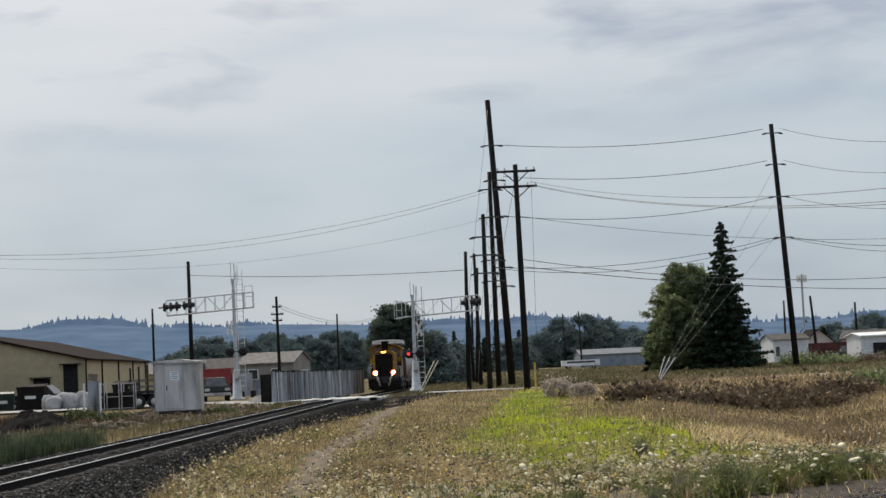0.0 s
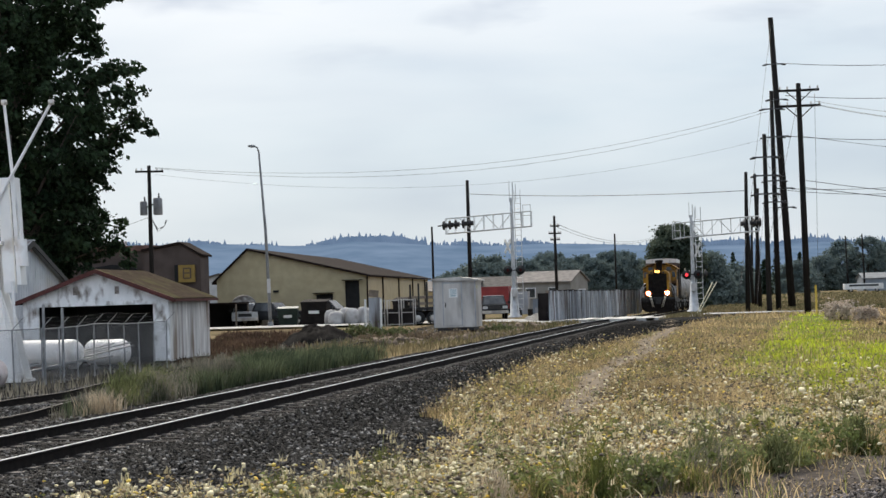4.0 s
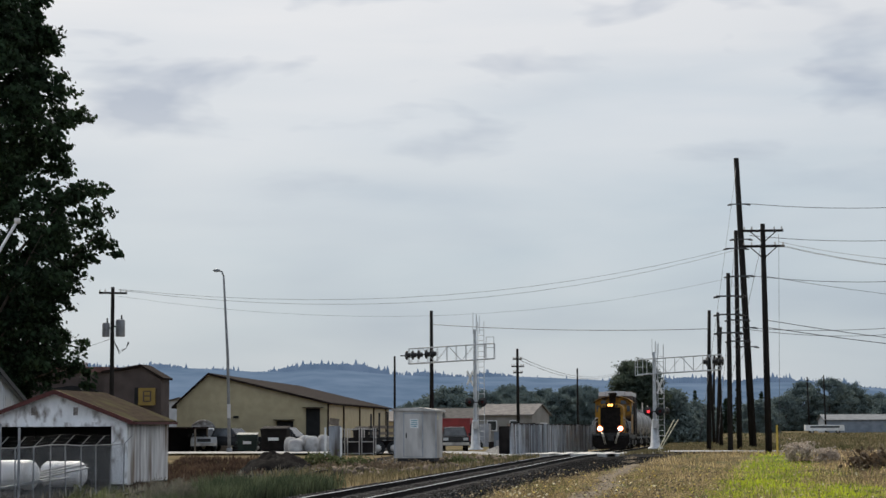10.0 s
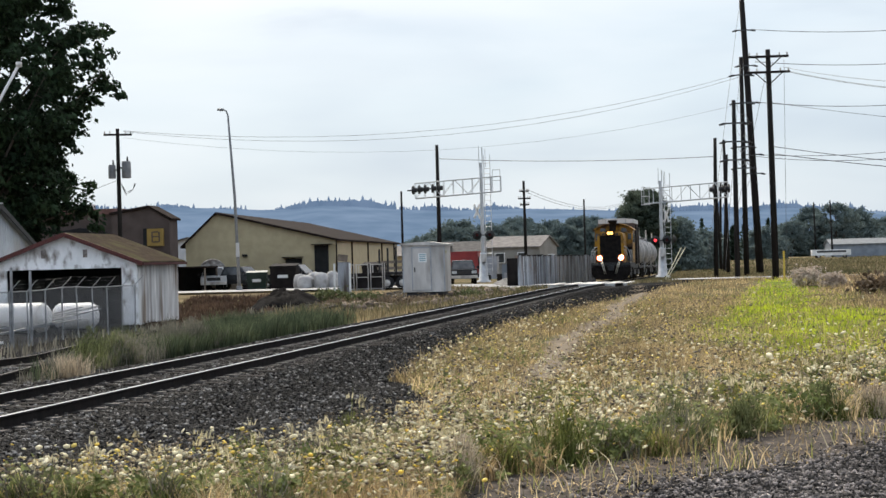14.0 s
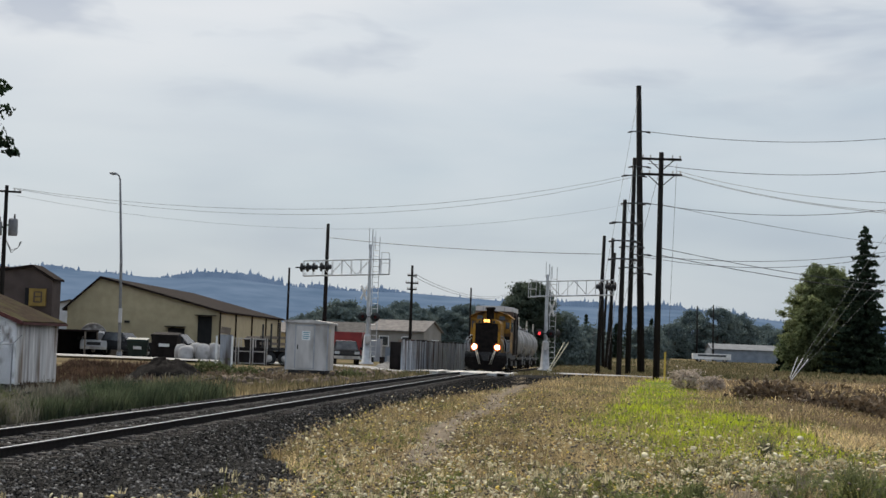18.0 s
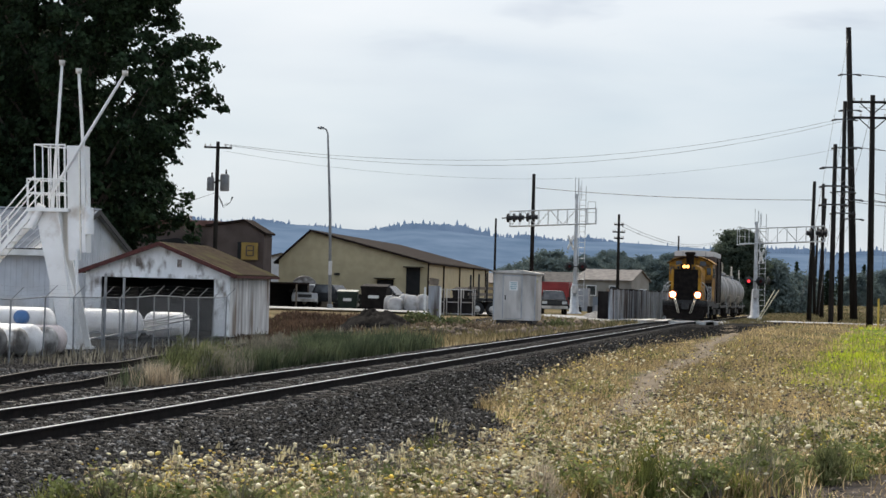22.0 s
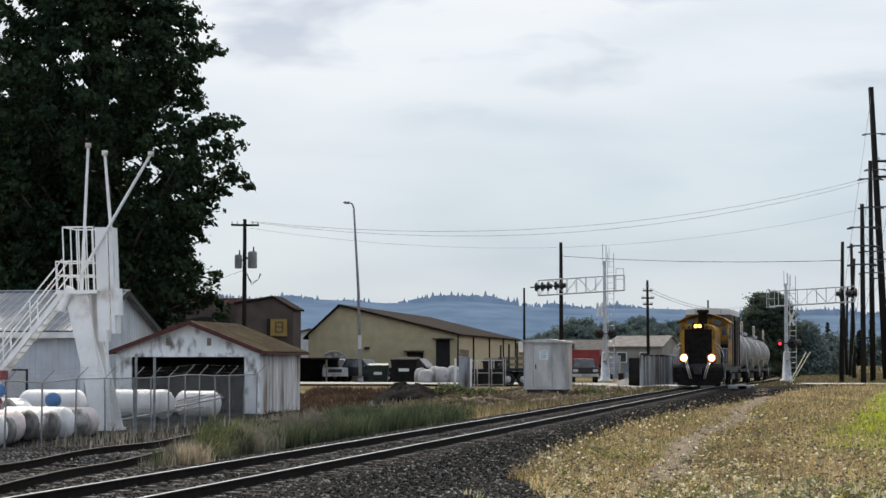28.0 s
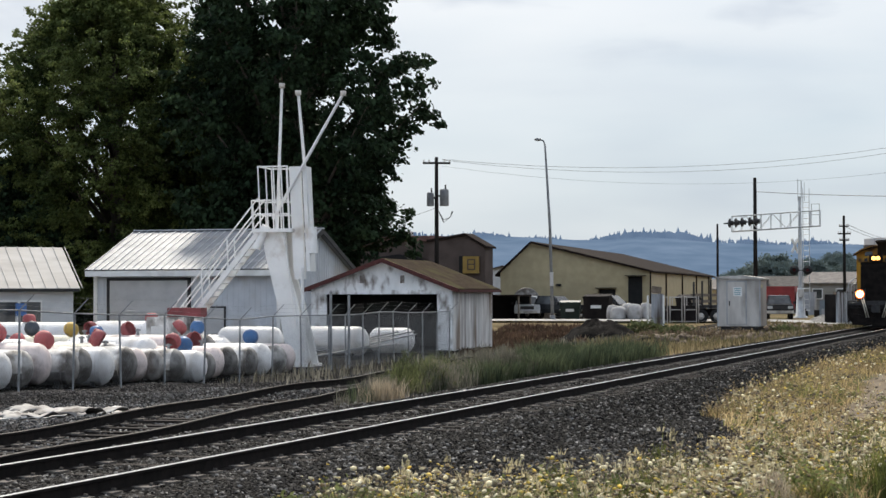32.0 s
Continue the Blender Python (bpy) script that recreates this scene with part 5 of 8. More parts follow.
def build_small_house():
    x0, y0 = -39.86, 65.85
    root = thing("site_office", pose(x0, y0, gz(-38, 70), 0, 0, 42), "small white office hut with a cream metal roof", "hut")
    w, d, e, rz = 6.2, 5.0, 2.7, 4.3
    mm = Matrix(((0, 1, 0, 0), (1, 0, 0, 0), (0, 0, 1, 0), (0, 0, 0, 1)))
    m = Mesh()
    out = [(0, 0), (d, 0), (d, e), (d / 2, rz), (0, e)]
    for a, b in ((0, 0.1), (w - 0.1, w)):
        m.prism(out[::-1], a, b, mm)
    m.box((w / 2, 0.05, e / 2), (w - 0.2, 0.1, e))
    m.box((w / 2, d - 0.05, e / 2), (w - 0.2, 0.1, e))
    part("wall", m, M["grey_siding"], root)
    for pts in ([(-0.3, e - 0.12), (d / 2, rz), (d / 2, rz + 0.08), (-0.3, e - 0.04)], [(d / 2, rz), (d + 0.3, e - 0.12), (d + 0.3, e - 0.04), (d / 2, rz + 0.08)]):
        part("roof", Mesh().prism(pts[::-1], -0.15, w + 0.2, mm), M["cream_roof"], root)
    for k in range(14):
        xx = 0.0 + k * 0.5
        part("roof_rib", Mesh().tube((xx, -0.3, e - 0.03), (xx, d / 2, rz + 0.1), 0.025, seg=5), M["cream_roof"], root)
    part("gutter", Mesh().box((w / 2, -0.34, e - 0.12), (w + 0.3, 0.1, 0.12)), M["black_steel"], root)
    win = part("window", Mesh().box((3.95, -0.02, 1.7), (1.9, 0.08, 0.95)), M["white_paint"], root)
    part("pane", Mesh().box((3.48, -0.07, 1.7), (0.82, 0.03, 0.8)), M["glass_dark"], win)
    part("pane", Mesh().box((4.42, -0.07, 1.7), (0.82, 0.03, 0.8)), M["glass_dark"], win)
    # step ladder before the wall
    lad = thing("step_ladder", pose(x0 + 3.45, y0 + 1.9, gz(-37, 68), 0, 0, 42), "white step ladder with a blue top", "ladder")
    for s in (-0.22, 0.22):
        part("leg", Mesh().tube((s, -0.3, 0), (s * 0.7, 0, 2.0), 0.03, seg=5), M["white_paint"], lad)
        part("leg", Mesh().tube((s, 0.4, 0), (s * 0.7, 0, 2.0), 0.03, seg=5), M["white_paint"], lad)
    for k in range(1, 6):
        part("rung", Mesh().box((0, -0.3 + 0.05 * k, 0.33 * k), (0.42, 0.08, 0.03)), M["white_paint"], lad)
    part("top_step", Mesh().box((0, 0, 1.85), (0.4, 0.2, 0.5)), M["blue_paint"], lad, "blue plastic top")
    # large storage tank with a red band
    big = thing("storage_tank", pose(-32.75, 50.5, gz(-33, 50) + 0.1), "large white cylindrical tank with a red stripe", "storage tank")
    prof = [(0, 0), (0.02, 0.45), (0.08, 0.8), (0.2, 1.1), (0.38, 1.33), (0.6, 1.46), (0.85, 1.52), (8.0, 1.52)]
    part("shell", Mesh().lathe((3.9, 0, 2.5), (-1, 0, 0), prof, 40), M["tower_white"], big)
    band = Mesh()
    for s in (-1, 1):
        vs = [(3.906 - a, s * math.sqrt(r * r - z * z) * 1.006, 2.5 + z) for a, r in prof[1:] for z in (-0.3, -0.1, 0.1, 0.3, 0.42)]
        band.add(vs, [(5 * i + k, 5 * i + k + 1, 5 * i + k + 6, 5 * i + k + 5) for i in range(len(prof) - 2) for k in range(4)], True)
    band.add([(3.907, s * math.sqrt(0.45 ** 2 - z * z) * 1.006, 2.5 + z) for s in (-1, 1) for z in (-0.3, -0.1, 0.1, 0.3, 0.42)], [(k, k + 1, k + 6, k + 5) for k in range(4)])
    part("stripe", band, M["stripe_red"], big, "broad red painted stripe")
    for s in (2.2, -2.8):
        part("saddle", Mesh().box((s, 0, 0.55), (0.4, 2.2, 1.1)), M["concrete"], big)


def build_pipes():
    rng = random.Random(3)
    for k in range(7):
        x, y = -20.7 + rng.uniform(-0.5, 0.7), 60.5 + k * 0.5
        z = gz(x, y) + 0.15 + 0.05 * k
        p = part("steel_pipe", Mesh().tube((x - 1.1, y - 1.0, z + rng.uniform(-0.1, 0.1)), (x + 1.3, y + 1.6, z + 0.55 + rng.uniform(-0.1, 0.1)), 0.03, seg=7), M["galv_post"])
        tagged(p, "galvanised steel pipe leaning on a loose heap", "pipe", "loose steel pipes")


build_fence()
build_tanks()
build_tower()
build_tarp()
build_small_house()
build_pipes()


# ---- street, far side of the crossing ----
M["galv_dark"] = ramp_mat("dull_aluminium", (0.3, 0.31, 0.32), (0.4, 0.41, 0.42), 3, 0.5, 0.4, bump=0.05)
M["car_white"] = ramp_mat("white_car_paint", (0.4, 0.41, 0.42), (0.48, 0.49, 0.5), 1, 0.3, bump=0)
M["car_black"] = ramp_mat("black_car_paint", (0.015, 0.016, 0.018), (0.025, 0.026, 0.028), 1, 0.25, bump=0)
M["car_red"] = ramp_mat("red_truck_paint", (0.2, 0.02, 0.02), (0.28, 0.03, 0.028), 1, 0.4, bump=0)
M["tyre"] = ramp_mat("tyre_rubber", (0.012, 0.012, 0.012), (0.02, 0.02, 0.02), 4, 0.9, bump=0.1)
M["bin_dark"] = ramp_mat("dark_bin_steel", (0.014, 0.012, 0.012), (0.026, 0.022, 0.021), 2, 0.9, bump=0.1, spec=0.1)
M["bin_green"] = ramp_mat("dark_green_bin", (0.01, 0.025, 0.022), (0.02, 0.04, 0.034), 2, 0.5, bump=0.05)
M["bag_white"] = ramp_mat("white_woven_bag", (0.34, 0.33, 0.325), (0.5, 0.49, 0.48), 3, 0.9, bump=0.5, c2=(0.2, 0.19, 0.18), amount2=0.5, scale2=1.5)
M["rust"] = ramp_mat("rusty_steel", (0.1, 0.05, 0.03), (0.2, 0.1, 0.055), 4, 0.9, bump=0.3)
M["pallet"] = ramp_mat("weathered_wood", (0.14, 0.11, 0.085), (0.24, 0.2, 0.16), 4, 0.9, bump=0.3)
M["beige"] = ramp_mat("beige_siding", (0.2, 0.185, 0.165), (0.26, 0.245, 0.22), 1, 0.7, bump=0.05)
M["grey_roof"] = ramp_mat("grey_shingles", (0.075, 0.07, 0.067), (0.12, 0.112, 0.106), 2, 0.9, bump=0.3, spec=0.05)
M["pale_wall"] = ramp_mat("pale_wall", (0.27, 0.28, 0.3), (0.35, 0.36, 0.38), 1, 0.7, bump=0.03, c2=(0.2, 0.19, 0.18), amount2=0.4)
M["house_roof"] = ramp_mat("pale_shingles", (0.15, 0.138, 0.13), (0.23, 0.21, 0.195), 2, 0.9, bump=0.3, spec=0.1)
M["pink_wall"] = ramp_mat("pinkish_wall", (0.4, 0.33, 0.3), (0.48, 0.4, 0.37), 1, 0.7, bump=0.03)
M["shed_blue"] = ramp_mat("blue_grey_sheet", (0.15, 0.175, 0.205), (0.22, 0.245, 0.275), 1, 0.7, bump=0.03)
M["shed_roof"] = ramp_mat("dull_sheet_roof", (0.13, 0.14, 0.15), (0.19, 0.2, 0.21), 1, 0.8, bump=0.03, spec=0.1)
M["mark_yellow"] = ramp_mat("yellow_guard", (0.5, 0.33, 0.05), (0.6, 0.42, 0.08), 3, 0.6, bump=0)
M["teal_ink"] = ramp_mat("teal_ink", (0.1, 0.26, 0.3), (0.14, 0.32, 0.36), 3, 0.6, bump=0)
# leaf colour paled and blued to paint in the haze of distance
M["far_leaf"] = ramp_mat("haze_tinted_leaves", (0.105, 0.14, 0.138), (0.165, 0.205, 0.188), 0.15, 0.8, bump=0, per_island=0.22, trans=0.25, spec=0.1)


def build_road():
    pts = [(-140, 136), (-60, 122), (-30, 117), (-12, 113.5), (0, 111.5), (12, 109.5), (20, 110), (30, 116), (45, 132), (70, 160), (130, 230)]
    P = np.array(pts, float)
    ss = np.linspace(0, len(pts) - 1, 120)
    xs, ys = np.interp(ss, range(len(pts)), P[:, 0]), np.interp(ss, range(len(pts)), P[:, 1])
    V, F = [], []
    for i in range(120):
        j0, j1 = max(0, i - 1), min(119, i + 1)
        t = Vector((xs[j1] - xs[j0], ys[j1] - ys[j0], 0)).normalized()
        n = Vector((-t.y, t.x, 0))
        w = 3.4 if xs[i] < 6 else 2.2
        near = w + 5.5 * float(smooth_step(-7, -11, xs[i]))
        for s in (-1, -0.33, 0.33, 1):
            p = Vector((xs[i], ys[i], 0)) + n * ((w if s > 0 else near) * s)
            near_track = abs(p.x - float(track_x(p.y))) < 4
            z = max(gz(p.x, p.y), gz(xs[i], ys[i])) + 0.12
            if near_track:
                z = float(track_z(p.y)) - 0.012
            V.append((p.x, p.y, z))
    for i in range(119):
        for k in range(3):
            a = i * 4 + k
            F.append((a, a + 1, a + 5, a + 4))
    road = cloud("road", np.array(V), np.array(F), M["asphalt"])
    tagged(road, "pale worn asphalt street over the level crossing", "road", kind="structure")
    # concrete crossing slabs beside the rails
    for k, off in enumerate((-2.2, -1.15, 0.0, 1.15, 2.2)):
        w = 1.28 if off == 0 else 0.55
        s = part("crossing_slab", Mesh().box((float(track_x(111.2)) + off, 111.4, -0.1 + float(track_z(111.4))), (w, 7.4, 0.22), -3.0), M["concrete_pale"])
        tagged(s, "pale concrete level crossing slab between the rails", "crossing slab", "level crossing slabs")


M["concrete_pale"] = ramp_mat("pale_concrete", (0.4, 0.39, 0.37), (0.52, 0.51, 0.48), 2, 0.85, bump=0.2, c2=(0.25, 0.24, 0.22), amount2=0.3, scale2=1.2)


def wheel(m, parent, r=0.36, w=0.22, rim="galv"):
    tyre = part("wheel", Mesh().lathe(m @ Vector((-w / 2, 0, 0)), m.to_3x3() @ Vector((1, 0, 0)), [(0, 0.0), (0, r * 0.55), (0.0, r * 0.93), (0.04, r), (w - 0.04, r), (w, r * 0.93), (w, 0.5 * r), (w, 0)], 16), M["tyre"], parent)
    part("rim", Mesh().lathe(m @ Vector((-w / 2 - 0.01, 0, 0)), m.to_3x3() @ Vector((1, 0, 0)), [(0, 0.0), (0.005, r * 0.5), (w + 0.015, r * 0.5), (w + 0.02, 0)], 12), M[rim], tyre)


def pickup(x, y, bearing, paint, label, name="pickup_truck"):
    """A pickup; its nose points to -y before the bearing."""
    root = thing(name, pose(x, y, gz(x, y), 0, 0, bearing), label, "truck", "parked vehicles")
    P = M[paint]
    part("body", Mesh().prism([(-0.95, 0.45), (0.95, 0.45), (0.97, 0.75), (0.93, 1.08), (-0.93, 1.08), (-0.97, 0.75)], -2.6, 2.7), P, root)
    part("cab", Mesh().add([(-0.9, -1.2, 1.08), (0.9, -1.2, 1.08), (0.92, 1.1, 1.08), (-0.92, 1.1, 1.08), (-0.72, -0.55, 1.72), (0.72, -0.55, 1.72), (0.74, 0.85, 1.74), (-0.74, 0.85, 1.74)],
                           ((0, 1, 5, 4), (1, 2, 6, 5), (2, 3, 7, 6), (3, 0, 4, 7), (4, 5, 6, 7))), P, root)
    part("windscreen", Mesh().add([(-0.78, -1.16, 1.13), (0.78, -1.16, 1.13), (0.66, -0.62, 1.67), (-0.66, -0.62, 1.67)], ((0, 1, 2, 3),)), M["glass_dark"], root)
    for s in (-1, 1):
        part("side_window", Mesh().add([(s * 0.93, -0.75, 1.12), (s * 0.935, 0.9, 1.12), (s * 0.78, 0.75, 1.66), (s * 0.77, -0.45, 1.66)], ((0, 1, 2, 3),)), M["glass_dark"], root)
        lamp_m = part("headlamp", Mesh().box((s * 0.72, -2.62, 0.88), (0.36, 0.06, 0.2)), M["silver"], root)
        part("mirror", Mesh().box((s * 1.08, -0.95, 1.2), (0.2, 0.1, 0.2)), M["black_steel"], root)
    part("grille", Mesh().box((0, -2.62, 0.86), (1.0, 0.05, 0.24)), M["black_steel"], root)
    part("bumper", Mesh().box((0, -2.72, 0.55), (1.9, 0.2, 0.2)), M["galv"], root)
    for s in (-0.82, 0.82):
        for yy in (-1.65, 1.7):
            wheel(pose(s, yy, 0.36), root)
    return root


def dumpster(x, y, w, d, hgt, mat, label, bearing=0):
    root = thing("dumpster", pose(x, y, gz(x, y), 0, 0, bearing), label, "dumpster", "waste bins")
    part("body", Mesh().add([(-w / 2 + 0.1, -d / 2 + 0.15, 0.12), (w / 2 - 0.1, -d / 2 + 0.15, 0.12), (w / 2 - 0.1, d / 2, 0.12), (-w / 2 + 0.1, d / 2, 0.12), (-w / 2, -d / 2, hgt), (w / 2, -d / 2, hgt), (w / 2, d / 2, hgt), (-w / 2, d / 2, hgt)],
                            ((0, 3, 2, 1), (0, 1, 5, 4), (1, 2, 6, 5), (2, 3, 7, 6), (3, 0, 4, 7))), M[mat], root)
    part("rim", Mesh().box((0, -d / 2, hgt), (w + 0.08, 0.08, 0.1)), M[mat], root)
    part("lid", Mesh().box((0, 0.05, hgt + 0.1), (w, d, 0.06), m=pose(0, 0.05, hgt + 0.12, 6, 0, 0)), M[mat], root)
    part("label_plate", Mesh().box((0, -d / 2 - 0.01, hgt * 0.6), (w * 0.4, 0.02, 0.2)), M["white_paint"], root)
    for s in (-1, 1):
        part("side_pocket", Mesh().box((s * (w / 2 + 0.03), 0, hgt * 0.6), (0.1, d * 0.6, 0.15)), M[mat], root)
    return root


def hut(name, x, y, w, d, e, rz, wall, roof, label, bearing=0.0, ridge="y", cat="house", windows=(), doors=()):
    """A gabled house. ridge 'y': the gable faces the camera; 'x': the long side does."""
    root = thing(name, pose(x, y, gz(x, y) - 0.1, 0, 0, bearing), label, cat)
    mm = Matrix(((0, 1, 0, 0), (1, 0, 0, 0), (0, 0, 1, 0), (0, 0, 0, 1)))
    if ridge == "y":
        part("wall", walls_with_gable(Mesh(), w, d, e, w / 2, rz), M[wall], root)
        for s in (1, -1):
            part("roof", gable_roof(w, d, e, w / 2, rz, 0.25, 0.12, s), M[roof], root)
    else:
        m = Mesh()
        out = [(0, 0), (d, 0), (d, e), (d / 2, rz), (0, e)]
        for a, b in ((0, 0.12), (w - 0.12, w)):
            m.prism(out[::-1], a, b, mm)
        m.box((w / 2, 0.06, e / 2), (w - 0.24, 0.12, e))
        m.box((w / 2, d - 0.06, e / 2), (w - 0.24, 0.12, e))
        part("wall", m, M[wall], root)
        sl = 0.3 * (rz - e) / (d / 2)
        for pts in ([(-0.3, e - sl), (d / 2, rz), (d / 2, rz + 0.1), (-0.3, e - sl + 0.1)], [(d / 2, rz), (d + 0.3, e - sl), (d + 0.3, e - sl + 0.1), (d / 2, rz + 0.1)]):
            part("roof", Mesh().prism(pts[::-1], -0.2, w + 0.2, mm), M[roof], root)
    for wx, wz, ww, wh in windows:
        win = part("window", Mesh().box((wx, -0.02, wz), (ww + 0.16, 0.08, wh + 0.16)), M["white_paint"], root)
        part("pane", Mesh().box((wx, -0.07, wz), (ww, 0.03, wh)), M["glass_dark"], win)
    for wx, ww, wh in doors:
        part("door", Mesh().box((wx, -0.03, wh / 2), (ww, 0.08, wh)), M["dark"], root)
    return root


def build_barrier():
    """Stained sheet panels along the track beyond the crossing, with clutter behind."""
    wall = tagged(new("panel_fence"), "rust-stained grey sheet panel fence beside the track", "fence")
    rng = random.Random(21)
    n = 22
    for k in range(n):
        s0, s1 = k / n, (k + 1) / n
        a = Vector((-7.35 + 4.4 * s0, 111 + 50 * s0, 0))
        b = Vector((-7.35 + 4.4 * s1, 111 + 50 * s1, 0))
        c = (a + b) / 2
        d = b - a
        rz = math.degrees(math.atan2(d.y, d.x))
        z = -0.25 + float(track_z(c.y)) * 0.5
        p = part("panel", Mesh().box((0, 0, 0), (d.length * 0.985, 0.08, 1.95), m=pose(c.x + rng.uniform(-0.05, 0.05), c.y, z + 0.95 + rng.uniform(-0.06, 0.06), 0, rng.uniform(-0.6, 0.6), rz)), M["concrete"], wall)
        part("cap", Mesh().box((c.x, c.y, z + 1.93), (d.length * 0.96, 0.16, 0.07), rz), M["bin_dark"], p)
        part("post", Mesh().box((a.x + 0.08, a.y, z + 0.95), (0.1, 0.12, 2.0)), M["galv_dark"], wall)
    # goods stacked behind the panels
    for k in range(60):
        s = rng.uniform(0.06, 1.0)
        x, y = -8.15 + 4.4 * s - rng.uniform(0, 2.4) * s, 111 + 50 * s
        hh = rng.uniform(1.5, 2.25)
        kind = rng.choice(("barrel", "crate", "crate", "pallet"))
        z = gz(x, y) - 0.05
        if kind == "barrel":
            o = part("oil_drum", Mesh().lathe((x, y, z), (0, 0, 1), [(0, 0), (0, 0.29), (hh, 0.29), (hh, 0)], 14), M[rng.choice(("rust", "shed_blue", "bin_dark"))])
            tagged(o, "old steel drum stack behind the panel fence", "drum", "goods behind the panel fence")
        elif kind == "crate":
            o = part("crate", Mesh().box((x, y, z + hh / 2), (rng.uniform(0.4, 0.9), rng.uniform(0.5, 1.0), hh), rng.uniform(-20, 20)), M[rng.choice(("white_paint", "pale_wall", "bin_dark", "bin_dark", "rust", "galv_dark"))])
            tagged(o, "large crate stacked behind the panel fence", "crate", "goods behind the panel fence")
        else:
            pallet_stack(x, y, z, int(hh / 0.15), rng, "stack of weathered wooden pallets behind the fence", "goods behind the panel fence")


def pallet_stack(x, y, z, n, rng, label, group):
    root = thing("pallet_stack", pose(x, y, z, 0, 0, rng.uniform(-8, 8)), label, "pallets", group)
    for q in range(n):
        m = Mesh().box((0, 0, 0.15 * q + 0.135), (1.1, 1.0, 0.03))
        for s in (-0.45, 0, 0.45):
            m.box((0, s, 0.15 * q + 0.06), (1.1, 0.1, 0.121))
        part("pallet", m, M["pallet"], root)


def build_street_things():
    rng = random.Random(14)
    dumpster(-23.7, 123, 1.75, 1.5, 1.55, "bin_dark", "black steel dumpster beside the street")
    dumpster(-26.2, 126, 1.4, 1.2, 1.15, "bin_green", "dark green dumpster with sloped sides", 8)
    dumpster(-17.5, 122, 1.6, 1.4, 1.5, "bin_dark", "dark dumpster before the warehouse")
    pickup(-32.0, 138, 13, "car_white", "white pickup truck parked nose out")
    pickup(-13.3, 138, 8, "car_black", "dark pickup truck behind the signal mast")
    pickup(-29.8, 137, 70, "car_black", "dark pickup truck parked by the warehouse")
    pickup(-24.4, 130, 80, "car_black", "dark pickup truck parked by the warehouse")
    rt = thing("tank_trailer", pose(-33.0, 142.0, gz(-33.0, 142.0), 0, 0, 13), "round grey tank trailer behind the pickup", "trailer")
    part("barrel", Mesh().lathe((0, -1.5, 1.35), (0, 1, 0), [(0, 0), (0.05, 0.8), (0.2, 1.05), (3.5, 1.08), (3.7, 0)], 20), M["tank_end"], rt)
    part("chassis", Mesh().box((0, 0.5, 0.42), (1.2, 4.2, 0.3)), M["black_steel"], rt)
    for s in (-0.6, 0.6):
        wheel(pose(s, 1.2, 0.36), rt)
    cp = thing("carport", pose(-33.0, 135, gz(-33, 135)), "low dark open carport beside the warehouse", "carport")
    part("roof", Mesh().box((0, 0, 1.75), (3.2, 4.0, 0.12)), M["brown_roof"], cp)
    for sx in (-1.5, 1.5):
        for sy in (-1.9, 1.9):
            part("post", Mesh().box((sx, sy, 0.85), (0.1, 0.1, 1.7)), M["pallet"], cp)
    # near-black panel paints the dark inside under the carport roof
    part("back_panel", Mesh().box((0, 1.95, 0.85), (3.0, 0.06, 1.7)), M["dark"], cp)
    # stacked tyres, drums and low dark pallets along the warehouse
    for k in range(26):
        x = -34.5 + 0.72 * k + rng.uniform(-0.2, 0.2)
        y = 140.5 + rng.uniform(-1.5, 1.5)
        kind = k % 3
        hh = rng.uniform(0.6, 1.3)
        if kind == 0:
            st = thing("tyre_stack", pose(x, y, gz(x, y)), "stack of worn black tyres by the warehouse wall", "tyres", "goods by the warehouse")
            for q in range(int(hh / 0.22)):
                part("tyre", Mesh().lathe((rng.uniform(-0.03, 0.03), 0, 0.21 * q), (0, 0, 1), [(0.02, 0.2), (0, 0.28), (0.05, 0.36), (0.16, 0.36), (0.21, 0.28), (0.19, 0.2)], 12), M["tyre"], st)
        elif kind == 1:
            m = Mesh().lathe((x, y, gz(x, y) - 0.02), (0, 0, 1), [(0, 0), (0, 0.29), (0.28, 0.3), (0.3, 0.29), (0.58, 0.3), (0.6, 0.29), (0.88, 0.29), (0.88, 0)], 14)
            tagged(part("oil_drum", m, M[rng.choice(("bin_dark", "shed_blue", "rust"))]), "old steel drum by the warehouse wall", "drum", "goods by the warehouse")
        else:
            pallet_stack(x, y, gz(x, y), int(hh / 0.15), rng, "stack of weathered pallets by the warehouse wall", "goods by the warehouse")
    # woven bags
    for k in range(9):
        x, y = -20.9 + rng.uniform(-1.1, 1.2), 118.5 + rng.uniform(-0.6, 1.4)
        r, hh = rng.uniform(0.38, 0.5), rng.uniform(0.9, 1.25)
        b = part("bulk_bag", Mesh().lathe((x, y, gz(x, y)), (0, 0, 1), [(0, 0), (0, r * 0.9), (hh * 0.3, r * 1.08), (hh * 0.75, r), (hh * 0.95, r * 0.7), (hh, 0)], 10), M["bag_white"])
        tagged(b, "full white woven bulk bag by the street", "bag", "bulk bags")
    # an old slab sign with white posts
    sl = thing("old_sign_slab", pose(-15.4, 96, gz(-15.4, 96)), "weathered grey slab sign between white posts", "sign")
    part("slab", Mesh().box((0, 0, 0.95), (0.6, 0.25, 1.7)), M["concrete"], sl)
    part("cap", Mesh().box((-0.05, 0, 2.0), (0.5, 0.4, 0.35), m=pose(-0.05, 0, 2.0, 0, 8, 10)), M["pallet"], sl, "broken brown wooden cap")
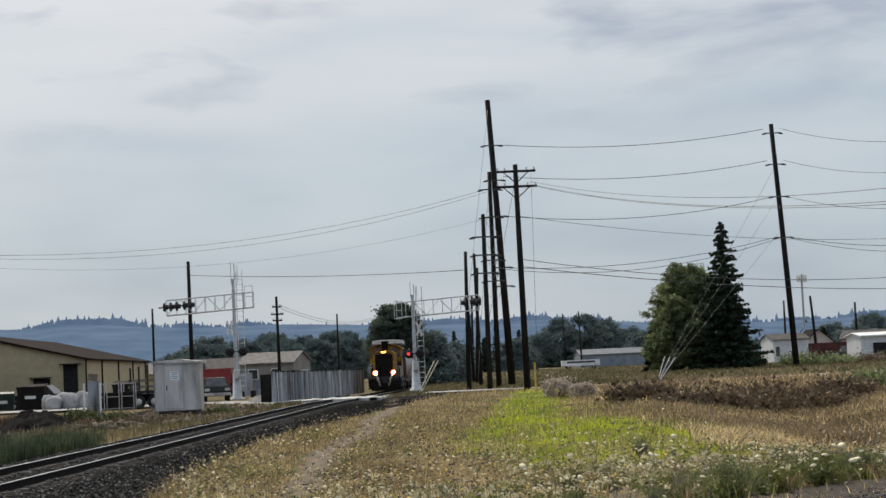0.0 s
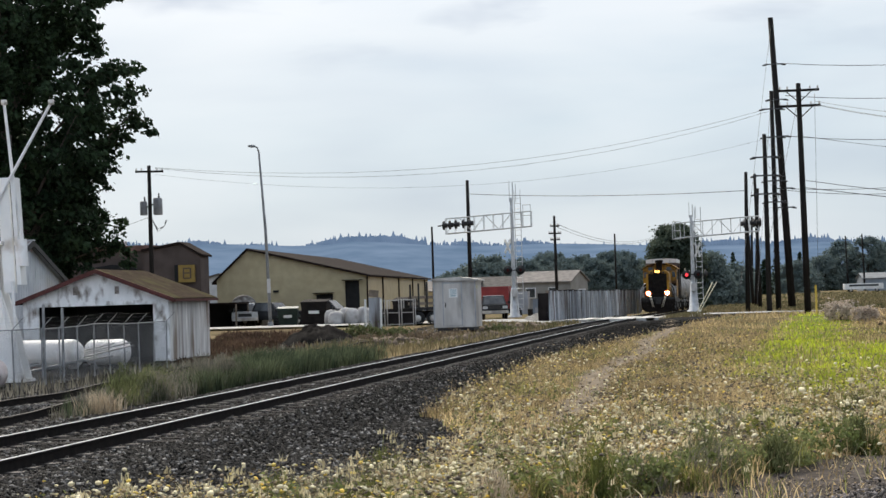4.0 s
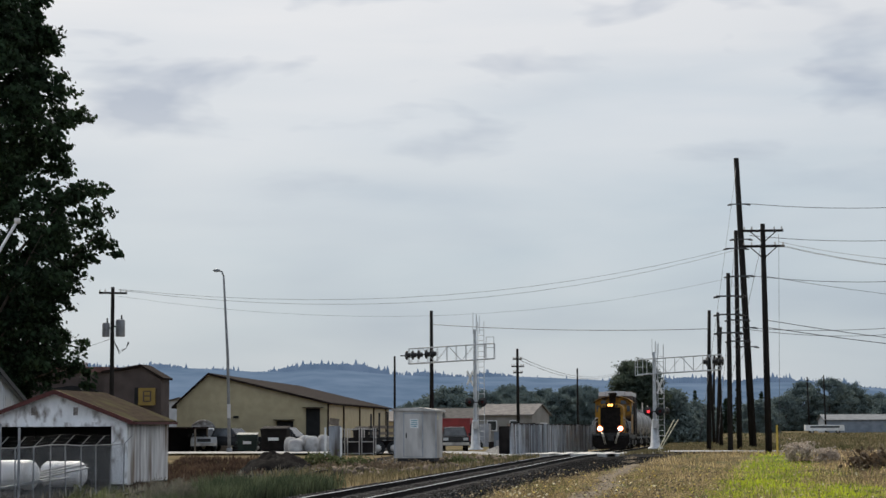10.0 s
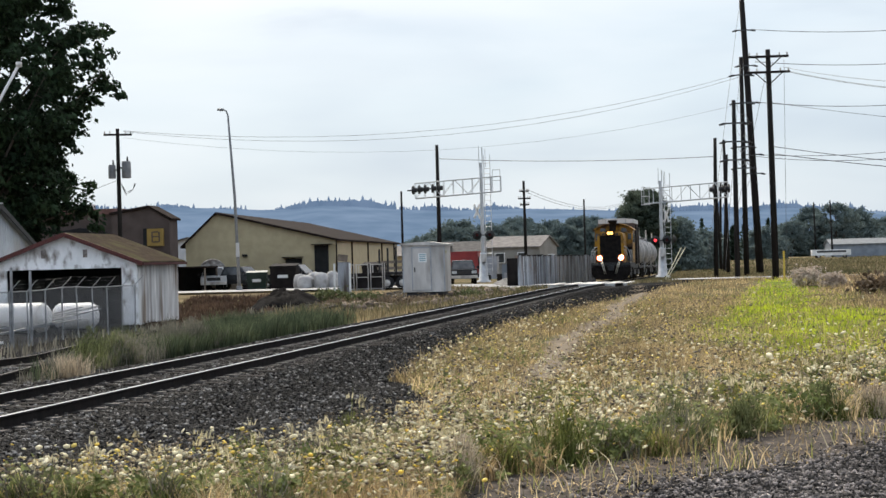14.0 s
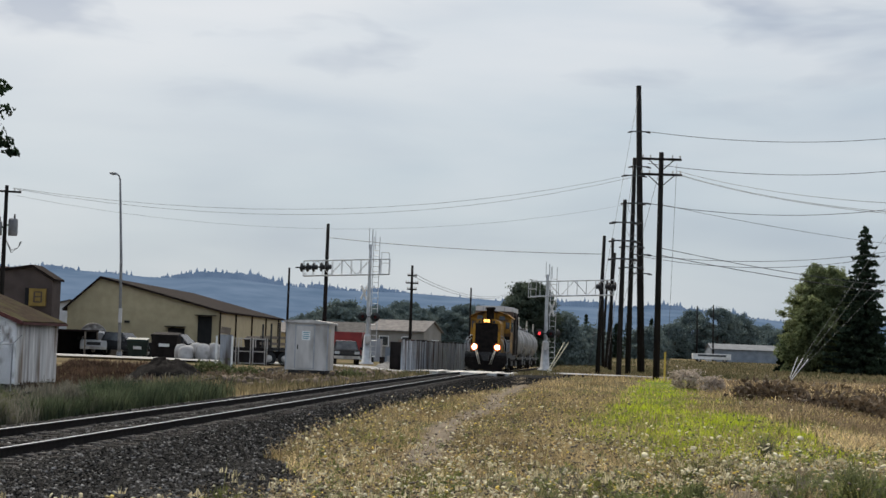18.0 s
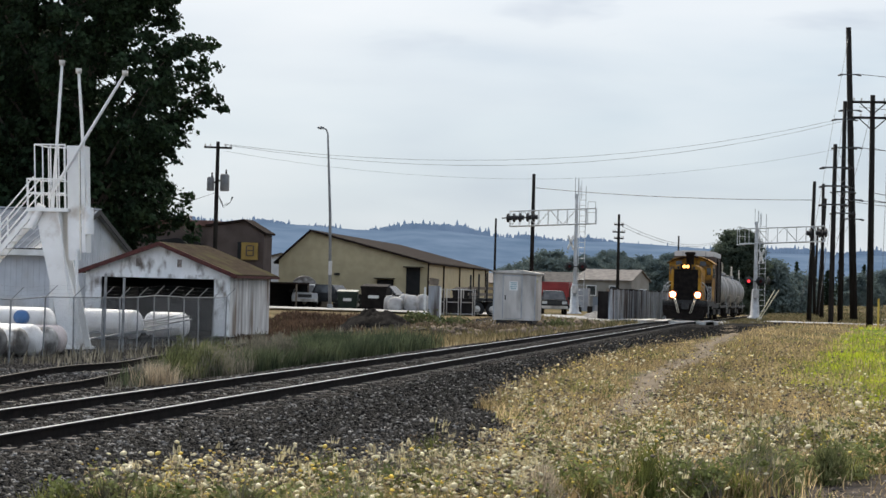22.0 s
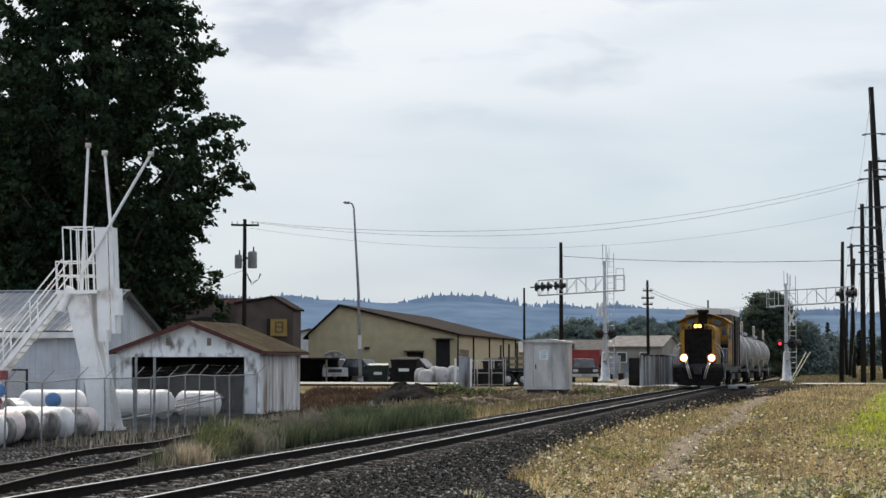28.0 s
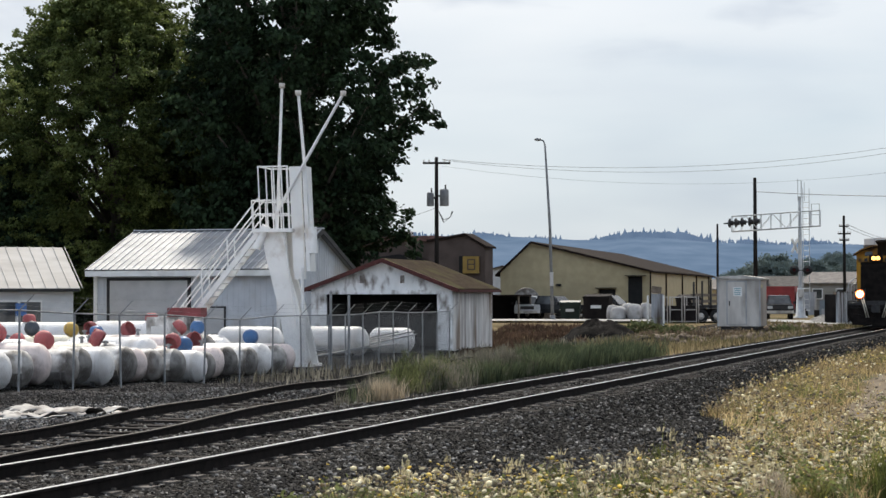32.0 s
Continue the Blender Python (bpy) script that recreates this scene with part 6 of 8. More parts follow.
    for s in (-0.45, 0.36):
        part("post", Mesh().box((s, -0.3, 0.85), (0.09, 0.09, 1.75)), M["white_paint"], sl)
    # wire cages and a stake-bed trailer
    for k in range(3):
        x = -16.4 + k * 0.75
        c = thing("wire_cage", pose(x, 104 + 0.4 * k, gz(x, 104)), "blue-grey steel stillage cage full of parts", "cage", "stillage cages")
        part("load", Mesh().box((0, 0, 0.55), (0.62, 0.8, 0.85)), M["bin_dark"], c)
        for sx in (-0.33, 0.33):
            for sy in (-0.42, 0.42):
                part("post", Mesh().box((sx, sy, 0.75), (0.05, 0.05, 1.5)), M["galv"], c)
        for zz in (0.1, 0.75, 1.45):
            part("bar", Mesh().box((0, -0.42, zz), (0.7, 0.03, 0.05)), M["galv"], c)
    tr = thing("stake_trailer", pose(-13.9, 108, gz(-14, 108)), "black flatbed trailer with upright stakes and lumber", "trailer")
    part("bed", Mesh().box((0, 0, 0.95), (2.6, 1.9, 0.18)), M["black_steel"], tr)
    for k in range(6):
        part("stake", Mesh().box((-1.2 + 0.48 * k, -0.9, 1.65), (0.1, 0.1, 1.4 + 0.12 * (k % 3))), M["black_steel"], tr)
    for zz in (1.25, 1.6):
        part("board", Mesh().box((0, -0.75, zz), (2.7, 0.3, 0.16)), M["pallet"], tr)
    part("underframe", Mesh().box((0, 0.1, 0.62), (2.3, 1.2, 0.4)), M["bin_dark"], tr)
    for s in (-0.8, 0.1):
        wheel(pose(s, -0.8, 0.4, 0, 0, 90), tr, 0.4)
    # red box lorry behind the mast
    lo = thing("box_lorry", pose(-15.2, 150, gz(-14, 150) - 0.05), "dark red box lorry parked behind the yard", "lorry", "parked vehicles")
    part("box_body", Mesh().box((0, 0, 1.65), (4.2, 2.4, 1.8)), M["car_red"], lo)
    part("cab", Mesh().box((2.9, 0, 1.2), (1.4, 2.2, 1.8)), M["pale_wall"], lo)
    part("chassis", Mesh().box((0.6, 0, 0.6), (6.0, 1.0, 0.25)), M["black_steel"], lo)
    for s in (-1.2, 2.7):
        wheel(pose(s, -1.0, 0.45, 0, 0, 90), lo, 0.45)
    # scrap beside the mast
    for k in range(16):
        x, y = rng.uniform(-10.4, -8.0), rng.uniform(127, 140)
        hh = rng.uniform(0.4, 1.5)
        o = part("scrap_crate", Mesh().box((x, y, gz(x, y) + hh / 2), (rng.uniform(0.3, 0.8), rng.uniform(0.3, 0.8), hh), rng.uniform(-40, 40)), M[rng.choice(("bin_dark", "rust", "pallet", "shed_blue", "pale_wall"))])
        tagged(o, "rusty scrap crate beside the crossing yard", "crate", "scrap crates")
    # houses behind
    hut("cottage", -15.9, 190, 5.7, 6, 3.3, 4.3, "beige", "house_roof", "beige cottage with a pale shingle roof", -14, "x", windows=((1.5, 2.2, 0.9, 0.9), (3.9, 2.2, 0.9, 0.9)))
    hut("annex_shed", -30.3, 197, 9.6, 8, 2.7, 3.7, "yellow_wall", "house_roof", "low tan annex with a pale roof behind the warehouse", 0, "x", "shed")
    hut("long_shed", -26, 200, 12, 8, 2.9, 4.0, "pale_wall", "grey_roof", "long low pale shed with grey roof", 0, "x", "shed")
    hut("grey_shed", -41.6, 160, 4.6, 8, 3.9, 4.5, "grey_siding", "grey_roof", "small grey shed between two larger halls", 0, "y", "shed")
    hut("long_grey_shed", 32.2, 330, 11.5, 12, 2.3, 3.2, "shed_blue", "shed_roof", "long blue-grey sheet metal farm shed", 0, "x", "shed")
    hut("white_cabin", 46.2, 230, 4.4, 8, 2.9, 3.6, "grey_siding", "grey_roof", "small pale cabin with white corner trim", 0, "x", windows=((0.5, 1.5, 0.5, 1.2), (2.4, 1.1, 0.6, 0.7)))
    hut("brown_roof_house", 53.2, 245, 4.0, 7, 2.4, 4.1, "pink_wall", "brown_roof", "small house with steep brown roof", 0, "y")
    hut("pink_house", 50.8, 214, 4.6, 8, 2.6, 3.5, "pink_wall", "grey_roof", "low pinkish house with grey roof", -18, "x", windows=((2.6, 1.3, 0.9, 0.8),))
    hut("white_garage", 46.6, 188, 6.0, 6, 2.7, 3.0, "grey_siding", "white_paint", "white framed open garage with a car", 0, "x", "garage", doors=((2.4, 2.4, 2.0),))
    fence = part("board_fence", Mesh().box((47.5, 205, 1.1), (5.0, 0.1, 1.9)), M["car_red_dark"])
    tagged(fence, "dark red board fence between the houses", "fence")
    van = pickup(47.6, 196, 30, "car_black", "dark van parked between the houses")
    tl = thing("white_trailer", pose(29.2, 300, gz(29, 300)), "long white caravan trailer in the field", "trailer")
    part("body", Mesh().box((0, 0, 0.95), (6.0, 2.2, 0.9)), M["white_paint"], tl)
    part("window_strip", Mesh().box((0, -1.12, 1.1), (4.5, 0.04, 0.3)), M["glass_dark"], tl)
    for s in (-2, 2):
        wheel(pose(s, -0.9, 0.36, 0, 0, 90), tl)
    cell = thing("cell_tower", pose(109, 500, 0.3), "tall grey mobile phone mast with antennas", "mast")
    part("pole", Mesh().tube((0, 0, -0.5), (0, 0, 21), 0.35, 0.25, 10), M["galv_dark"], cell)
    part("ring", Mesh().tube((0, 0, 19.6), (0, 0, 20), 1.0, seg=12), M["galv"], cell)
    for k in range(9):
        a = 2 * math.pi * k / 9
        part("antenna", Mesh().box((1.2 * math.cos(a), 1.2 * math.sin(a), 19.8), (0.3, 0.25, 1.8), math.degrees(a)), M["white_paint"], cell)


M["car_red_dark"] = ramp_mat("dark_red_boards", (0.06, 0.02, 0.018), (0.1, 0.03, 0.026), 2, 0.9, bump=0.2)


def lump(x, y, rx, ry, hgt, mat, name, label, cat, seed=1):
    n = 44
    V, F = [], []
    rng = random.Random(seed)
    for j in range(15):
        f = j / 14
        for i in range(n):
            a = 2 * math.pi * i / n
            k = (1 - f) * (1 + 0.3 * noise.noise((math.cos(a) * 2 + seed, math.sin(a) * 2, f * 3)))
            px, py = x + rx * k * math.cos(a), y + ry * k * math.sin(a)
            V.append((px, py, gz(x, y) - 0.1 + hgt * (1 - (1 - f) ** 1.7) * (0.85 + 0.3 * noise.noise((px * 1.5, py * 1.5, seed)) + 0.22 * noise.noise((px * 5, py * 5, seed + 3)))))
    for j in range(14):
        F += [(j * n + i, j * n + (i + 1) % n, (j + 1) * n + (i + 1) % n, (j + 1) * n + i) for i in range(n)]
    ob = new(name, finish(name, V, F, mat, [True] * len(F)))
    return tagged(ob, label, cat)


def bush(x, y, w, hgt, mat, label, seed, leaf=0.09, n=70):
    rng = np.random.default_rng(seed)
    c = rng.normal(0, 1, (n, 3))
    c /= np.linalg.norm(c, axis=1)[:, None]
    c = c * rng.uniform(0.3, 1, n)[:, None] ** 0.5 * np.array([w / 2, w / 2, hgt / 2]) + np.array([0, 0, hgt / 2])
    root = thing("bush", pose(x, y, gz(x, y) - 0.05), label, "bush", "bushes")
    st = Mesh()
    for k in range(6):
        st.tube((0, 0, 0), tuple(c[k]), 0.02, 0.008, 4)
    part("stems", st, M["bark"], root)
    V, F = leaf_quads(c, leaf, np.full(n, 0.16 * w), 26, rng=rng)
    V[:, 2] = np.abs(V[:, 2])
    ob = cloud("foliage", V, F, mat)
    ob.parent = root
    return root


def build_mounds():
    lump(-16.5, 86, 2.2, 3.0, 1.25, M["dirt"], "mound", "dark heap of loose soil by the siding", "soil heap", 2)
    lump(-8.4, 117, 1.6, 4.0, 0.65, M["ballast_heap"], "gravel_mound", "grey gravel heap beside the signal mast", "gravel heap", 5)
    for k, (x, y, w, hh, mat, lab) in enumerate(((-14.6, 90, 1.5, 0.65, "bush_olive", "light green bush on the street verge"), (-13.4, 91, 1.4, 0.55, "bush_olive", "light green bush on the street verge"), (-15.6, 91, 1.3, 0.6, "bush_olive", "green bush on the street verge"),
                                                 (-12.6, 84, 1.3, 0.55, "bush_dry", "withered brown shrub on the verge"), (-11.2, 82, 1.6, 0.55, "bush_dry", "withered brown shrub on the verge"), (-13.8, 83, 1.5, 0.6, "bush_dry", "withered brown shrub on the verge"), (-9.8, 84, 1.5, 0.45, "bush_dry", "withered brown shrub on the verge"),
                                                 (-8.2, 88, 1.3, 0.4, "bush_olive", "low green shrub beside the track"), (-9.8, 79, 1.2, 0.4, "bush_dry", "withered brown shrub on the verge"),
                                                 (7.4, 88, 1.5, 0.9, "bush_pale", "pale withered thistle bush"), (8.4, 86, 1.2, 0.7, "bush_pale", "pale withered thistle bush"),
                                                 (13, 72, 4.2, 0.8, "bush_brown", "dark brown bramble in the ditch"), (16, 76, 4.5, 0.9, "bush_brown", "dark brown bramble in the ditch"), (11, 68, 3.2, 0.6, "bush_brown", "dark brown bramble in the ditch"), (19, 80, 3.2, 0.8, "bush_brown", "dark brown bramble in the ditch"), (9.5, 74, 2.6, 0.8, "bush_brown", "dark brown bramble in the ditch"), (21.5, 84, 3.0, 0.6, "leaf_mid", "green bramble in the ditch"),
                                                 (36, 168, 3.6, 1.0, "leaf_mid", "green bramble below the pole"), (40, 172, 4.0, 0.7, "leaf_mid", "green bramble beside the houses"), (31, 166, 3.2, 1.3, "leaf_dark", "dark bush under the spruce"), (45, 178, 4.0, 0.6, "bush_dry", "dry bush beside the houses"))):
        bush(x, y, w, hh, M[mat], lab, 70 + k, 0.07 if w < 2 else 0.12, 60 if w < 2 else 110)


M["bush_dry"] = ramp_mat("dry_shrub", (0.12, 0.09, 0.06), (0.22, 0.17, 0.115), 1, 0.8, bump=0, per_island=0.4, trans=0.3)
M["bush_pale"] = ramp_mat("pale_thistle", (0.34, 0.28, 0.23), (0.5, 0.43, 0.36), 1, 0.8, bump=0, per_island=0.3, trans=0.4)
M["bush_brown"] = ramp_mat("brown_bramble", (0.075, 0.052, 0.034), (0.17, 0.12, 0.07), 0.7, 0.8, bump=0, per_island=0.5, trans=0.25)
M["ballast_heap"] = ramp_mat("ground_heap_gravel", (0.1, 0.1, 0.1), (0.22, 0.215, 0.21), 9, 0.9, bump=1.0)


# ---- wires and pole fittings ----
def build_wires():
    lab = "thin dark overhead power line"
    for zt, zr, sag in ((18.95, 20.5, 0.7), (16.4, 17.75, 0.75), (13.2, 14.6, 0.9)):
        xt = 9.1 - 0.92 * zt / 22.9
        xr = 34.05 - 1.05 * zr / 20.7
        wire(lab, (xt + 0.7, 150, zt), (xr - 0.7, 160, zr), sag, 0.024)
        wire(lab, (xr + 0.7, 160, zr), (58, 168, zr + 1.6), 1.9, 0.018)
    wire(lab, (8.6, 150, 9.1), (33.1, 160, 11.2), 0.9, 0.021)
    wire(lab, (8.6, 150, 9.0), (33.1, 160, 11.05), 1.3, 0.021)
    wire(lab, (34.2, 160, 11.1), (58, 168, 11.6), 1.2, 0.024)
    wire(lab, (34.2, 160, 11.0), (58, 168, 11.2), 1.5, 0.021)
    # from the short pole out to the near right
    for z0, x1, z1 in ((11.5, 18.5, 6.9), (11.35, 18.5, 6.4), (11.3, 19.0, 6.3)):
        wire(lab, (7.9, 104, z0), (x1, 62, z1), 0.7, 0.011)
    wire(lab, (7.2, 104, 7.2), (40, 128, 6.4), 0.9, 0.018)
    wire(lab, (7.2, 104, 6.8), (40, 126, 5.2), 0.6, 0.02)
    wire(lab, (7.2, 104, 9.6), (40, 128, 8.9), 0.8, 0.012)
    # across the track to the transformer pole
    for k, (za, zb, sag) in enumerate(((10.35, 14.1, 1.9), (10.3, 13.9, 2.15), (9.9, 12.0, 2.0))):
        wire(lab, (-33.0, 118, za), (7.2, 135, zb), sag, 0.011 if k < 2 else 0.007)
    wire(lab, (-16.2, 150, 9.6), (4.9, 128, 7.95), 0.25, 0.024)
    wire(lab, (-11.0, 180, 8.0), (-3.0, 290, 9.4), 1.2, 0.02)
    wire(lab, (-11.0, 180, 7.7), (-3.0, 290, 9.2), 1.2, 0.02)
    wire(lab, (-33.4, 118, 7.2), (-47, 126, 5.6), 0.5, 0.015)
    # along the pole line
    for z in (9.0, 8.0, 7.1, 10.5):
        wire(lab, (5.75, 114, z * 0.98), (7.4, 135, z + 0.9), 0.35, 0.012)
        wire(lab, (7.4, 135, z + 0.9), (8.9, 150, z + 1.1), 0.3, 0.012)
        wire(lab, (8.9, 150, z + 1.1), (10.0, 200, z + 0.6), 0.8, 0.014)
    # guy wires
    wire(lab, (8.2, 150, 22.0), (4.0, 122, 0.4), 0.05, 0.012)
    wire(lab, (7.2, 135, 14.8), (5.0, 118, 0.3), 0.05, 0.012)
    wire(lab, (7.9, 104, 11.9), (7.35, 99, 0.3), 0.05, 0.01)
    wire(lab, (6.9, 104, 11.2), (5.6, 112, 4.2), 0.05, 0.01)
    for dx in (0.0, 0.35, 0.7):
        wire(lab, (16.6 + dx * 0.2, 120, 0.1), (33.0, 160, 17 - 8 * dx), 0.05, 0.012)
        g = part("guy_guard", Mesh().tube((16.6 + dx * 0.2, 120, 0.0), (17.3 + dx, 121.5, 1.45 - 0.1 * dx), 0.03, seg=6), M["grey_door"])
        tagged(g, "white guy wire guard leaning from the ground", "guy guard", "guy wire guards")
    for dx in (0, 0.25):
        g = part("guy_guard", Mesh().tube((1.15 + dx * 0.4, 117.8, -0.35), (2.35 + dx, 119, 1.85), 0.035, seg=6), M["mark_pale"])
        tagged(g, "pale yellow guy wire guard beside the crossing", "guy guard", "guy wire guards")
    y = part("marker_post", Mesh().box((7.3, 100, 0.65), (0.1, 0.06, 1.7)), M["mark_yellow"])
    tagged(y, "yellow plastic guy marker post in the grass", "marker post")


M["mark_pale"] = ramp_mat("pale_guard", (0.5, 0.45, 0.3), (0.6, 0.55, 0.38), 3, 0.6, bump=0)


def extra_poles():
    for x, y, z0, tx, top, r in ((7.5, 170, -0.3, 7.39, 11.5, 0.18), (8.4, 200, -0.3, 8.98, 11.7, 0.18), (8.6, 212, -0.3, 8.2, 9.5, 0.18), (9.6, 240, -0.3, 9.9, 10.2, 0.18), (-21.8, 170, -0.3, -21.8, 7.8, 0.13),
                                 (62.3, 300, 0.5, 62.3, 9.3, 0.2), (52.0, 232, 0.5, 51.5, 8.0, 0.2), (64.0, 260, 0.5, 63.9, 7.6, 0.2), (29.6, 330, 0.2, 29.4, 9.5, 0.16), (32.4, 330, 0.2, 32.2, 9.8, 0.16), (-8.0, 260, -0.4, -8.0, 9.2, 0.16)):
        pole_at(x, y, z0, tx, top, r, "weathered dark wooden utility pole")
    # side brackets up the tall pole and its neighbours
    for x, y, top, tx, zs in ((9.1, 150, 22.6, 8.18, (18.9, 16.1, 13.2, 9.1, 7.6)), (34.05, 160, 20.9, 33.0, (20.1, 17.4, 14.6, 11.1)), (7.23, 135, 15.3, 7.24, (14.0, 12.0, 8.9, 7.4)), (5.56, 114, 10.6, 5.61, (9.2, 8.1, 7.0))):
        for z in zs:
            cx = x + (tx - x) * z / top
            b = thing("insulator_bracket", pose(cx, y, z), "pole bracket with strain insulators", "insulator", "pole insulators")
            part("bar", Mesh().box((0, -0.2, 0), (1.5, 0.07, 0.09)), M["wire"], b)
            for s in (-1, 1):
                part("insulator", Mesh().lathe((s * 0.5, -0.2, -0.02), (s, 0, -0.15), [(0, 0.02), (0.05, 0.07), (0.12, 0.05), (0.2, 0.08), (0.28, 0.05), (0.36, 0.07), (0.42, 0.02)], 8), M["black_steel"], b)
    # transformer cans on the street pole
    for s, xx in ((1, 0.52), (0, -0.42)):
        c = thing("transformer", pose(-33.4 + xx, 118, 7.3), "grey pole-mounted transformer can", "transformer", "pole transformers")
        r, hh = (0.3, 1.1) if s else (0.24, 0.9)
        part("can", Mesh().lathe((0, 0, 0), (0, 0, 1), [(0, 0), (0, r * 0.9), (0.05, r), (hh - 0.1, r), (hh, r * 0.8), (hh, 0)], 16), M["lamp_grey"], c)
        part("bushing", Mesh().lathe((0.08, 0, hh), (0, 0, 1), [(0, 0.04), (0.08, 0.07), (0.16, 0.04), (0.24, 0.06), (0.3, 0.02)], 8), M["bin_dark"], c)
        part("hanger", Mesh().box((-0.3 * (1 if s else -1), 0, hh * 0.6), (0.4, 0.08, 0.12)), M["black_steel"], c)
    b = thing("line_drop", pose(-33.4, 118, 6.2), "looped service wires on the street pole", "wire")
    for k in range(3):
        part("loop", Mesh().path([(0.1, -0.1, 0.9), (0.5, -0.1, 0.2 - 0.1 * k), (0.95, -0.1, 0.35), (1.05 + 0.05 * k, -0.1, 0.75)], 0.018, 4), M["wire"], b)


def signal_parts():
    """Flashers, crossbucks, end frames and cabinet details."""
    def flashers(root, x, y, z, lit, along=1.0, n=2):
        part("crossbar", Mesh().tube((x - 0.75 * along, y, z), (x + 0.75 * along, y, z), 0.04, seg=6), M["black_steel"], root)
        for k, s in enumerate((-0.42, 0.42)):
            px = x + s * along
            disc = part("lamp_disc", Mesh().lathe((px, y - 0.06, z), (0, -1, 0), [(0, 0), (0, 0.3), (0.03, 0.3), (0.03, 0.13), (0.2, 0.15), (0.2, 0.13), (0.05, 0.11), (0.05, 0)], 18), M["black_steel"], root)
            part("lens", Mesh().lathe((px, y - 0.1, z), (0, -1, 0), [(0, 0), (0, 0.11), (0.03, 0.08), (0.04, 0)], 14), M["red_lamp"] if lit and k == 0 else M["red_off"], disc, "glowing red lens" if lit and k == 0 else "unlit dark red lens")
    for root in [o for o in scene.objects if o.name.startswith("crossing_signal") and o.parent is None]:
        left = root.location.x < 0
        if left:
            flashers(root, 0.1, -0.5, 3.1, False, 1.0)
            for px in (-4.5, -4.1, -3.7, -3.2, -2.8):
                d = part("side_lamp", Mesh().lathe((px, -0.45, 6.45 + CAMBER * px), (1, -0.25, 0), [(0, 0), (0, 0.3), (0.04, 0.3), (0.05, 0.14), (0.26, 0.16), (0.26, 0)], 16), M["black_steel"], root)
            part("lamp_bar", Mesh().tube((-4.9, -0.45, 6.45 - CAMBER * 4.9), (-3.0, -0.45, 6.45 - CAMBER * 3.0), 0.05, seg=6), M["black_steel"], root)
            bz = 4.7
        else:
            flashers(root, -0.05, -0.5, 2.45, True, 0.9)
            for px in (3.5, 4.1, 4.5):
                part("side_lamp", Mesh().lathe((px, -0.45, 5.5 + CAMBER * px), (-1, -0.25, 0), [(0, 0), (0, 0.3), (0.04, 0.3), (0.05, 0.14), (0.26, 0.16), (0.26, 0)], 16), M["black_steel"], root)
            part("side_lamp", Mesh().lathe((0.75, -0.3, 2.5), (1, 0.1, 0), [(0, 0), (0, 0.26), (0.05, 0.26), (0.2, 0.12), (0.2, 0)], 14), M["black_steel"], root)
            bz = 4.1
        # crossbuck seen almost edge on
        for a in (-52, 52):
            part("crossbuck_blade", Mesh().box((0, 0, 0), (1.15, 0.03, 0.2), m=pose(-0.35 if left else 0.35, 0.2, bz, 0, 0, 62 if left else -62) @ pose(0, 0, 0, 0, a, 0)), M["white_paint"], root)
        fr = Mesh()
        s = 1 if left else -1
        for xx in (0.75 * s, 1.25 * s):
            fr.tube((xx, 0.0, 5.95 if left else 4.8), (xx, 0.0, 7.4 if left else 6.0), 0.022, seg=5)
        for zz in ((5.98, 6.7, 7.4) if left else (4.84, 5.4, 6.0)):
            fr.tube((0.75 * s, 0, zz), (1.25 * s, 0, zz), 0.022, seg=5)
        part("end_frame", fr, M["silver"], root)
        for fx, fz in ((-0.12, 0.35), (0.3, 0.1)):
            part("finial", Mesh().tube((fx, 0, 7.6 if left else 6.2), (fx, 0, (8.7 if left else 6.9) + fz), 0.022, seg=6), M["silver"], root)
        part("finial", Mesh().tube((0.1, 0, 7.8 if left else 6.3), (0.1, 0, 8.9 if left else 7.1), 0.035, seg=6), M["silver"], root)
        part("signal_case", Mesh().box((0.05, -0.32, 1.6), (0.35, 0.3, 0.5)), M["galv"], root)
        lo, hi, L = (5.9, 6.9, -4.4) if left else (4.95, 5.95, 4.45)
        for k in range(5):
            x0, x1 = L * k / 5, L * (k + 1) / 5
            za, zb = (lo, hi) if k % 2 else (hi, lo)
            for yy in (-0.3, 0.3):
                part("diagonal_brace", Mesh().tube((x0, yy, za + CAMBER * x0), (x1, yy, zb + CAMBER * x1), 0.015, seg=5), M["silver"], root)
    # signal cabinet: door, vents, sign, plinth
    part("door", Mesh().box((-0.1, -1.12, 1.12), (0.82, 0.05, 1.95)), M["galv"], box)
    part("door_frame", Mesh().box((-0.1, -1.105, 1.14), (0.94, 0.03, 2.05)), M["galv_dark"], box)
    part("handle", Mesh().box((-0.42, -1.17, 1.1), (0.05, 0.05, 0.22)), M["black_steel"], box)
    pl = part("notice", Mesh().box((-0.05, -1.15, 1.65), (0.4, 0.01, 0.42)), M["white_paint"], box, "pale notice with teal printing")
    for k in range(4):
        part("print_bar", Mesh().box((-0.05, -1.158, 1.79 - 0.09 * k), (0.3 - 0.04 * (k % 2), 0.006, 0.035)), M["teal_ink"], pl)
    part("plinth", Mesh().box((0, 0, 0.0), (1.7, 2.0, 0.2)), M["black_steel"], box)
    for s in (-0.97, 0.97):
        part("corner_trim", Mesh().box((s, -1.1, 1.15), (0.06, 0.06, 2.2)), M["galv_dark"], box)
    part("side_lamp", Mesh().box((1.02, -0.9, 1.9), (0.1, 0.1, 0.16)), M["mark_pale"], box)




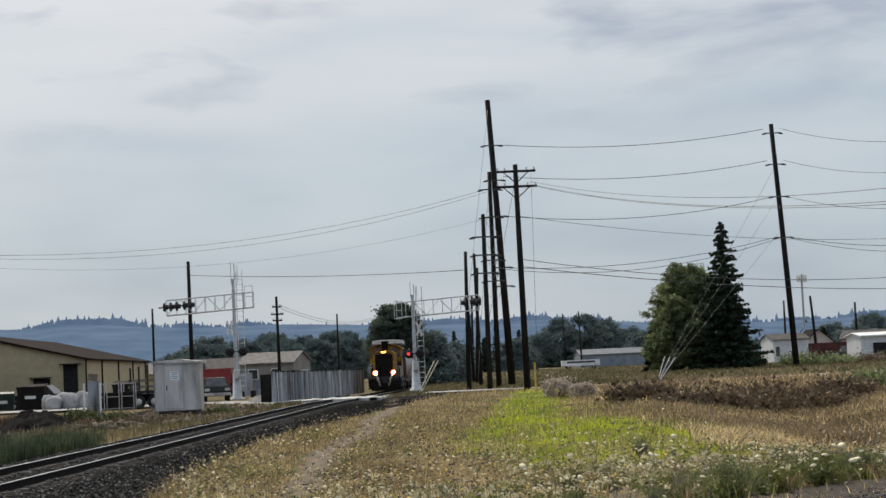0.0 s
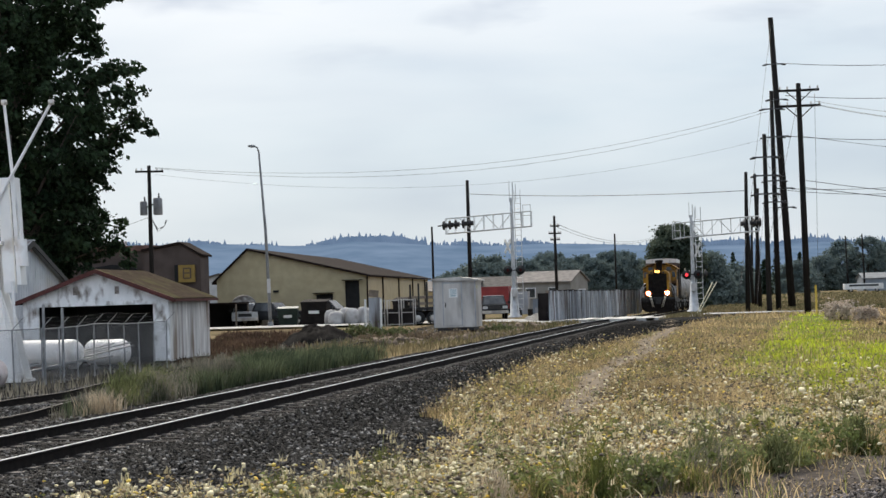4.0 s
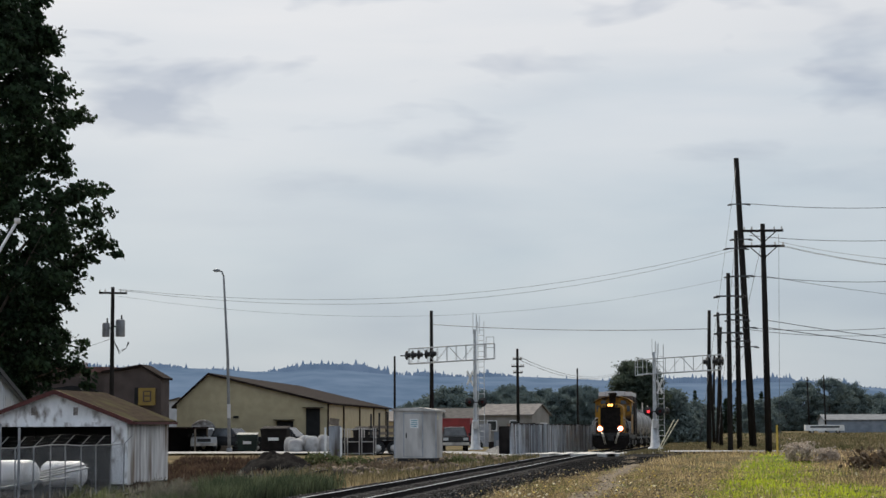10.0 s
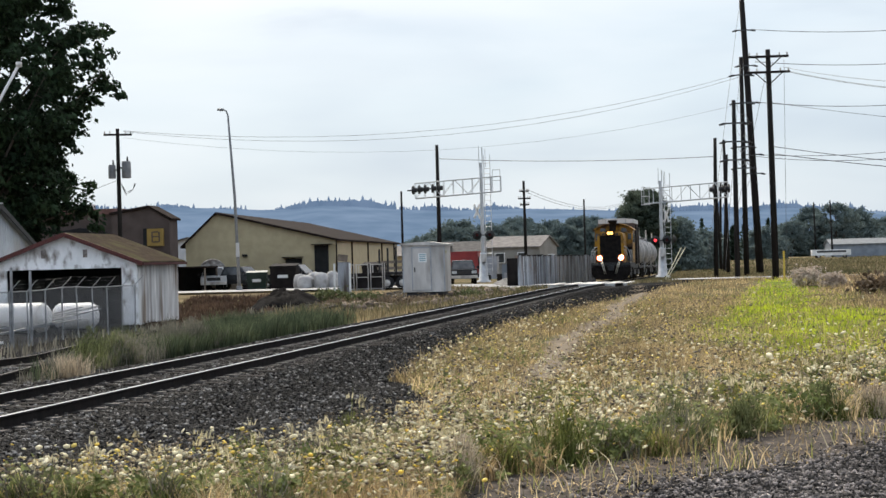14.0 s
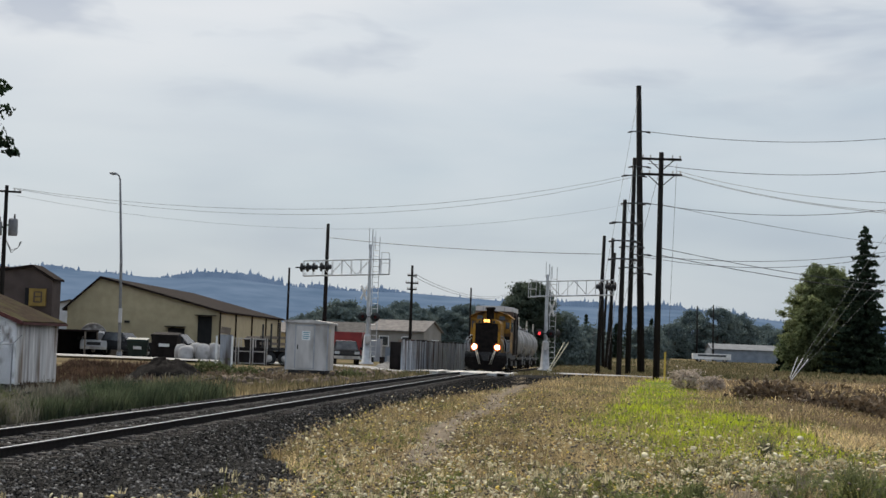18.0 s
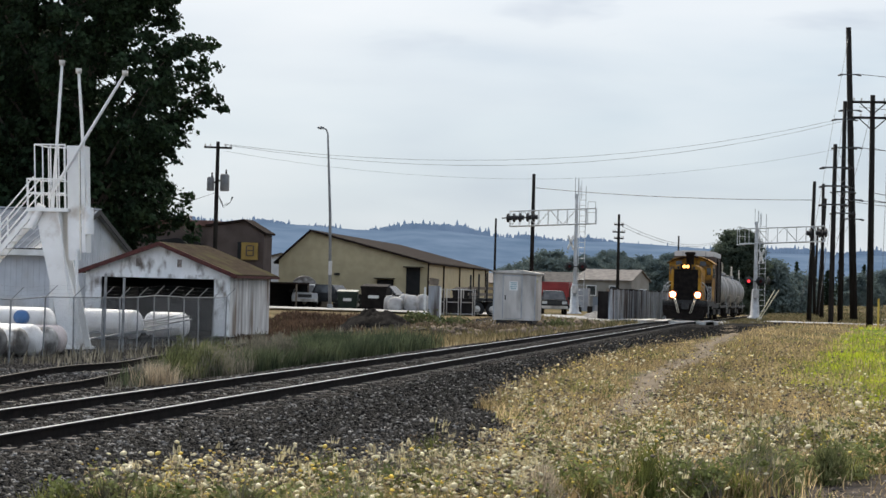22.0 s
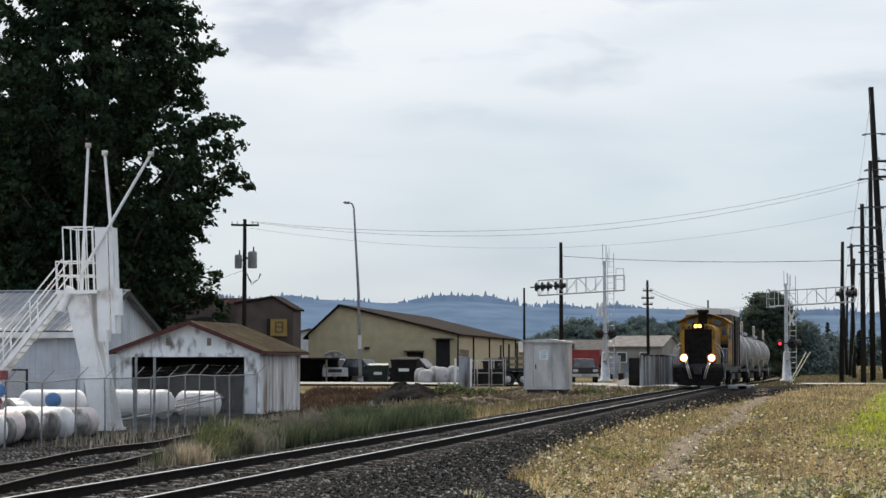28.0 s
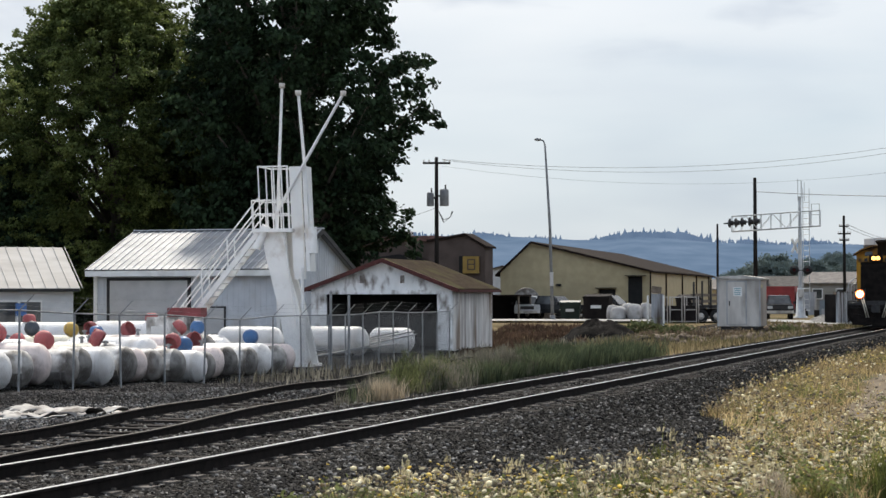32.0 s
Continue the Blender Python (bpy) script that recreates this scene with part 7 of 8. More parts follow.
def far_trees():
    specs = ((-24.6, 250, 7.2, 7.5), (-31, 400, 9, 9), (-26, 410, 10.5, 10), (-20, 415, 10, 9), (-14, 405, 10.5, 10), (-9.5, 400, 9.5, 8), (-36, 390, 7.5, 9), (4.0, 219, 6.0, 4.4), (6.6, 226, 4.4, 4.0),
             (-43, 395, 8.5, 10), (-33.5, 405, 9.5, 10), (-28.5, 420, 11, 10), (-23, 395, 9, 10), (-17, 400, 9, 10), (-11.5, 415, 10.5, 9), (-6, 410, 8.5, 8), (-47, 400, 7, 9), (31, 400, 7.5, 8), (35, 405, 10.6, 9), (40, 400, 11.2, 10), (45, 406, 10.0, 9), (51, 412, 8.0, 9), (21, 330, 5.5, 6), (12, 350, 5.6, 5), (14.5, 360, 4.8, 5), (9.5, 340, 5.0, 5), (46, 340, 6.5, 8), (52, 350, 6.0, 8), (70, 300, 5.5, 6), (86, 340, 7.5, 7), (66, 270, 4.5, 5))
    for k, (x, y, hh, w) in enumerate(specs):
        rows = ((0.1, 0.38 * w), (0.3 * hh, 0.52 * w), (0.6 * hh, 0.47 * w), (0.85 * hh, 0.28 * w), (hh, 0.05 * w))
        crown_tree("distant_tree", x, y, gz(x, y) - 0.2, rows, "distant round green tree with haze in its leaf colour", M["far_leaf"], 200 + k, 22, 6, 3, 0.9, 0.2, 22, rise=0.8, trunk_r=0.15, clear=0.5, fill=220)
    for k, (x, y, hh, w) in enumerate(((10.6, 345, 8.5, 3.2), (18.2, 340, 9.5, 3.0), (22.5, 345, 8.0, 3.0), (16.4, 350, 7.0, 3.0), (57, 250, 4.6, 3.2), (62, 236, 4.2, 2.6), (92, 330, 9.5, 4.0), (23.0, 168, 4.8, 2.4))):
        conifer("distant_conifer", x, y, gz(x, y) - 0.2, hh, w, "distant dark conifer with pointed top", M["needle"], 300 + k, 14, 0.26)
    # a low belt of far woodland along the valley floor
    rng = np.random.default_rng(77)
    n = 900
    u = rng.uniform(-0.75, 0.4, n)
    d = rng.uniform(620, 900, n)
    hz = rng.uniform(1.5, 6.5, n) * (0.6 + 0.5 * np.sin(u * 47) ** 2)
    c = np.stack([u * d, d, hz], -1)
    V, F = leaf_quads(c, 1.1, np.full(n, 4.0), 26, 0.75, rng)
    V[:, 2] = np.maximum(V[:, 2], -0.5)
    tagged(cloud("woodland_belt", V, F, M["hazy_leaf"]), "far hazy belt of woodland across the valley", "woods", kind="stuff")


# valley haze is put into this leaf colour
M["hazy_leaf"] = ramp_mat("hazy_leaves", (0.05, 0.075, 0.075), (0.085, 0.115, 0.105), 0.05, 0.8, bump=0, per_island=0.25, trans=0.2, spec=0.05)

build_road()
build_barrier()
build_street_things()
build_mounds()
build_wires()
extra_poles()
signal_parts()
far_trees()


# ---- the train ----
M["hood_dark"] = ramp_mat("sooty_grille", (0.007, 0.006, 0.0055), (0.018, 0.014, 0.012), 4, 0.8, bump=0.1, spec=0.1)
M["boxcar_side"] = ramp_mat("faded_boxcar_paint", (0.09, 0.072, 0.062), (0.19, 0.155, 0.135), 1.2, 0.8, bump=0.1, c2=(0.07, 0.04, 0.03), amount2=0.5, scale2=0.7)
M["boxcar_roof"] = ramp_mat("pale_boxcar_roof", (0.5, 0.5, 0.49), (0.6, 0.6, 0.59), 1.2, 0.6, bump=0.05)
M["tank_car_paint"] = ramp_mat("grimy_tank_car_paint", (0.2, 0.19, 0.178), (0.42, 0.4, 0.385), 1.1, 0.5, bump=0.05, c2=(0.06, 0.052, 0.047), amount2=0.75, scale2=0.6, stretch=(1, 1, 0.4))
M["safety_white"] = ramp_mat("handrail_paint", (0.55, 0.5, 0.4), (0.65, 0.6, 0.5), 3, 0.5, bump=0)


def wheel_truck(parent, y):
    """A four-wheel truck under a car, its middle at y."""
    tr = part("truck_frame", Mesh().box((0.98, y, 0.5), (0.16, 2.6, 0.34)).box((-0.98, y, 0.5), (0.16, 2.6, 0.34)).box((0, y, 0.55), (1.9, 0.5, 0.3)), M["black_steel"], parent)
    for yy in (-0.85, 0.85):
        part("axle", Mesh().tube((-0.9, y + yy, 0.45), (0.9, y + yy, 0.45), 0.08, seg=8), M["black_steel"], tr)
        for s in (-0.76, 0.76):
            part("wheel", Mesh().lathe((s - 0.07, y + yy, 0.45), (1, 0, 0), [(0, 0), (0, 0.46), (0.03, 0.45), (0.14, 0.44), (0.14, 0)], 20), M["rail_side"], tr)


def build_loco():
    loco = thing("locomotive", pose(-1, 150, 0), "yellow diesel switcher locomotive with lit headlights", "locomotive")
    Y, K, S = M["loco_yellow"], M["black_steel"], M["hood_dark"]
    part("frame", Mesh().box((0, 3.25, 1.0), (2.6, 6.5, 0.28)), K, loco)
    part("pilot", Mesh().prism([(-1.3, 1.02), (-1.3, 0.55), (-1.18, 0.28), (-0.95, 0.12), (0.95, 0.12), (1.18, 0.28), (1.3, 0.55), (1.3, 1.02)], 0.0, 0.5), S, loco, "sooty rounded pilot plate")
    part("plow", Mesh().prism([(-1.05, 0.1), (0, 0.08), (1.05, 0.1), (1.1, 0.62), (0, 0.5), (-1.1, 0.62)], -0.22, 0.0), S, loco)
    part("coupler", Mesh().box((0, -0.35, 0.86), (0.3, 0.7, 0.28)).box((0.08, -0.72, 0.86), (0.34, 0.2, 0.36)), K, loco)
    part("front_deck", Mesh().box((0, 0.3, 1.18), (2.55, 0.6, 0.06)), K, loco)
    # narrow hood in front of the wide cab
    hood = [(-0.86, 1.15), (0.86, 1.15), (0.86, 3.0), (0.78, 3.16), (0.5, 3.27), (0, 3.32), (-0.5, 3.27), (-0.78, 3.16), (-0.86, 3.0)]
    part("hood", Mesh().prism(hood, 0.35, 4.0), Y, loco)
    part("radiator_grille", Mesh().box((0, 0.33, 2.22), (1.42, 0.05, 1.56)), S, loco, "dark sooty radiator grille")
    for k in range(9):
        part("grille_slat", Mesh().box((0, 0.3, 1.55 + 0.165 * k), (1.38, 0.03, 0.05)), S, loco)
    part("nose_lower", Mesh().box((0, 0.28, 1.3), (1.62, 0.1, 0.36)), S, loco)
    hl = part("headlight_housing", Mesh().box((0, 0.26, 3.17), (0.62, 0.2, 0.3)), S, loco)
    for s in (-0.1, 0.1):
        part("headlight", Mesh().lathe((s, 0.15, 3.17), (0, -1, 0), [(0, 0), (0.0, 0.1), (0.03, 0.075), (0.04, 0)], 14), M["headlight_dim"], hl, "glowing amber headlight")
    for s in (-0.46, 0.46):
        part("marker_lamp", Mesh().box((s, 0.28, 3.1), (0.13, 0.14, 0.15)), K, loco, "small unlit dark lamp")
    part("exhaust_pipe", Mesh().lathe((0, 3.3, 3.2), (0, 0, 1), [(0, 0.24), (0.7, 0.24), (0.74, 0.32), (0.84, 0.34), (0.9, 0.26), (0.9, 0)], 14), S, loco, "sooty round exhaust stack")
    # cab under an arched roof that overhangs on both sides
    cab = [(-1.3, 1.15), (1.3, 1.15), (1.3, 3.42), (1.0, 3.62), (0.5, 3.77), (0, 3.82), (-0.5, 3.77), (-1.0, 3.62), (-1.3, 3.42)]
    part("cab", Mesh().prism(cab, 4.0, 6.5), Y, loco)
    arch = [(1.42, 3.38), (1.05, 3.62), (0.53, 3.79), (0, 3.85), (-0.53, 3.79), (-1.05, 3.62), (-1.42, 3.38)]
    part("cab_roof", Mesh().prism(arch + [(x, z + 0.06) for x, z in arch[::-1]], 3.65, 6.55), Y, loco, "yellow arched cab roof with sooty edge")
    part("roof_edge", Mesh().prism([(x, z - 0.05) for x, z in arch] + [(x, z) for x, z in arch[::-1]], 3.68, 3.76), S, loco)
    for k in range(3):
        for s in (-1, 1):
            d = part("hood_door", Mesh().box((s * 0.87, 0.98 + 1.17 * k, 2.1), (0.03, 1.1, 1.6)), Y, loco)
            part("door_latch", Mesh().box((s * 0.895, 1.33 + 1.17 * k, 2.15), (0.03, 0.06, 0.14)), K, d)
    for s in (-1, 1):
        part("front_window", Mesh().box((s * 0.72, 3.99, 3.42), (0.36, 0.05, 0.26)), M["glass_dark"], loco)
        part("corner_window", Mesh().box((s * 1.09, 3.99, 2.95), (0.26, 0.05, 0.42)), M["glass_dark"], loco)
        part("side_window", Mesh().box((s * 1.31, 5.2, 2.85), (0.04, 1.4, 0.6)), M["glass_dark"], loco)
        part("cab_door", Mesh().box((s * 1.08, 3.98, 1.75), (0.36, 0.04, 1.0)), S, loco)
        part("ditch_light_case", Mesh().box((s * 0.72, 0.1, 1.5), (0.46, 0.2, 0.46)), K, loco)
        # added glowing ring, the ditch light's halo given a shape
        part("reflector", Mesh().lathe((s * 0.72, -0.02, 1.52), (0, -1, 0), [(0, 0.1), (0.01, 0.19), (0.02, 0.205), (0.0, 0.215)], 18), M["reflector"], loco, "orange glowing ring painting the lamp's halo")
        part("ditch_light", Mesh().lathe((s * 0.72, -0.025, 1.52), (0, -1, 0), [(0, 0), (0.0, 0.14), (0.05, 0.1), (0.06, 0)], 16), M["headlight"], loco, "glaring white-orange ditch light")
        # bowed handrails round the front corners, then along the running board
        rail = Mesh()
        rail.path([(s * 1.28, 0.06, 1.2), (s * 1.33, 0.04, 1.65), (s * 1.2, 0.1, 2.05), (s * 0.98, 0.25, 2.25), (s * 0.88, 0.34, 2.26)], 0.024, 6)
        rail.path([(s * 1.14, 0.06, 1.2), (s * 1.18, 0.05, 1.6), (s * 1.08, 0.1, 1.92), (s * 0.9, 0.3, 2.08)], 0.02, 6)
        rail.tube((s * 1.28, 0.06, 2.0), (s * 1.28, 3.95, 2.0), 0.018, seg=5)
        for k in range(4):
            rail.tube((s * 1.28, 0.5 + 1.1 * k, 1.15), (s * 1.28, 0.5 + 1.1 * k, 2.0), 0.018, seg=5)
        part("handrail", rail, M["galv_dark"], loco)
        for dx in (0.0, 0.09):
            bar = Mesh().path([(s * (0.3 + dx), -0.26, 0.45), (s * (0.44 + dx), -0.16, 0.95), (s * (0.56 + dx), -0.05, 1.32)], 0.021, 6)
            part("uncoupling_lever", bar, M["safety_white"], loco)
        st = Mesh()
        for k in range(3):
            st.box((s * 1.2, 0.75, 0.3 + 0.27 * k), (0.26, 0.5, 0.04))
        st.box((s * 1.31, 0.75, 0.62), (0.03, 0.55, 0.85))
        part("step", st, K, loco)
        part("step_plate", Mesh().box((s * 1.24, 1.5, 0.7), (0.1, 0.7, 0.6)), M["galv_dark"], loco)
    wheel_truck(loco, 3.25)
    return loco


def build_boxcar():
    """The short, taller unit coupled close behind the cab."""
    car = thing("box_car", pose(-1, 165, 0), "short tall rust-brown rail unit with a pale roof", "freight car")
    L = 7.2
    part("body", Mesh().box((0, L / 2, 2.5), (2.4, L, 2.9)), M["boxcar_side"], car)
    part("roof", Mesh().prism([(-1.22, 3.95), (1.22, 3.95), (1.22, 4.24), (0.55, 4.3), (-0.55, 4.3), (-1.22, 4.24)], -0.05, L + 0.05), M["boxcar_roof"], car, "pale weathered roof with a deep edge")
    for k in range(3):
        part("roof_seam", Mesh().box((-0.7 + 0.7 * k, -0.07, 4.1), (0.05, 0.04, 0.26)), M["galv_dark"], car)
    for k in range(6):
        for s in (-1, 1):
            part("side_post", Mesh().box((s * 1.23, 0.1 + (L - 0.2) * k / 5, 2.5), (0.07, 0.1, 2.86)), M["rail_side"] if k % 3 == 2 else M["boxcar_side"], car)
    for s in (-1, 1):
        part("sliding_door", Mesh().box((s * 1.23, 4.6, 2.4), (0.05, 2.2, 2.6)), M["hood_dark"], car, "flat near-black doorway panel")
        lad = Mesh()
        for k in range(8):
            lad.tube((s * 0.95 - 0.2, -0.06, 1.1 + 0.34 * k), (s * 0.95 + 0.2, -0.06, 1.1 + 0.34 * k), 0.016, seg=4)
        part("end_ladder", lad, M["galv_dark"], car)
    part("underframe", Mesh().box((0, L / 2, 0.88), (2.3, L, 0.25)), M["black_steel"], car)
    wheel_truck(car, L / 2 + 0.6)
    part("coupler", Mesh().box((0, -0.12, 0.86), (0.25, 0.5, 0.25)), M["black_steel"], car)
    return car


def build_tank_car():
    car = thing("tank_car", pose(-1, 180, 0), "grimy white railway tank car on dark trucks", "tank car", "tank cars")
    r, zc, L = 1.18, 1.98, 13.2
    part("barrel", Mesh().lathe((0, 0.4, zc), (0, 1, 0), [(0, 0.0), (0.06, 0.45), (0.2, 0.8), (0.45, 1.05), (0.75, r), (L - 1.55, r), (L - 1.25, 1.05), (L - 1.0, 0.8), (L - 0.86, 0.45), (L - 0.8, 0)], 32), M["tank_car_paint"], car)
    for k in range(5):
        part("band", Mesh().lathe((0, 1.3 + 2.6 * k, zc), (0, 1, 0), [(0, r), (0, r + 0.015), (0.08, r + 0.015), (0.08, r)], 32), M["galv_dark"], car)
    part("dome", Mesh().lathe((0, L / 2, zc + r - 0.05), (0, 0, 1), [(0, 0.45), (0.28, 0.45), (0.34, 0.3), (0.34, 0)], 16), M["tank_car_paint"], car)
    pl = part("platform", Mesh().box((0, L / 2, zc + r + 0.02), (1.8, 2.2, 0.05)), M["black_steel"], car)
    for sx in (-0.9, 0.9):
        rail = Mesh()
        for yy in (-1.1, 0, 1.1):
            rail.tube((sx, L / 2 + yy, zc + r), (sx, L / 2 + yy, zc + r + 0.7), 0.018, seg=5)
        rail.tube((sx, L / 2 - 1.1, zc + r + 0.7), (sx, L / 2 + 1.1, zc + r + 0.7), 0.018, seg=5)
        part("platform_rail", rail, M["safety_white"], pl)
    for s in (-1, 1):
        lad = Mesh()
        for dx in (-0.18, 0.18):
            lad.tube((s * 1.3, L / 2 + dx, 0.7), (s * 0.95, L / 2 + dx, zc + r), 0.02, seg=5)
        part("ladder", lad, M["galv_dark"], car)
        part("side_sill", Mesh().box((s * 1.15, L / 2, 0.85), (0.12, L - 0.2, 0.16)), M["black_steel"], car)
        part("end_rail", Mesh().path([(s * 1.2, 0.1, 0.9), (s * 1.2, 0.1, 1.7), (0, 0.05, 1.75)], 0.02, 5), M["safety_white"], car)
    part("centre_sill", Mesh().box((0, L / 2, 0.78), (0.5, L, 0.3)), M["black_steel"], car)
    for yy in (1.7, L - 1.7):
        wheel_truck(car, yy)
        part("saddle", Mesh().box((0, yy, 0.95), (1.7, 0.5, 0.35)), M["black_steel"], car)
    return car


M["headlight_dim"] = glow_mat("amber_headlight_glass", (1.0, 0.45, 0.1), 4.0)
LOCO, BOX_CAR, TANK_CAR = build_loco(), build_boxcar(), build_tank_car()
TRAIN = [LOCO, BOX_CAR, TANK_CAR] + [copy_thing(TANK_CAR, pose(-1, 190 + 14 * k, 0)) for k in range(2)]
TRAIN_GAPS = (0.0, 6.7, 14.6, 28.4, 42.2)


def motions():
    """The train rolls slowly towards the camera along the track."""
    front = ((0, 151.5), (2, 148.8), (4, 145.5), (7, 138.2), (9, 135.4), (13, 128.3), (16, 121.5), (19, 116.6), (23, 108.6), (26, 102.5), (28, 98.6), (30, 93.7), (32, 88.6))
    for car, gap in zip(TRAIN, TRAIN_GAPS):
        rows = []
        for t, y in front:
            y0, y1 = y + gap + 1.5, y + gap + 9
            rz = -math.degrees(math.atan2(float(track_x(y1) - track_x(y0)), y1 - y0))
            rows.append((t, pose(float(track_x(y + gap)), y + gap, float(track_z(y + gap)), 0, 0, rz)))
        walk(car, rows)




# ---- ground cover ----
def spread(n, y0, y1, x_of, mask, seed, power=1.0):
    """Points strewn between y0 and y1, thinning out with distance; x_of gives the strip's edges."""
    rng = np.random.default_rng(seed)
    a, b = y0 ** -power, y1 ** -power
    y = (a + (b - a) * rng.uniform(0, 1, n)) ** (-1 / power)
    lo, hi = x_of(y)
    x = lo + (hi - lo) * rng.uniform(0, 1, n)
    keep = rng.uniform(0, 1, n) < mask(x, y)
    return x[keep], y[keep], rng


def blades(name, x, y, rng, height, width, mat, label, lean=0.45, lift=0.0, cat="grass"):
    n = len(x)
    z = ground_z(x, y) - 0.02 + lift
    height = height * (1 - 0.6 * np.clip(1.2 - np.abs(x - trail_x(y)), 0, 1) * (y > 26) * (y < 100))
    h = height * rng.uniform(0.45, 1.15, n)
    w = width * rng.uniform(0.6, 1.3, n) * (1 + y / 60)
    a = rng.uniform(0, 2 * np.pi, n)
    d = np.stack([np.cos(a), np.sin(a), np.zeros(n)], -1)
    b = rng.uniform(0, 2 * np.pi, n)
    tip = np.stack([np.cos(b), np.sin(b), np.zeros(n)], -1) * (lean * h * rng.uniform(0.1, 1, n))[:, None]
    p = np.stack([x, y, z], -1)
    mid = p + tip * 0.35 + np.array([0, 0, 0.6]) * h[:, None]
    top = p + tip + np.array([0, 0, 1.0]) * h[:, None]
    V = np.stack([p - d * w[:, None], p + d * w[:, None], mid + d * w[:, None] * 0.7, top, mid - d * w[:, None] * 0.7], 1).reshape(-1, 3)
    i = np.arange(n)[:, None] * 5
    F = np.concatenate([i + np.array([[0, 1, 2, 4]]), np.concatenate([i + 4, i + 2, i + 3, i + 3], 1)])
    quads, tris = F[:n], F[n:, :3]
    me = bpy.data.meshes.new(name)
    me.vertices.add(len(V))
    me.vertices.foreach_set("co", V.astype(np.float32).ravel())
    loops = np.concatenate([quads.ravel(), tris.ravel()]).astype(np.int32)
    me.loops.add(len(loops))
    me.loops.foreach_set("vertex_index", loops)
    me.polygons.add(2 * n)
    me.polygons.foreach_set("loop_start", np.concatenate([np.arange(n) * 4, 4 * n + np.arange(n) * 3]).astype(np.int32))
    me.materials.append(mat)
    me.update(calc_edges=True)
    return tagged(new(name, me), label, cat, kind="stuff")


def heads(name, x, y, z, rng, size, mat, label, flat=0.4, seg=6):
    """Flower heads: small domed discs tilted at random."""
    n = len(x)
    s = size * rng.uniform(0.5, 1.6, n) * (1 + np.clip(y - 20, 0, 60) / 60)
    c = np.stack([x, y, z], -1)
    nrm = np.stack([rng.normal(0, 0.45, n), rng.normal(-0.25, 0.45, n), np.ones(n)], -1)
    nrm /= np.linalg.norm(nrm, axis=1)[:, None]
    u = np.cross(nrm, np.array([0.3, 1, 0.1]))
    u /= np.linalg.norm(u, axis=1)[:, None]
    v = np.cross(nrm, u)
    ring = [c + (u * np.cos(2 * np.pi * k / seg) + v * np.sin(2 * np.pi * k / seg)) * s[:, None] for k in range(seg)]
    V = np.stack(ring + [c + nrm * (s * flat)[:, None], c - nrm * (s * flat * 0.8)[:, None]], 1).reshape(-1, 3)
    i = np.arange(n)[:, None] * (seg + 2)
    F = np.concatenate([np.concatenate([i + k, i + (k + 1) % seg, i + seg], 1) for k in range(seg)] + [np.concatenate([i + (k + 1) % seg, i + k, i + seg + 1], 1) for k in range(seg)])
    return tagged(cloud(name, V, F, mat), label, "flowers", kind="stuff")


def stones(name, x, y, rng, size, mat, label, lift=0.0, z=None):
    n = len(x)
    base = np.array([(1, 0, 0), (-1, 0, 0), (0, 1, 0), (0, -1, 0), (0, 0, 1), (0, 0, -1)], float)
    s = size * rng.uniform(0.5, 1.4, n)
    ax = rng.normal(0, 1, (n, 3, 3))
    q = np.linalg.qr(ax)[0]
    P = (base[None] * rng.uniform(0.55, 1.1, (n, 6, 1)))
    P = np.einsum("nij,nkj->nki", q, P) * s[:, None, None] * np.array([1, 1, 0.75])
    zz = ground_z(x, y) if z is None else z
    V = (P + np.stack([x, y, zz + lift + 0.25 * s], -1)[:, None]).reshape(-1, 3)
    f = np.array([(0, 2, 4), (2, 1, 4), (1, 3, 4), (3, 0, 4), (2, 0, 5), (1, 2, 5), (3, 1, 5), (0, 3, 5)])
    F = (np.arange(n)[:, None, None] * 6 + f[None]).reshape(-1, 3)
    return tagged(cloud(name, V, F, mat), label, "stones", kind="stuff")


M["grass_dry"] = ramp_mat("ground_dry_grass", (0.3, 0.215, 0.11), (0.72, 0.565, 0.325), 0.5, 0.7, bump=0, per_island=0.75, trans=0.5, spec=0.2)
M["grass_tan"] = ramp_mat("ground_tan_grass", (0.2, 0.15, 0.076), (0.53, 0.41, 0.215), 0.5, 0.7, bump=0, per_island=0.75, trans=0.42, spec=0.1)
M["grass_olive"] = ramp_mat("ground_olive_weeds", (0.07, 0.09, 0.026), (0.28, 0.28, 0.08), 0.6, 0.7, bump=0, per_island=0.65, trans=0.4, spec=0.2)
M["grass_lime"] = ramp_mat("ground_lime_grass", (0.17, 0.24, 0.02), (0.62, 0.66, 0.05), 0.55, 0.7, bump=0, per_island=0.35, trans=0.45, spec=0.2)
M["grass_brown"] = ramp_mat("ground_brown_weeds", (0.16, 0.115, 0.068), (0.34, 0.255, 0.155), 0.4, 0.8, bump=0, per_island=0.45, trans=0.3, spec=0.15)
M["grass_field"] = ramp_mat("ground_field_grass", (0.07, 0.078, 0.035), (0.22, 0.175, 0.1), 0.12, 0.8, bump=0, per_island=0.4, trans=0.3, spec=0.1)
M["grass_verge"] = ramp_mat("ground_verge_grass", (0.13, 0.11, 0.055), (0.36, 0.28, 0.16), 0.5, 0.8, bump=0, per_island=0.45, trans=0.3, spec=0.1)
M["weed_dark"] = ramp_mat("ground_dark_weeds", (0.055, 0.07, 0.028), (0.24, 0.25, 0.11), 1.2, 0.7, bump=0, per_island=0.7, trans=0.4, spec=0.2)
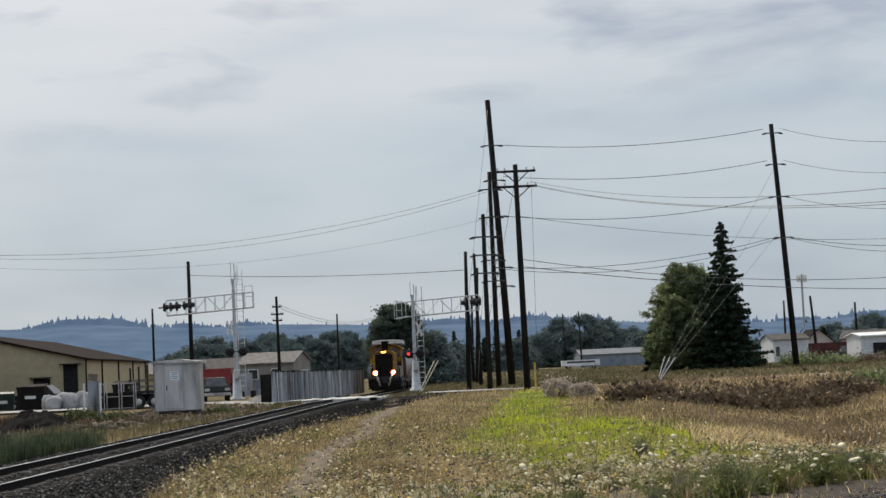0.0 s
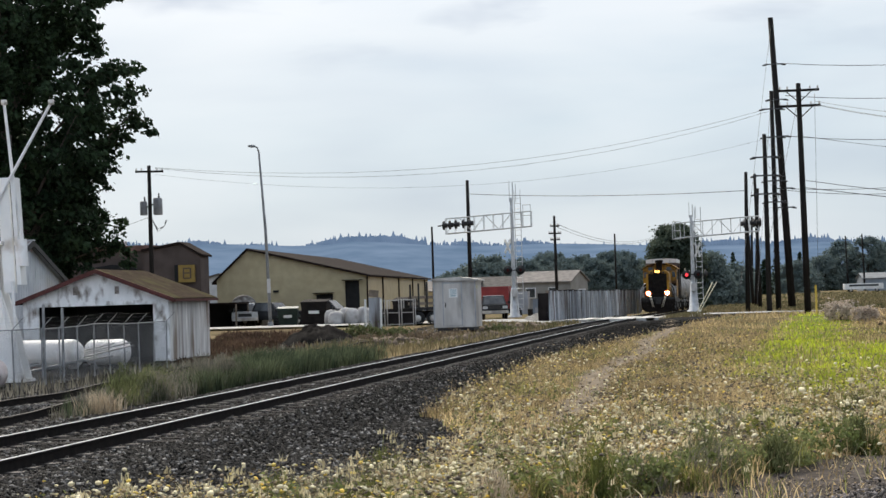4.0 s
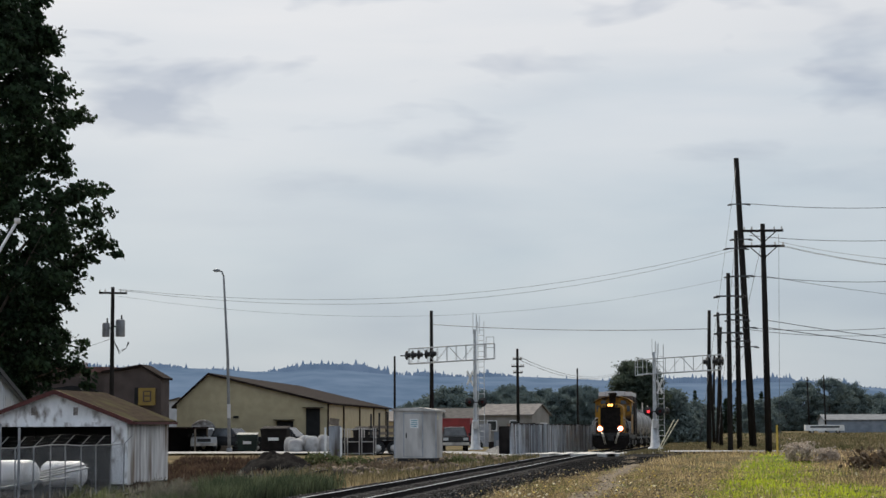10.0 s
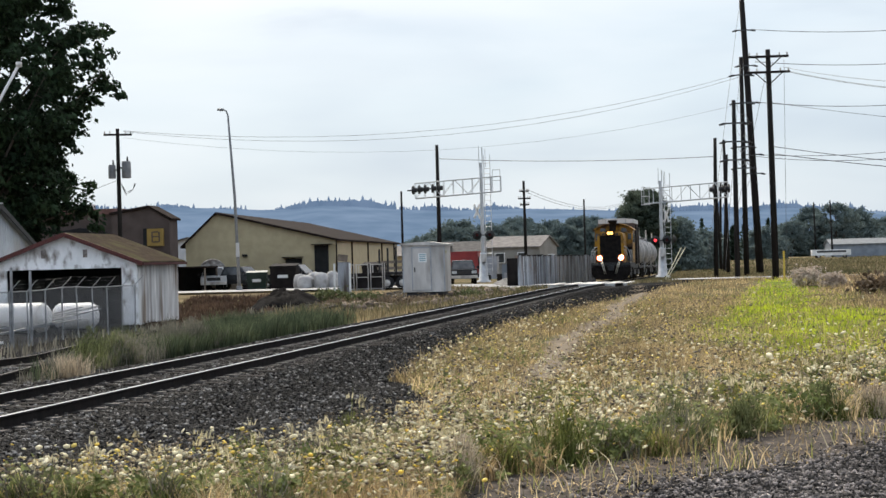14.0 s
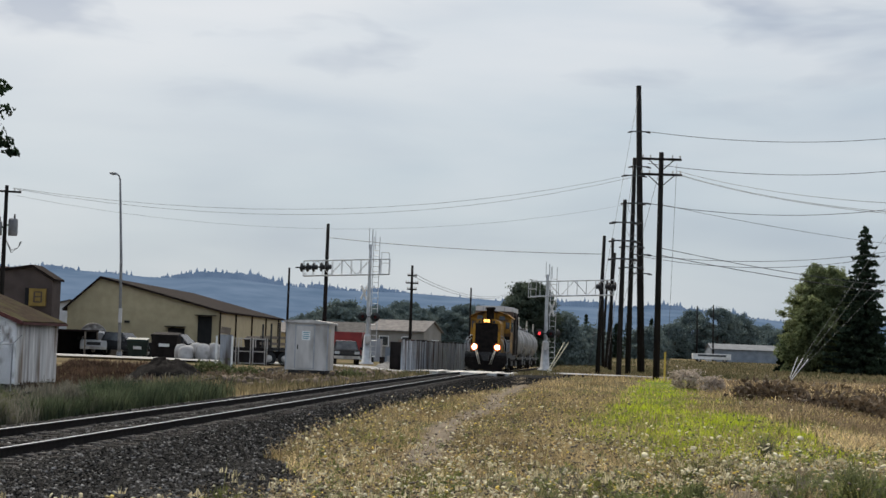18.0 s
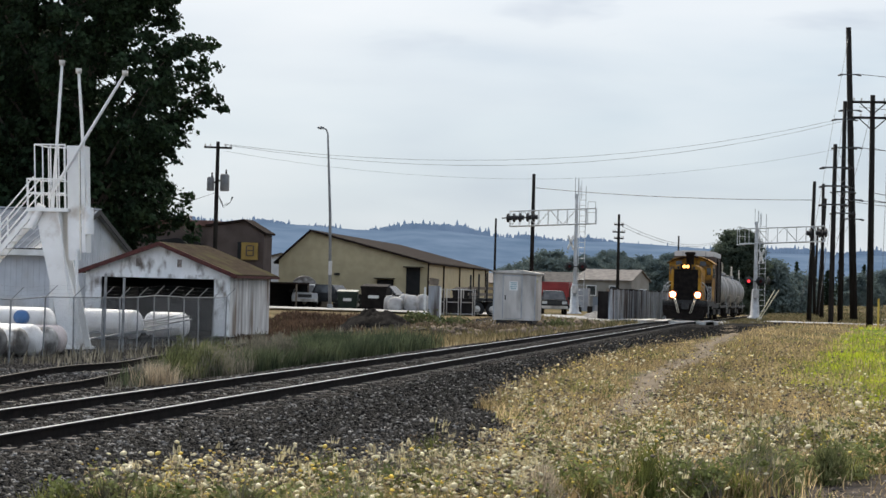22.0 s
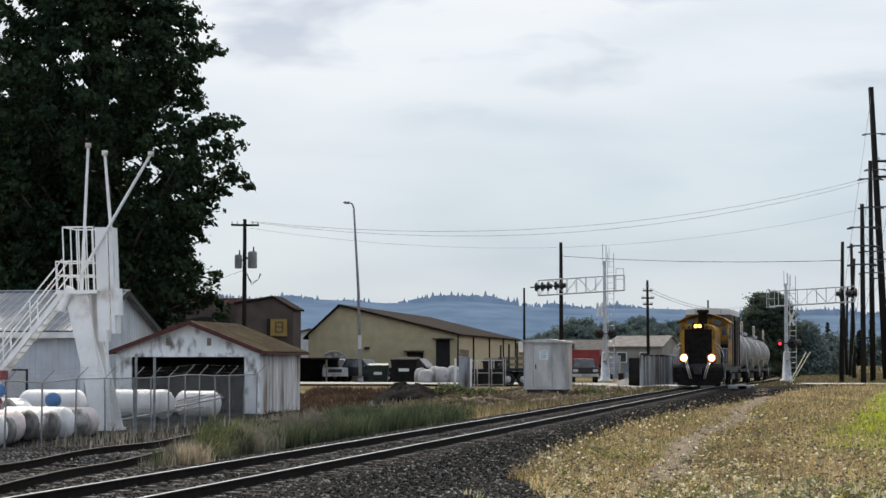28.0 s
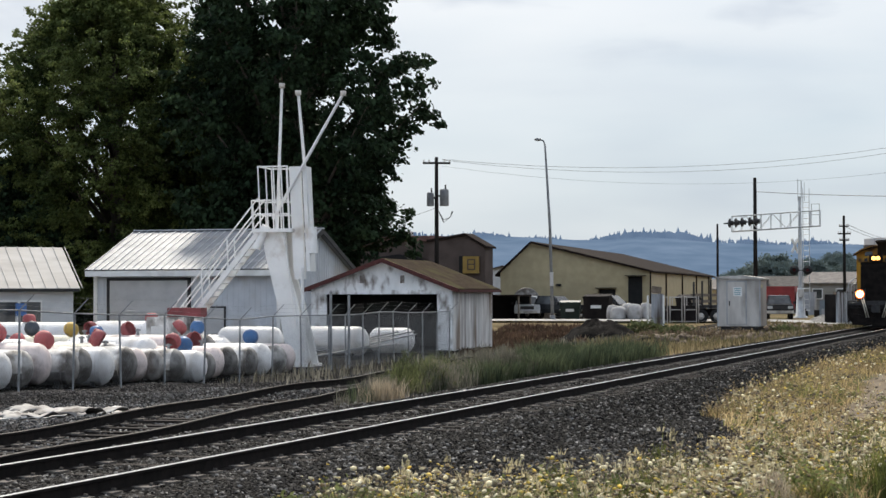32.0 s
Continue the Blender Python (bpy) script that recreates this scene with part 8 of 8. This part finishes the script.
M["clod"] = ramp_mat("ground_soil_clods", (0.09, 0.07, 0.055), (0.2, 0.16, 0.125), 7.0, 0.95, bump=0.6, per_island=0.4, spec=0.05)
M["straw"] = ramp_mat("ground_pale_straw", (0.3, 0.24, 0.165), (0.5, 0.42, 0.31), 0.8, 0.8, bump=0, per_island=0.5, trans=0.3, spec=0.1)
M["straw_pale"] = ramp_mat("ground_bleached_straw", (0.36, 0.33, 0.2), (0.7, 0.62, 0.42), 0.8, 0.8, bump=0, per_island=0.5, trans=0.4, spec=0.1)
M["reed"] = ramp_mat("ground_green_reeds", (0.04, 0.055, 0.03), (0.12, 0.14, 0.075), 1.5, 0.7, bump=0, per_island=0.7, trans=0.3, spec=0.2)
M["grass_grey"] = ramp_mat("ground_grey_weeds", (0.075, 0.072, 0.054), (0.28, 0.255, 0.2), 0.6, 0.8, bump=0, per_island=0.4, trans=0.3, spec=0.15)
M["rusty"] = ramp_mat("ground_rusty_dock", (0.045, 0.03, 0.022), (0.11, 0.072, 0.05), 0.6, 0.8, bump=0, per_island=0.45, trans=0.25, spec=0.1)
M["leafy"] = ramp_mat("ground_leafy_weeds", (0.11, 0.14, 0.045), (0.26, 0.28, 0.11), 0.8, 0.7, bump=0, per_island=0.4, trans=0.4, spec=0.2)
M["seed_dark"] = ramp_mat("ground_dark_seed_heads", (0.06, 0.045, 0.03), (0.12, 0.09, 0.06), 3, 0.8, bump=0, per_island=0.35)
M["petal_white"] = ramp_mat("ground_white_petals", (0.74, 0.67, 0.46), (0.92, 0.86, 0.66), 3, 0.7, bump=0, per_island=0.2, trans=0.4)
M["petal_yellow"] = ramp_mat("ground_yellow_petals", (0.74, 0.55, 0.08), (0.88, 0.74, 0.24), 3, 0.7, bump=0, per_island=0.25, trans=0.4)
M["seed_tan"] = ramp_mat("ground_seed_heads", (0.3, 0.22, 0.12), (0.5, 0.4, 0.24), 3, 0.8, bump=0, per_island=0.35, trans=0.3)
M["umbel_dry"] = ramp_mat("ground_dried_umbels", (0.38, 0.33, 0.19), (0.72, 0.63, 0.41), 3, 0.8, bump=0, per_island=0.4, trans=0.35)
M["ballast_pale"] = ramp_mat("ground_pale_ballast", (0.04, 0.039, 0.039), (0.2, 0.195, 0.19), 6.0, 0.7, bump=0, per_island=0.7, spec=0.1)
M["cinder_grey"] = ramp_mat("ground_grey_cinders", (0.017, 0.016, 0.016), (0.125, 0.115, 0.11), 6.0, 0.8, bump=0, per_island=0.9, spec=0.07)
M["gravel"] = ramp_mat("ground_gravel_stone", (0.03, 0.026, 0.024), (0.27, 0.235, 0.215), 8.0, 0.8, bump=0, per_island=0.9, lo=0.4, hi=0.65, spec=0.2)


def weed_clump(bx, by, hgt, wide, mat, label, group, rng):
    """One bushy weed: leaning stems with short feathery shoots all the way up."""
    m = 90
    a, rad = rng.uniform(0, 2 * np.pi, m), np.abs(rng.normal(0, 0.35, m)) * wide
    sx, sy = bx + np.cos(a) * rad, by + np.sin(a) * rad
    k = 16
    f = rng.uniform(0.12, 1, m * k)
    crown = np.repeat(np.clip(1.1 - 0.7 * rad / wide, 0.4, 1.1) * rng.uniform(0.75, 1.1, m), k) * hgt
    out = np.repeat(rad, k) * (1 + 0.9 * f) + 0.02
    aa = np.repeat(a, k) + rng.normal(0, 0.25, m * k)
    x = np.concatenate([sx, bx + np.cos(aa) * out + rng.normal(0, 0.025, m * k)])
    y = np.concatenate([sy, by + np.sin(aa) * out + rng.normal(0, 0.025, m * k)])
    lift = np.concatenate([np.zeros(m), f * crown * 0.9])
    tall = np.concatenate([np.full(m, hgt * 0.85), np.full(m * k, 0.085)])
    ob = blades("weed_clump", x, y, rng, tall, 0.0034, mat, label, 0.9, lift, cat="weeds")
    del ob["kind"]
    ob["group"] = group
    return ob


def verge(x, y):
    """1 on the grassy verge between the ballast and the gravel strip."""
    return (1 - np.clip(cinder_zone(x, y) * 1.3, 0, 1)) * (1 - 0.97 * bare_zone(x, y)) * (1 - 0.93 * trail_zone(x, y)) * (x > track_x(y))


def patches(x, y, f, seed):
    return 0.5 + 0.5 * np.sin(x * f + 1.7 * np.sin(y * f * 0.53 + seed)) * np.sin(y * f * 0.8 + seed * 2.1 + 1.2 * np.sin(x * f * 0.6))


def build_cover():
    strip = lambda y: (track_x(y) + 1.4, 0.27 * y + 1.5)
    # dry grass over the whole verge, weeds in patches, the lime patch
    x, y, r = spread(190000, 12.5, 40, strip, lambda x, y: verge(x, y) * (1 - smooth_step(27, 34, y)) * (1 - 0.7 * green_zone(x, y)) * (0.35 + 0.65 * patches(x, y, 1.1, 1)), 21)
    blades("dry_grass", x, y, r, 0.24 * (0.5 + 0.8 * patches(x, y, 1.6, 9)), 0.005, M["grass_dry"], "dry tan grass on the railway verge", 0.95)
    x, y, r = spread(230000, 25, 112, strip, lambda x, y: verge(x, y) * smooth_step(25, 30, y) * (1 - 0.7 * green_zone(x, y)) * (0.35 + 0.65 * patches(x, y, 1.1, 1)), 27)
    blades("tan_grass", x, y, r, 0.24 * (0.5 + 0.8 * patches(x, y, 1.6, 9)), 0.005, M["grass_tan"], "tan dry grass along the railway verge", 0.95)
    x, y, r = spread(150000, 12.5, 80, strip, lambda x, y: verge(x, y) * (1 - 0.5 * green_zone(x, y)) * patches(x, y, 0.9, 2.6) ** 1.6, 22)
    blades("green_weeds", x, y, r, 0.26 * (0.5 + 0.8 * patches(x, y, 1.3, 4)), 0.005, M["grass_olive"], "olive green weeds among the dry grass", 0.9, cat="weeds")
    x, y, r = spread(150000, 29, 106, strip, lambda x, y: green_zone(x, y) * (0.12 + 0.88 * patches(x, y, 0.95, 5) ** 0.8), 23)
    blades("lime_grass", x, y, r, 0.2 * (0.45 + 0.8 * patches(x, y, 0.8, 3)), 0.006, M["grass_lime"], "bright lime green grass patch", 0.9)
    x, y, r = spread(90000, 44, 120, lambda y: (5.5 + 0.03 * y, 0.29 * y + 3), lambda x, y: (1 - green_zone(x, y)) * smooth_step(0, 2.5, x - 4.5 - 0.035 * y) * (y < 99 + 0.12 * x) * (0.15 + 0.85 * patches(x, y, 0.35, 4)), 24)
    blades("brown_weeds", x, y, r, 0.4, 0.01, M["grass_brown"], "brown dry weeds in the roadside ditch", 0.9, cat="weeds")
    x, y, r = spread(60000, 40, 108, lambda y: (5.5 + 0.03 * y, 0.29 * y + 3), lambda x, y: smooth_step(0, 2.5, x - 4.5 - 0.035 * y) * (y < 99 + 0.12 * x) * patches(x, y, 0.45, 9), 25)
    blades("bank_grass", x, y, r, 0.38, 0.009, M["grass_dry"], "tan dry grass on the ditch bank", 0.8)
    x, y, r = spread(30000, 34, 90, lambda y: (5.5 + 0.03 * y, 0.29 * y + 3), lambda x, y: smooth_step(0, 2.5, x - 4.5 - 0.035 * y) * patches(x, y, 0.4, 1) ** 2, 26)
    blades("bank_weeds", x, y, r, 0.36, 0.009, M["grass_olive"], "olive weeds on the ditch bank", 0.8, cat="weeds")
    # tufts and leafy weeds in front, uneven in height
    rng = np.random.default_rng(31)
    n = 560
    cx = rng.uniform(-6.4, 9.5, n)
    cy = np.maximum(gravel_line(cx) + rng.exponential(2.4, n) + 0.15, 13.6)
    ok = cinder_zone(cx, cy) < 0.75
    cx, cy = cx[ok], cy[ok]
    kind = rng.uniform(0, 1, len(cx))
    for lo, hi, nm, mat, lab, hh in ((0.0, 0.34, "weed_tufts", "grass_olive", "green weed tufts beside the gravel", 0.3), (0.34, 0.62, "straw_tufts", "grass_dry", "dry straw tufts beside the gravel", 0.3), (0.62, 0.75, "withered_tufts", "grass_grey", "withered grey tufts beside the gravel", 0.45)):
        sel = (kind >= lo) & (kind < hi)
        k = 110
        sx, sy = cx[sel], cy[sel]
        size = np.repeat(rng.uniform(0.45, 1.25, len(sx)), k)
        a = rng.uniform(0, 2 * np.pi, len(sx) * k)
        rad = np.abs(rng.normal(0, 0.09, len(sx) * k)) * size
        blades(nm, np.repeat(sx, k) + np.cos(a) * rad, np.repeat(sy, k) + np.sin(a) * rad, rng, hh * size, 0.0045, M[mat], lab, 0.85, cat="weeds")
    x, y, r = spread(42000, 13.5, 21, strip, lambda x, y: verge(x, y) * patches(x, y, 1.9, 6) ** 1.3, 35)
    blades("pale_grass", x, y, r, 0.34 * (0.5 + 0.7 * patches(x, y, 2.3, 2)), 0.0036, M["straw_pale"], "pale bent straw among the front weeds", 1.1)
    # single rank clumps that stand above the rest
    clump_at = [(-4.9, 0.9), (-3.6, 1.5), (-2.6, 0.5), (-1.55, 0.35), (-0.75, 0.5), (0.25, 0.7), (0.95, 0.35), (1.9, 0.6), (2.5, 0.3), (3.3, 0.7), (4.2, 0.4), (5.0, 0.6), (6.1, 0.35), (7.2, 0.7), (-2.9, 3.2), (-1.2, 3.8), (0.9, 3.0), (2.2, 4.2), (3.9, 3.4), (-4.2, 4.6)]
    for k, (bx, dy) in enumerate(clump_at):
        by = max(float(gravel_line(bx)), 15.0) + dy
        if cinder_zone(np.array([bx]), np.array([by]))[0] > 0.9:
            continue
        kinds = (("weed_dark", "rank dark green feathery weed at the gravel's edge"), ("grass_olive", "rank olive feathery weed at the gravel's edge"), ("straw", "withered straw-coloured weed at the gravel's edge"))
        mat, lab = kinds[0 if bx in (0.25, 0.95, 1.9, 4.2, 7.2) else 2 if k % 5 == 3 else 1]
        weed_clump(bx, by, rng.uniform(0.4, 0.56), rng.uniform(0.2, 0.34), M[mat], lab, "weed clumps beside the gravel", rng)
    # withered bushy weeds between the siding and the main track
    for k in range(16):
        by = rng.uniform(32.5, 42.5)
        bx = rng.uniform(float(spur_x(by)) + 1.0, min(float(spur_x(by)) + 3.1, float(track_x(by)) - 2.7))
        pale = k % 3 != 1
        weed_clump(bx, by, rng.uniform(0.5, 0.85), rng.uniform(0.3, 0.5), M["grass_grey" if pale else "weed_dark"], "withered grey bushy weed between the tracks" if pale else "dark green bushy weed between the tracks", "weeds between the tracks", rng)
    sel = kind >= 0.6
    sx, sy = np.repeat(cx[sel], 7), np.repeat(cy[sel], 7)
    m = len(sx)
    px, py = sx + rng.normal(0, 0.14, m), sy + rng.normal(0, 0.14, m)
    c = np.stack([px, py, ground_z(px, py) + rng.uniform(0.04, 0.34, m)], -1)
    V, F = leaf_quads(c, 0.026, np.full(m, 0.09), 34, 0.9, rng)
    tagged(cloud("leafy_weeds", V, F, M["leafy"]), "low leafy green weeds beside the gravel", "weeds", kind="stuff")
    x, y, r = spread(2600, 14, 55, strip, lambda x, y: verge(x, y) * (1 - 0.6 * green_zone(x, y)) * patches(x, y, 0.8, 7) ** 2, 33)
    c = np.stack([x, y, ground_z(x, y) + r.uniform(0.04, 0.22, len(x))], -1)
    V, F = leaf_quads(c, 0.024, np.full(len(x), 0.11), 26, 0.8, r)
    tagged(cloud("leafy_weeds", V, F, M["leafy"]), "low leafy weeds through the dry grass", "weeds", kind="stuff")
    # dry stalks of last year's umbels, thin and upright
    x, y, r = spread(16000, 13.5, 45, strip, lambda x, y: verge(x, y) * (1 - 0.6 * green_zone(x, y)) * (0.2 + 0.8 * patches(x, y, 0.7, 11)), 34)
    blades("dry_stalks", x, y, r, 0.46, 0.003, M["seed_tan"], "thin dry stalks standing above the grass", 0.3, cat="weeds")
    # flowers and seed heads
    for nm, n, y0, y1, size, mat, lab, seed, hh in (("white_flowers", 13000, 13.5, 70, 0.019, "petal_white", "small white wild carrot flowers in the grass", 41, (0.16, 0.44)),
                                                  ("yellow_flowers", 6500, 13.5, 80, 0.014, "petal_yellow", "small yellow wild flowers in the grass", 42, (0.18, 0.4)),
                                                  ("seed_heads", 26000, 13.5, 75, 0.014, "seed_tan", "dry tan seed heads above the grass", 43, (0.16, 0.46)),
                                                  ("dark_seed_heads", 26000, 13.5, 60, 0.016, "seed_dark", "dark seed heads above the grass", 45, (0.2, 0.5))):
        x, y, r = spread(n, y0, y1, strip, lambda x, y: verge(x, y) * (1 - 0.75 * green_zone(x, y)) * (0.25 + 0.75 * patches(x, y, 0.8, seed)) * (1 if nm != "white_flowers" else np.clip(1.6 - y / 40, 0.15, 1)), seed)
        z = ground_z(x, y) + r.uniform(*hh, len(x))
        heads(nm, x, y, z, r, size, M[mat], lab)
    # the thick belt of pale flowers nearest the stones
    for nm, n, mat, lab, seed, size in (("white_flowers", 11000, "petal_white", "pale cream wild flowers crowding the verge's edge", 46, 0.021), ("yellow_flowers", 4200, "petal_yellow", "yellow wild flowers crowding the verge's edge", 47, 0.017), ("seed_heads", 14000, "seed_tan", "tan seed heads crowding the verge's edge", 48, 0.015)):
        x, y, r = spread(n, 13.6, 26, strip, lambda x, y: verge(x, y) * (0.06 + 0.94 * patches(x, y, 1.3, seed) ** 1.7) * np.clip(1.35 - 0.22 * (y - np.maximum(gravel_line(x), 15.5)), 0.1, 1), seed)
        heads(nm, x, y, ground_z(x, y) + r.uniform(0.12, 0.5, len(x)) ** 0.9, r, size, M[mat], lab)
    # dried umbels curled into small cups, on thin stalks
    x, y, r = spread(5200, 14, 32, strip, lambda x, y: verge(x, y) * (0.1 + 0.9 * patches(x, y, 0.9, 3) ** 1.4) * np.clip(1.3 - 0.09 * (y - np.maximum(gravel_line(x), 15.5)), 0.05, 1), 49)
    z = r.uniform(0.26, 0.56, len(x))
    k = 7
    a = np.tile(np.linspace(0, 2 * np.pi, k, endpoint=False), len(x)) + r.normal(0, 0.2, len(x) * k)
    blades("dried_umbels", np.repeat(x, k) + 0.028 * np.cos(a), np.repeat(y, k) + 0.028 * np.sin(a), r, 0.07, 0.005, M["umbel_dry"], "dried pale wild carrot umbels curled into cups", 0.9, np.repeat(z, k), cat="flowers")
    blades("umbel_stalks", x, y, r, z / 0.8, 0.0028, M["grass_olive"], "thin green stalks under the dried umbels", 0.1, cat="weeds")
    # a drift of larger white umbels
    rng = np.random.default_rng(44)
    x, y = rng.normal(5.0, 1.5, 110), rng.normal(28, 2.5, 110)
    heads("white_umbels", x, y, ground_z(x, y) + rng.uniform(0.35, 0.6, 110), rng, 0.036, M["petal_white"], "broad white wild carrot umbels in the weeds", 0.22, 8)
    # ballast and gravel
    x, y, r = spread(190000, 11, 95, lambda y: (track_x(y) - 2.6, track_x(y) + 5.4), lambda x, y: np.clip(cinder_zone(x, y) * 1.2 - 0.1, 0, 1), 51, 0.8)
    stones("track_ballast", x, y, r, 0.034, M["ballast"], "dark grey crushed stone ballast", 0.014)
    # pale chips, their number raised to stand in for sun glints too
    x, y, r = spread(36000, 11, 80, lambda y: (spur_x(np.minimum(y, 70)) - 5.0, track_x(y) + 5.4), lambda x, y: np.clip(cinder_zone(x, y) * 1.2 - 0.1, 0, 1), 55, 0.8)
    stones("pale_ballast", x, y, r, 0.032, M["ballast_pale"], "paler grey stones among the dark ballast", 0.02)
    x, y, r = spread(95000, 12.5, 58, lambda y: (spur_x(y) - 8.0, track_x(y) - 2.0), lambda x, y: np.clip(cinder_zone(x, y) * 1.2 - 0.1, 0, 1), 52, 0.8)
    stones("yard_cinders", x, y, r, 0.028, M["cinder_grey"], "dark cinders and stones round the siding")
    x, y, r = spread(120000, 9.5, 26, lambda y: (-2.5 + 0 * y, 0.27 * y + 1.5), lambda x, y: 0.06 * smooth_step(-0.3, 0.3, gravel_line(x) - y) + 0.94 * smooth_step(1.2, 3.0, gravel_line(x) - y), 53)
    stones("gravel_strip", x, y, r, 0.0175, M["gravel"], "grey gravel strip in front of the weeds")
    x, y, r = spread(7000, 9.5, 26, lambda y: (-2.5 + 0 * y, 0.27 * y + 1.5), lambda x, y: 0.1 + 0.9 * smooth_step(1.2, 3.0, gravel_line(x) - y), 57)
    stones("gravel_chips", x, y, r, 0.027, M["gravel"], "larger broken stones on the gravel strip", 0.008)
    x, y, r = spread(22000, 76, 112, lambda y: (track_x(y) - 9, track_x(y) - 2.4), lambda x, y: 0.3 + 0.7 * patches(x, y, 0.6, 2), 54)
    stones("verge_stones", x, y, r, 0.05, M["gravel"], "grey stones strewn round the signal cabinet")
    # straw litter on the bare strip
    x, y, r = spread(9000, 14, 26, lambda y: (-1.5 + 0 * y, 0.27 * y + 1.5), lambda x, y: smooth_step(-0.6, 0.2, gravel_line(x) - y) * (1 - smooth_step(1.6, 3.4, gravel_line(x) - y)), 56)
    blades("straw_litter", x, y, r, 0.05, 0.006, M["grass_dry"], "dry straw litter on the bare soil", 3.0)
    # the other side of the track: reeds, withered weeds, dry grass
    left = lambda y: (spur_x(np.minimum(y, 76)) - 4.5, track_x(y) - 1.9)
    x, y, r = spread(42000, 37, 66, lambda y: (spur_x(y) + 1.5, track_x(y) - 2.5), lambda x, y: smooth_step(35, 40, y) * (1 - smooth_step(52, 56, y)), 61)
    blades("green_reeds", x, y, r, 0.6 * (0.6 + 0.6 * patches(x, y, 1.5, 3)), 0.006, M["reed"], "dense green reeds between the tracks", 0.5, cat="reeds")
    x, y, r = spread(20000, 29, 48, lambda y: (spur_x(y) + 0.9, track_x(y) - 2.6), lambda x, y: smooth_step(29, 38, y) * (1 - smooth_step(40, 48, y)) * (0.2 + 0.8 * patches(x, y, 1.7, 2)), 62)
    blades("grey_weeds", x, y, r, 0.5 * (0.4 + 0.8 * patches(x, y, 1.9, 5)), 0.004, M["grass_grey"], "withered grey weeds between the tracks", 0.4, cat="weeds")
    x, y, r = spread(9000, 29.5, 42, lambda y: (spur_x(y) + 0.9, track_x(y) - 2.6), lambda x, y: smooth_step(29, 34, y) * patches(x, y, 2.1, 7) ** 1.5, 69)
    blades("bank_reeds", x, y, r, 0.55 * (0.4 + 0.8 * patches(x, y, 2.3, 1)), 0.005, M["reed"], "dark green weeds among the withered ones", 0.6, cat="weeds")
    x, y, r = spread(700, 72, 98, lambda y: (track_x(y) - 8.2, track_x(y) - 2.8), lambda x, y: patches(x, y, 0.7, 5), 70)
    stones("soil_clods", x, y, r, 0.27, M["clod"], "brown clods of turned soil beyond the rails")
    rng = np.random.default_rng(63)
    x, y = rng.normal(-9.85, 0.13, 460), rng.normal(31.4, 0.24, 460)
    blades("straw_tuft", x, y, rng, 0.42, 0.005, M["straw"], "pale straw tuft beside the rail", 0.6)
    x, y, r = spread(6500, 58, 108, lambda y: (track_x(y) - 8.5, track_x(y) - 2.0), lambda x, y: 0.4 + 0.6 * patches(x, y, 0.7, 8), 64)
    blades("verge_grass", x, y, r, 0.26, 0.012, M["grass_verge"], "dry grass beyond the rails")
    x, y, r = spread(7000, 66, 104, lambda y: (track_x(y) - 8.5, track_x(y) - 2.0), lambda x, y: patches(x, y, 0.5, 3) ** 2, 65)
    blades("verge_weeds", x, y, r, 0.35, 0.013, M["grass_field"], "green weeds beyond the rails", cat="weeds")
    x, y, r = spread(15000, 70, 98, lambda y: (-0.27 * y, -0.2 * y), lambda x, y: (x > -20.5 - 0.1 * (y - 66)) * (0.2 + 0.8 * patches(x, y, 0.8, 2)), 66)
    blades("rusty_weeds", x, y, r, 0.3, 0.011, M["rusty"], "rust brown dock weeds by the street", 0.9, cat="weeds")
    x, y, r = spread(2600, 44, 74, lambda y: (-19.3 + 0 * y, -12.6 + 0 * y), lambda x, y: smooth_step(44, 52, y) * (0.3 + 0.7 * patches(x, y, 0.9, 4)), 67)
    blades("yard_weeds", x, y, r, 0.4, 0.01, M["grass_grey"], "withered weeds along the yard fence", cat="weeds")
    # far fields
    x, y, r = spread(60000, 104, 330, lambda y: (track_x(y) + 2.2, 0.3 * y), lambda x, y: (0.35 + 0.65 * patches(x, y, 0.12, 6)) * ((y > 124 + 0.5 * np.clip(x - 22, 0, None)) | (x < 2)), 68)
    blades("field_grass", x, y, r, 0.25, 0.013, M["grass_field"], "dry field grass beyond the crossing", 0.8)


def build_ties():
    """Wooden ties under both tracks, one mesh shared by all."""
    m = Mesh().box((0, 0, 0), (2.6, 0.23, 0.18))
    me = finish("tie", m.v, m.f, M["wood_tie"])
    plate = Mesh().box((0, 0, 0), (0.36, 0.19, 0.025))
    for sx, sy in ((-0.11, -0.06), (0.11, 0.06)):
        plate.box((sx, sy, 0.022), (0.035, 0.03, 0.03))
    pm = finish("tie_plate", plate.v, plate.f, M["rail_rusty"])
    rng = random.Random(8)
    for parent, fx, fz, y0, y1, step, drop in ((TRACK, track_x, track_z, 9.0, 112.0, 0.52, 0.255), (SPUR_TRACK, spur_x, spur_z, 8.0, 74.0, 0.6, 0.255)):
        y = y0
        while y < y1:
            ob = new("tie", me)
            sl = float(fx(y + 0.5) - fx(y - 0.5))
            ob.parent = parent
            ob.matrix_local = pose(float(fx(y)) + rng.uniform(-0.06, 0.06), y, float(fz(y)) - drop + rng.uniform(-0.012, 0.012), 0, 0, -math.degrees(math.atan(sl)) + rng.uniform(-1.2, 1.2))
            for off in (-0.7525, 0.7525):
                q = new("tie_plate", pm)
                q.parent = ob
                q.matrix_local = pose(off, 0, 0.1)
            y += step * rng.uniform(0.95, 1.05)


build_cover()
build_ties()


motions()
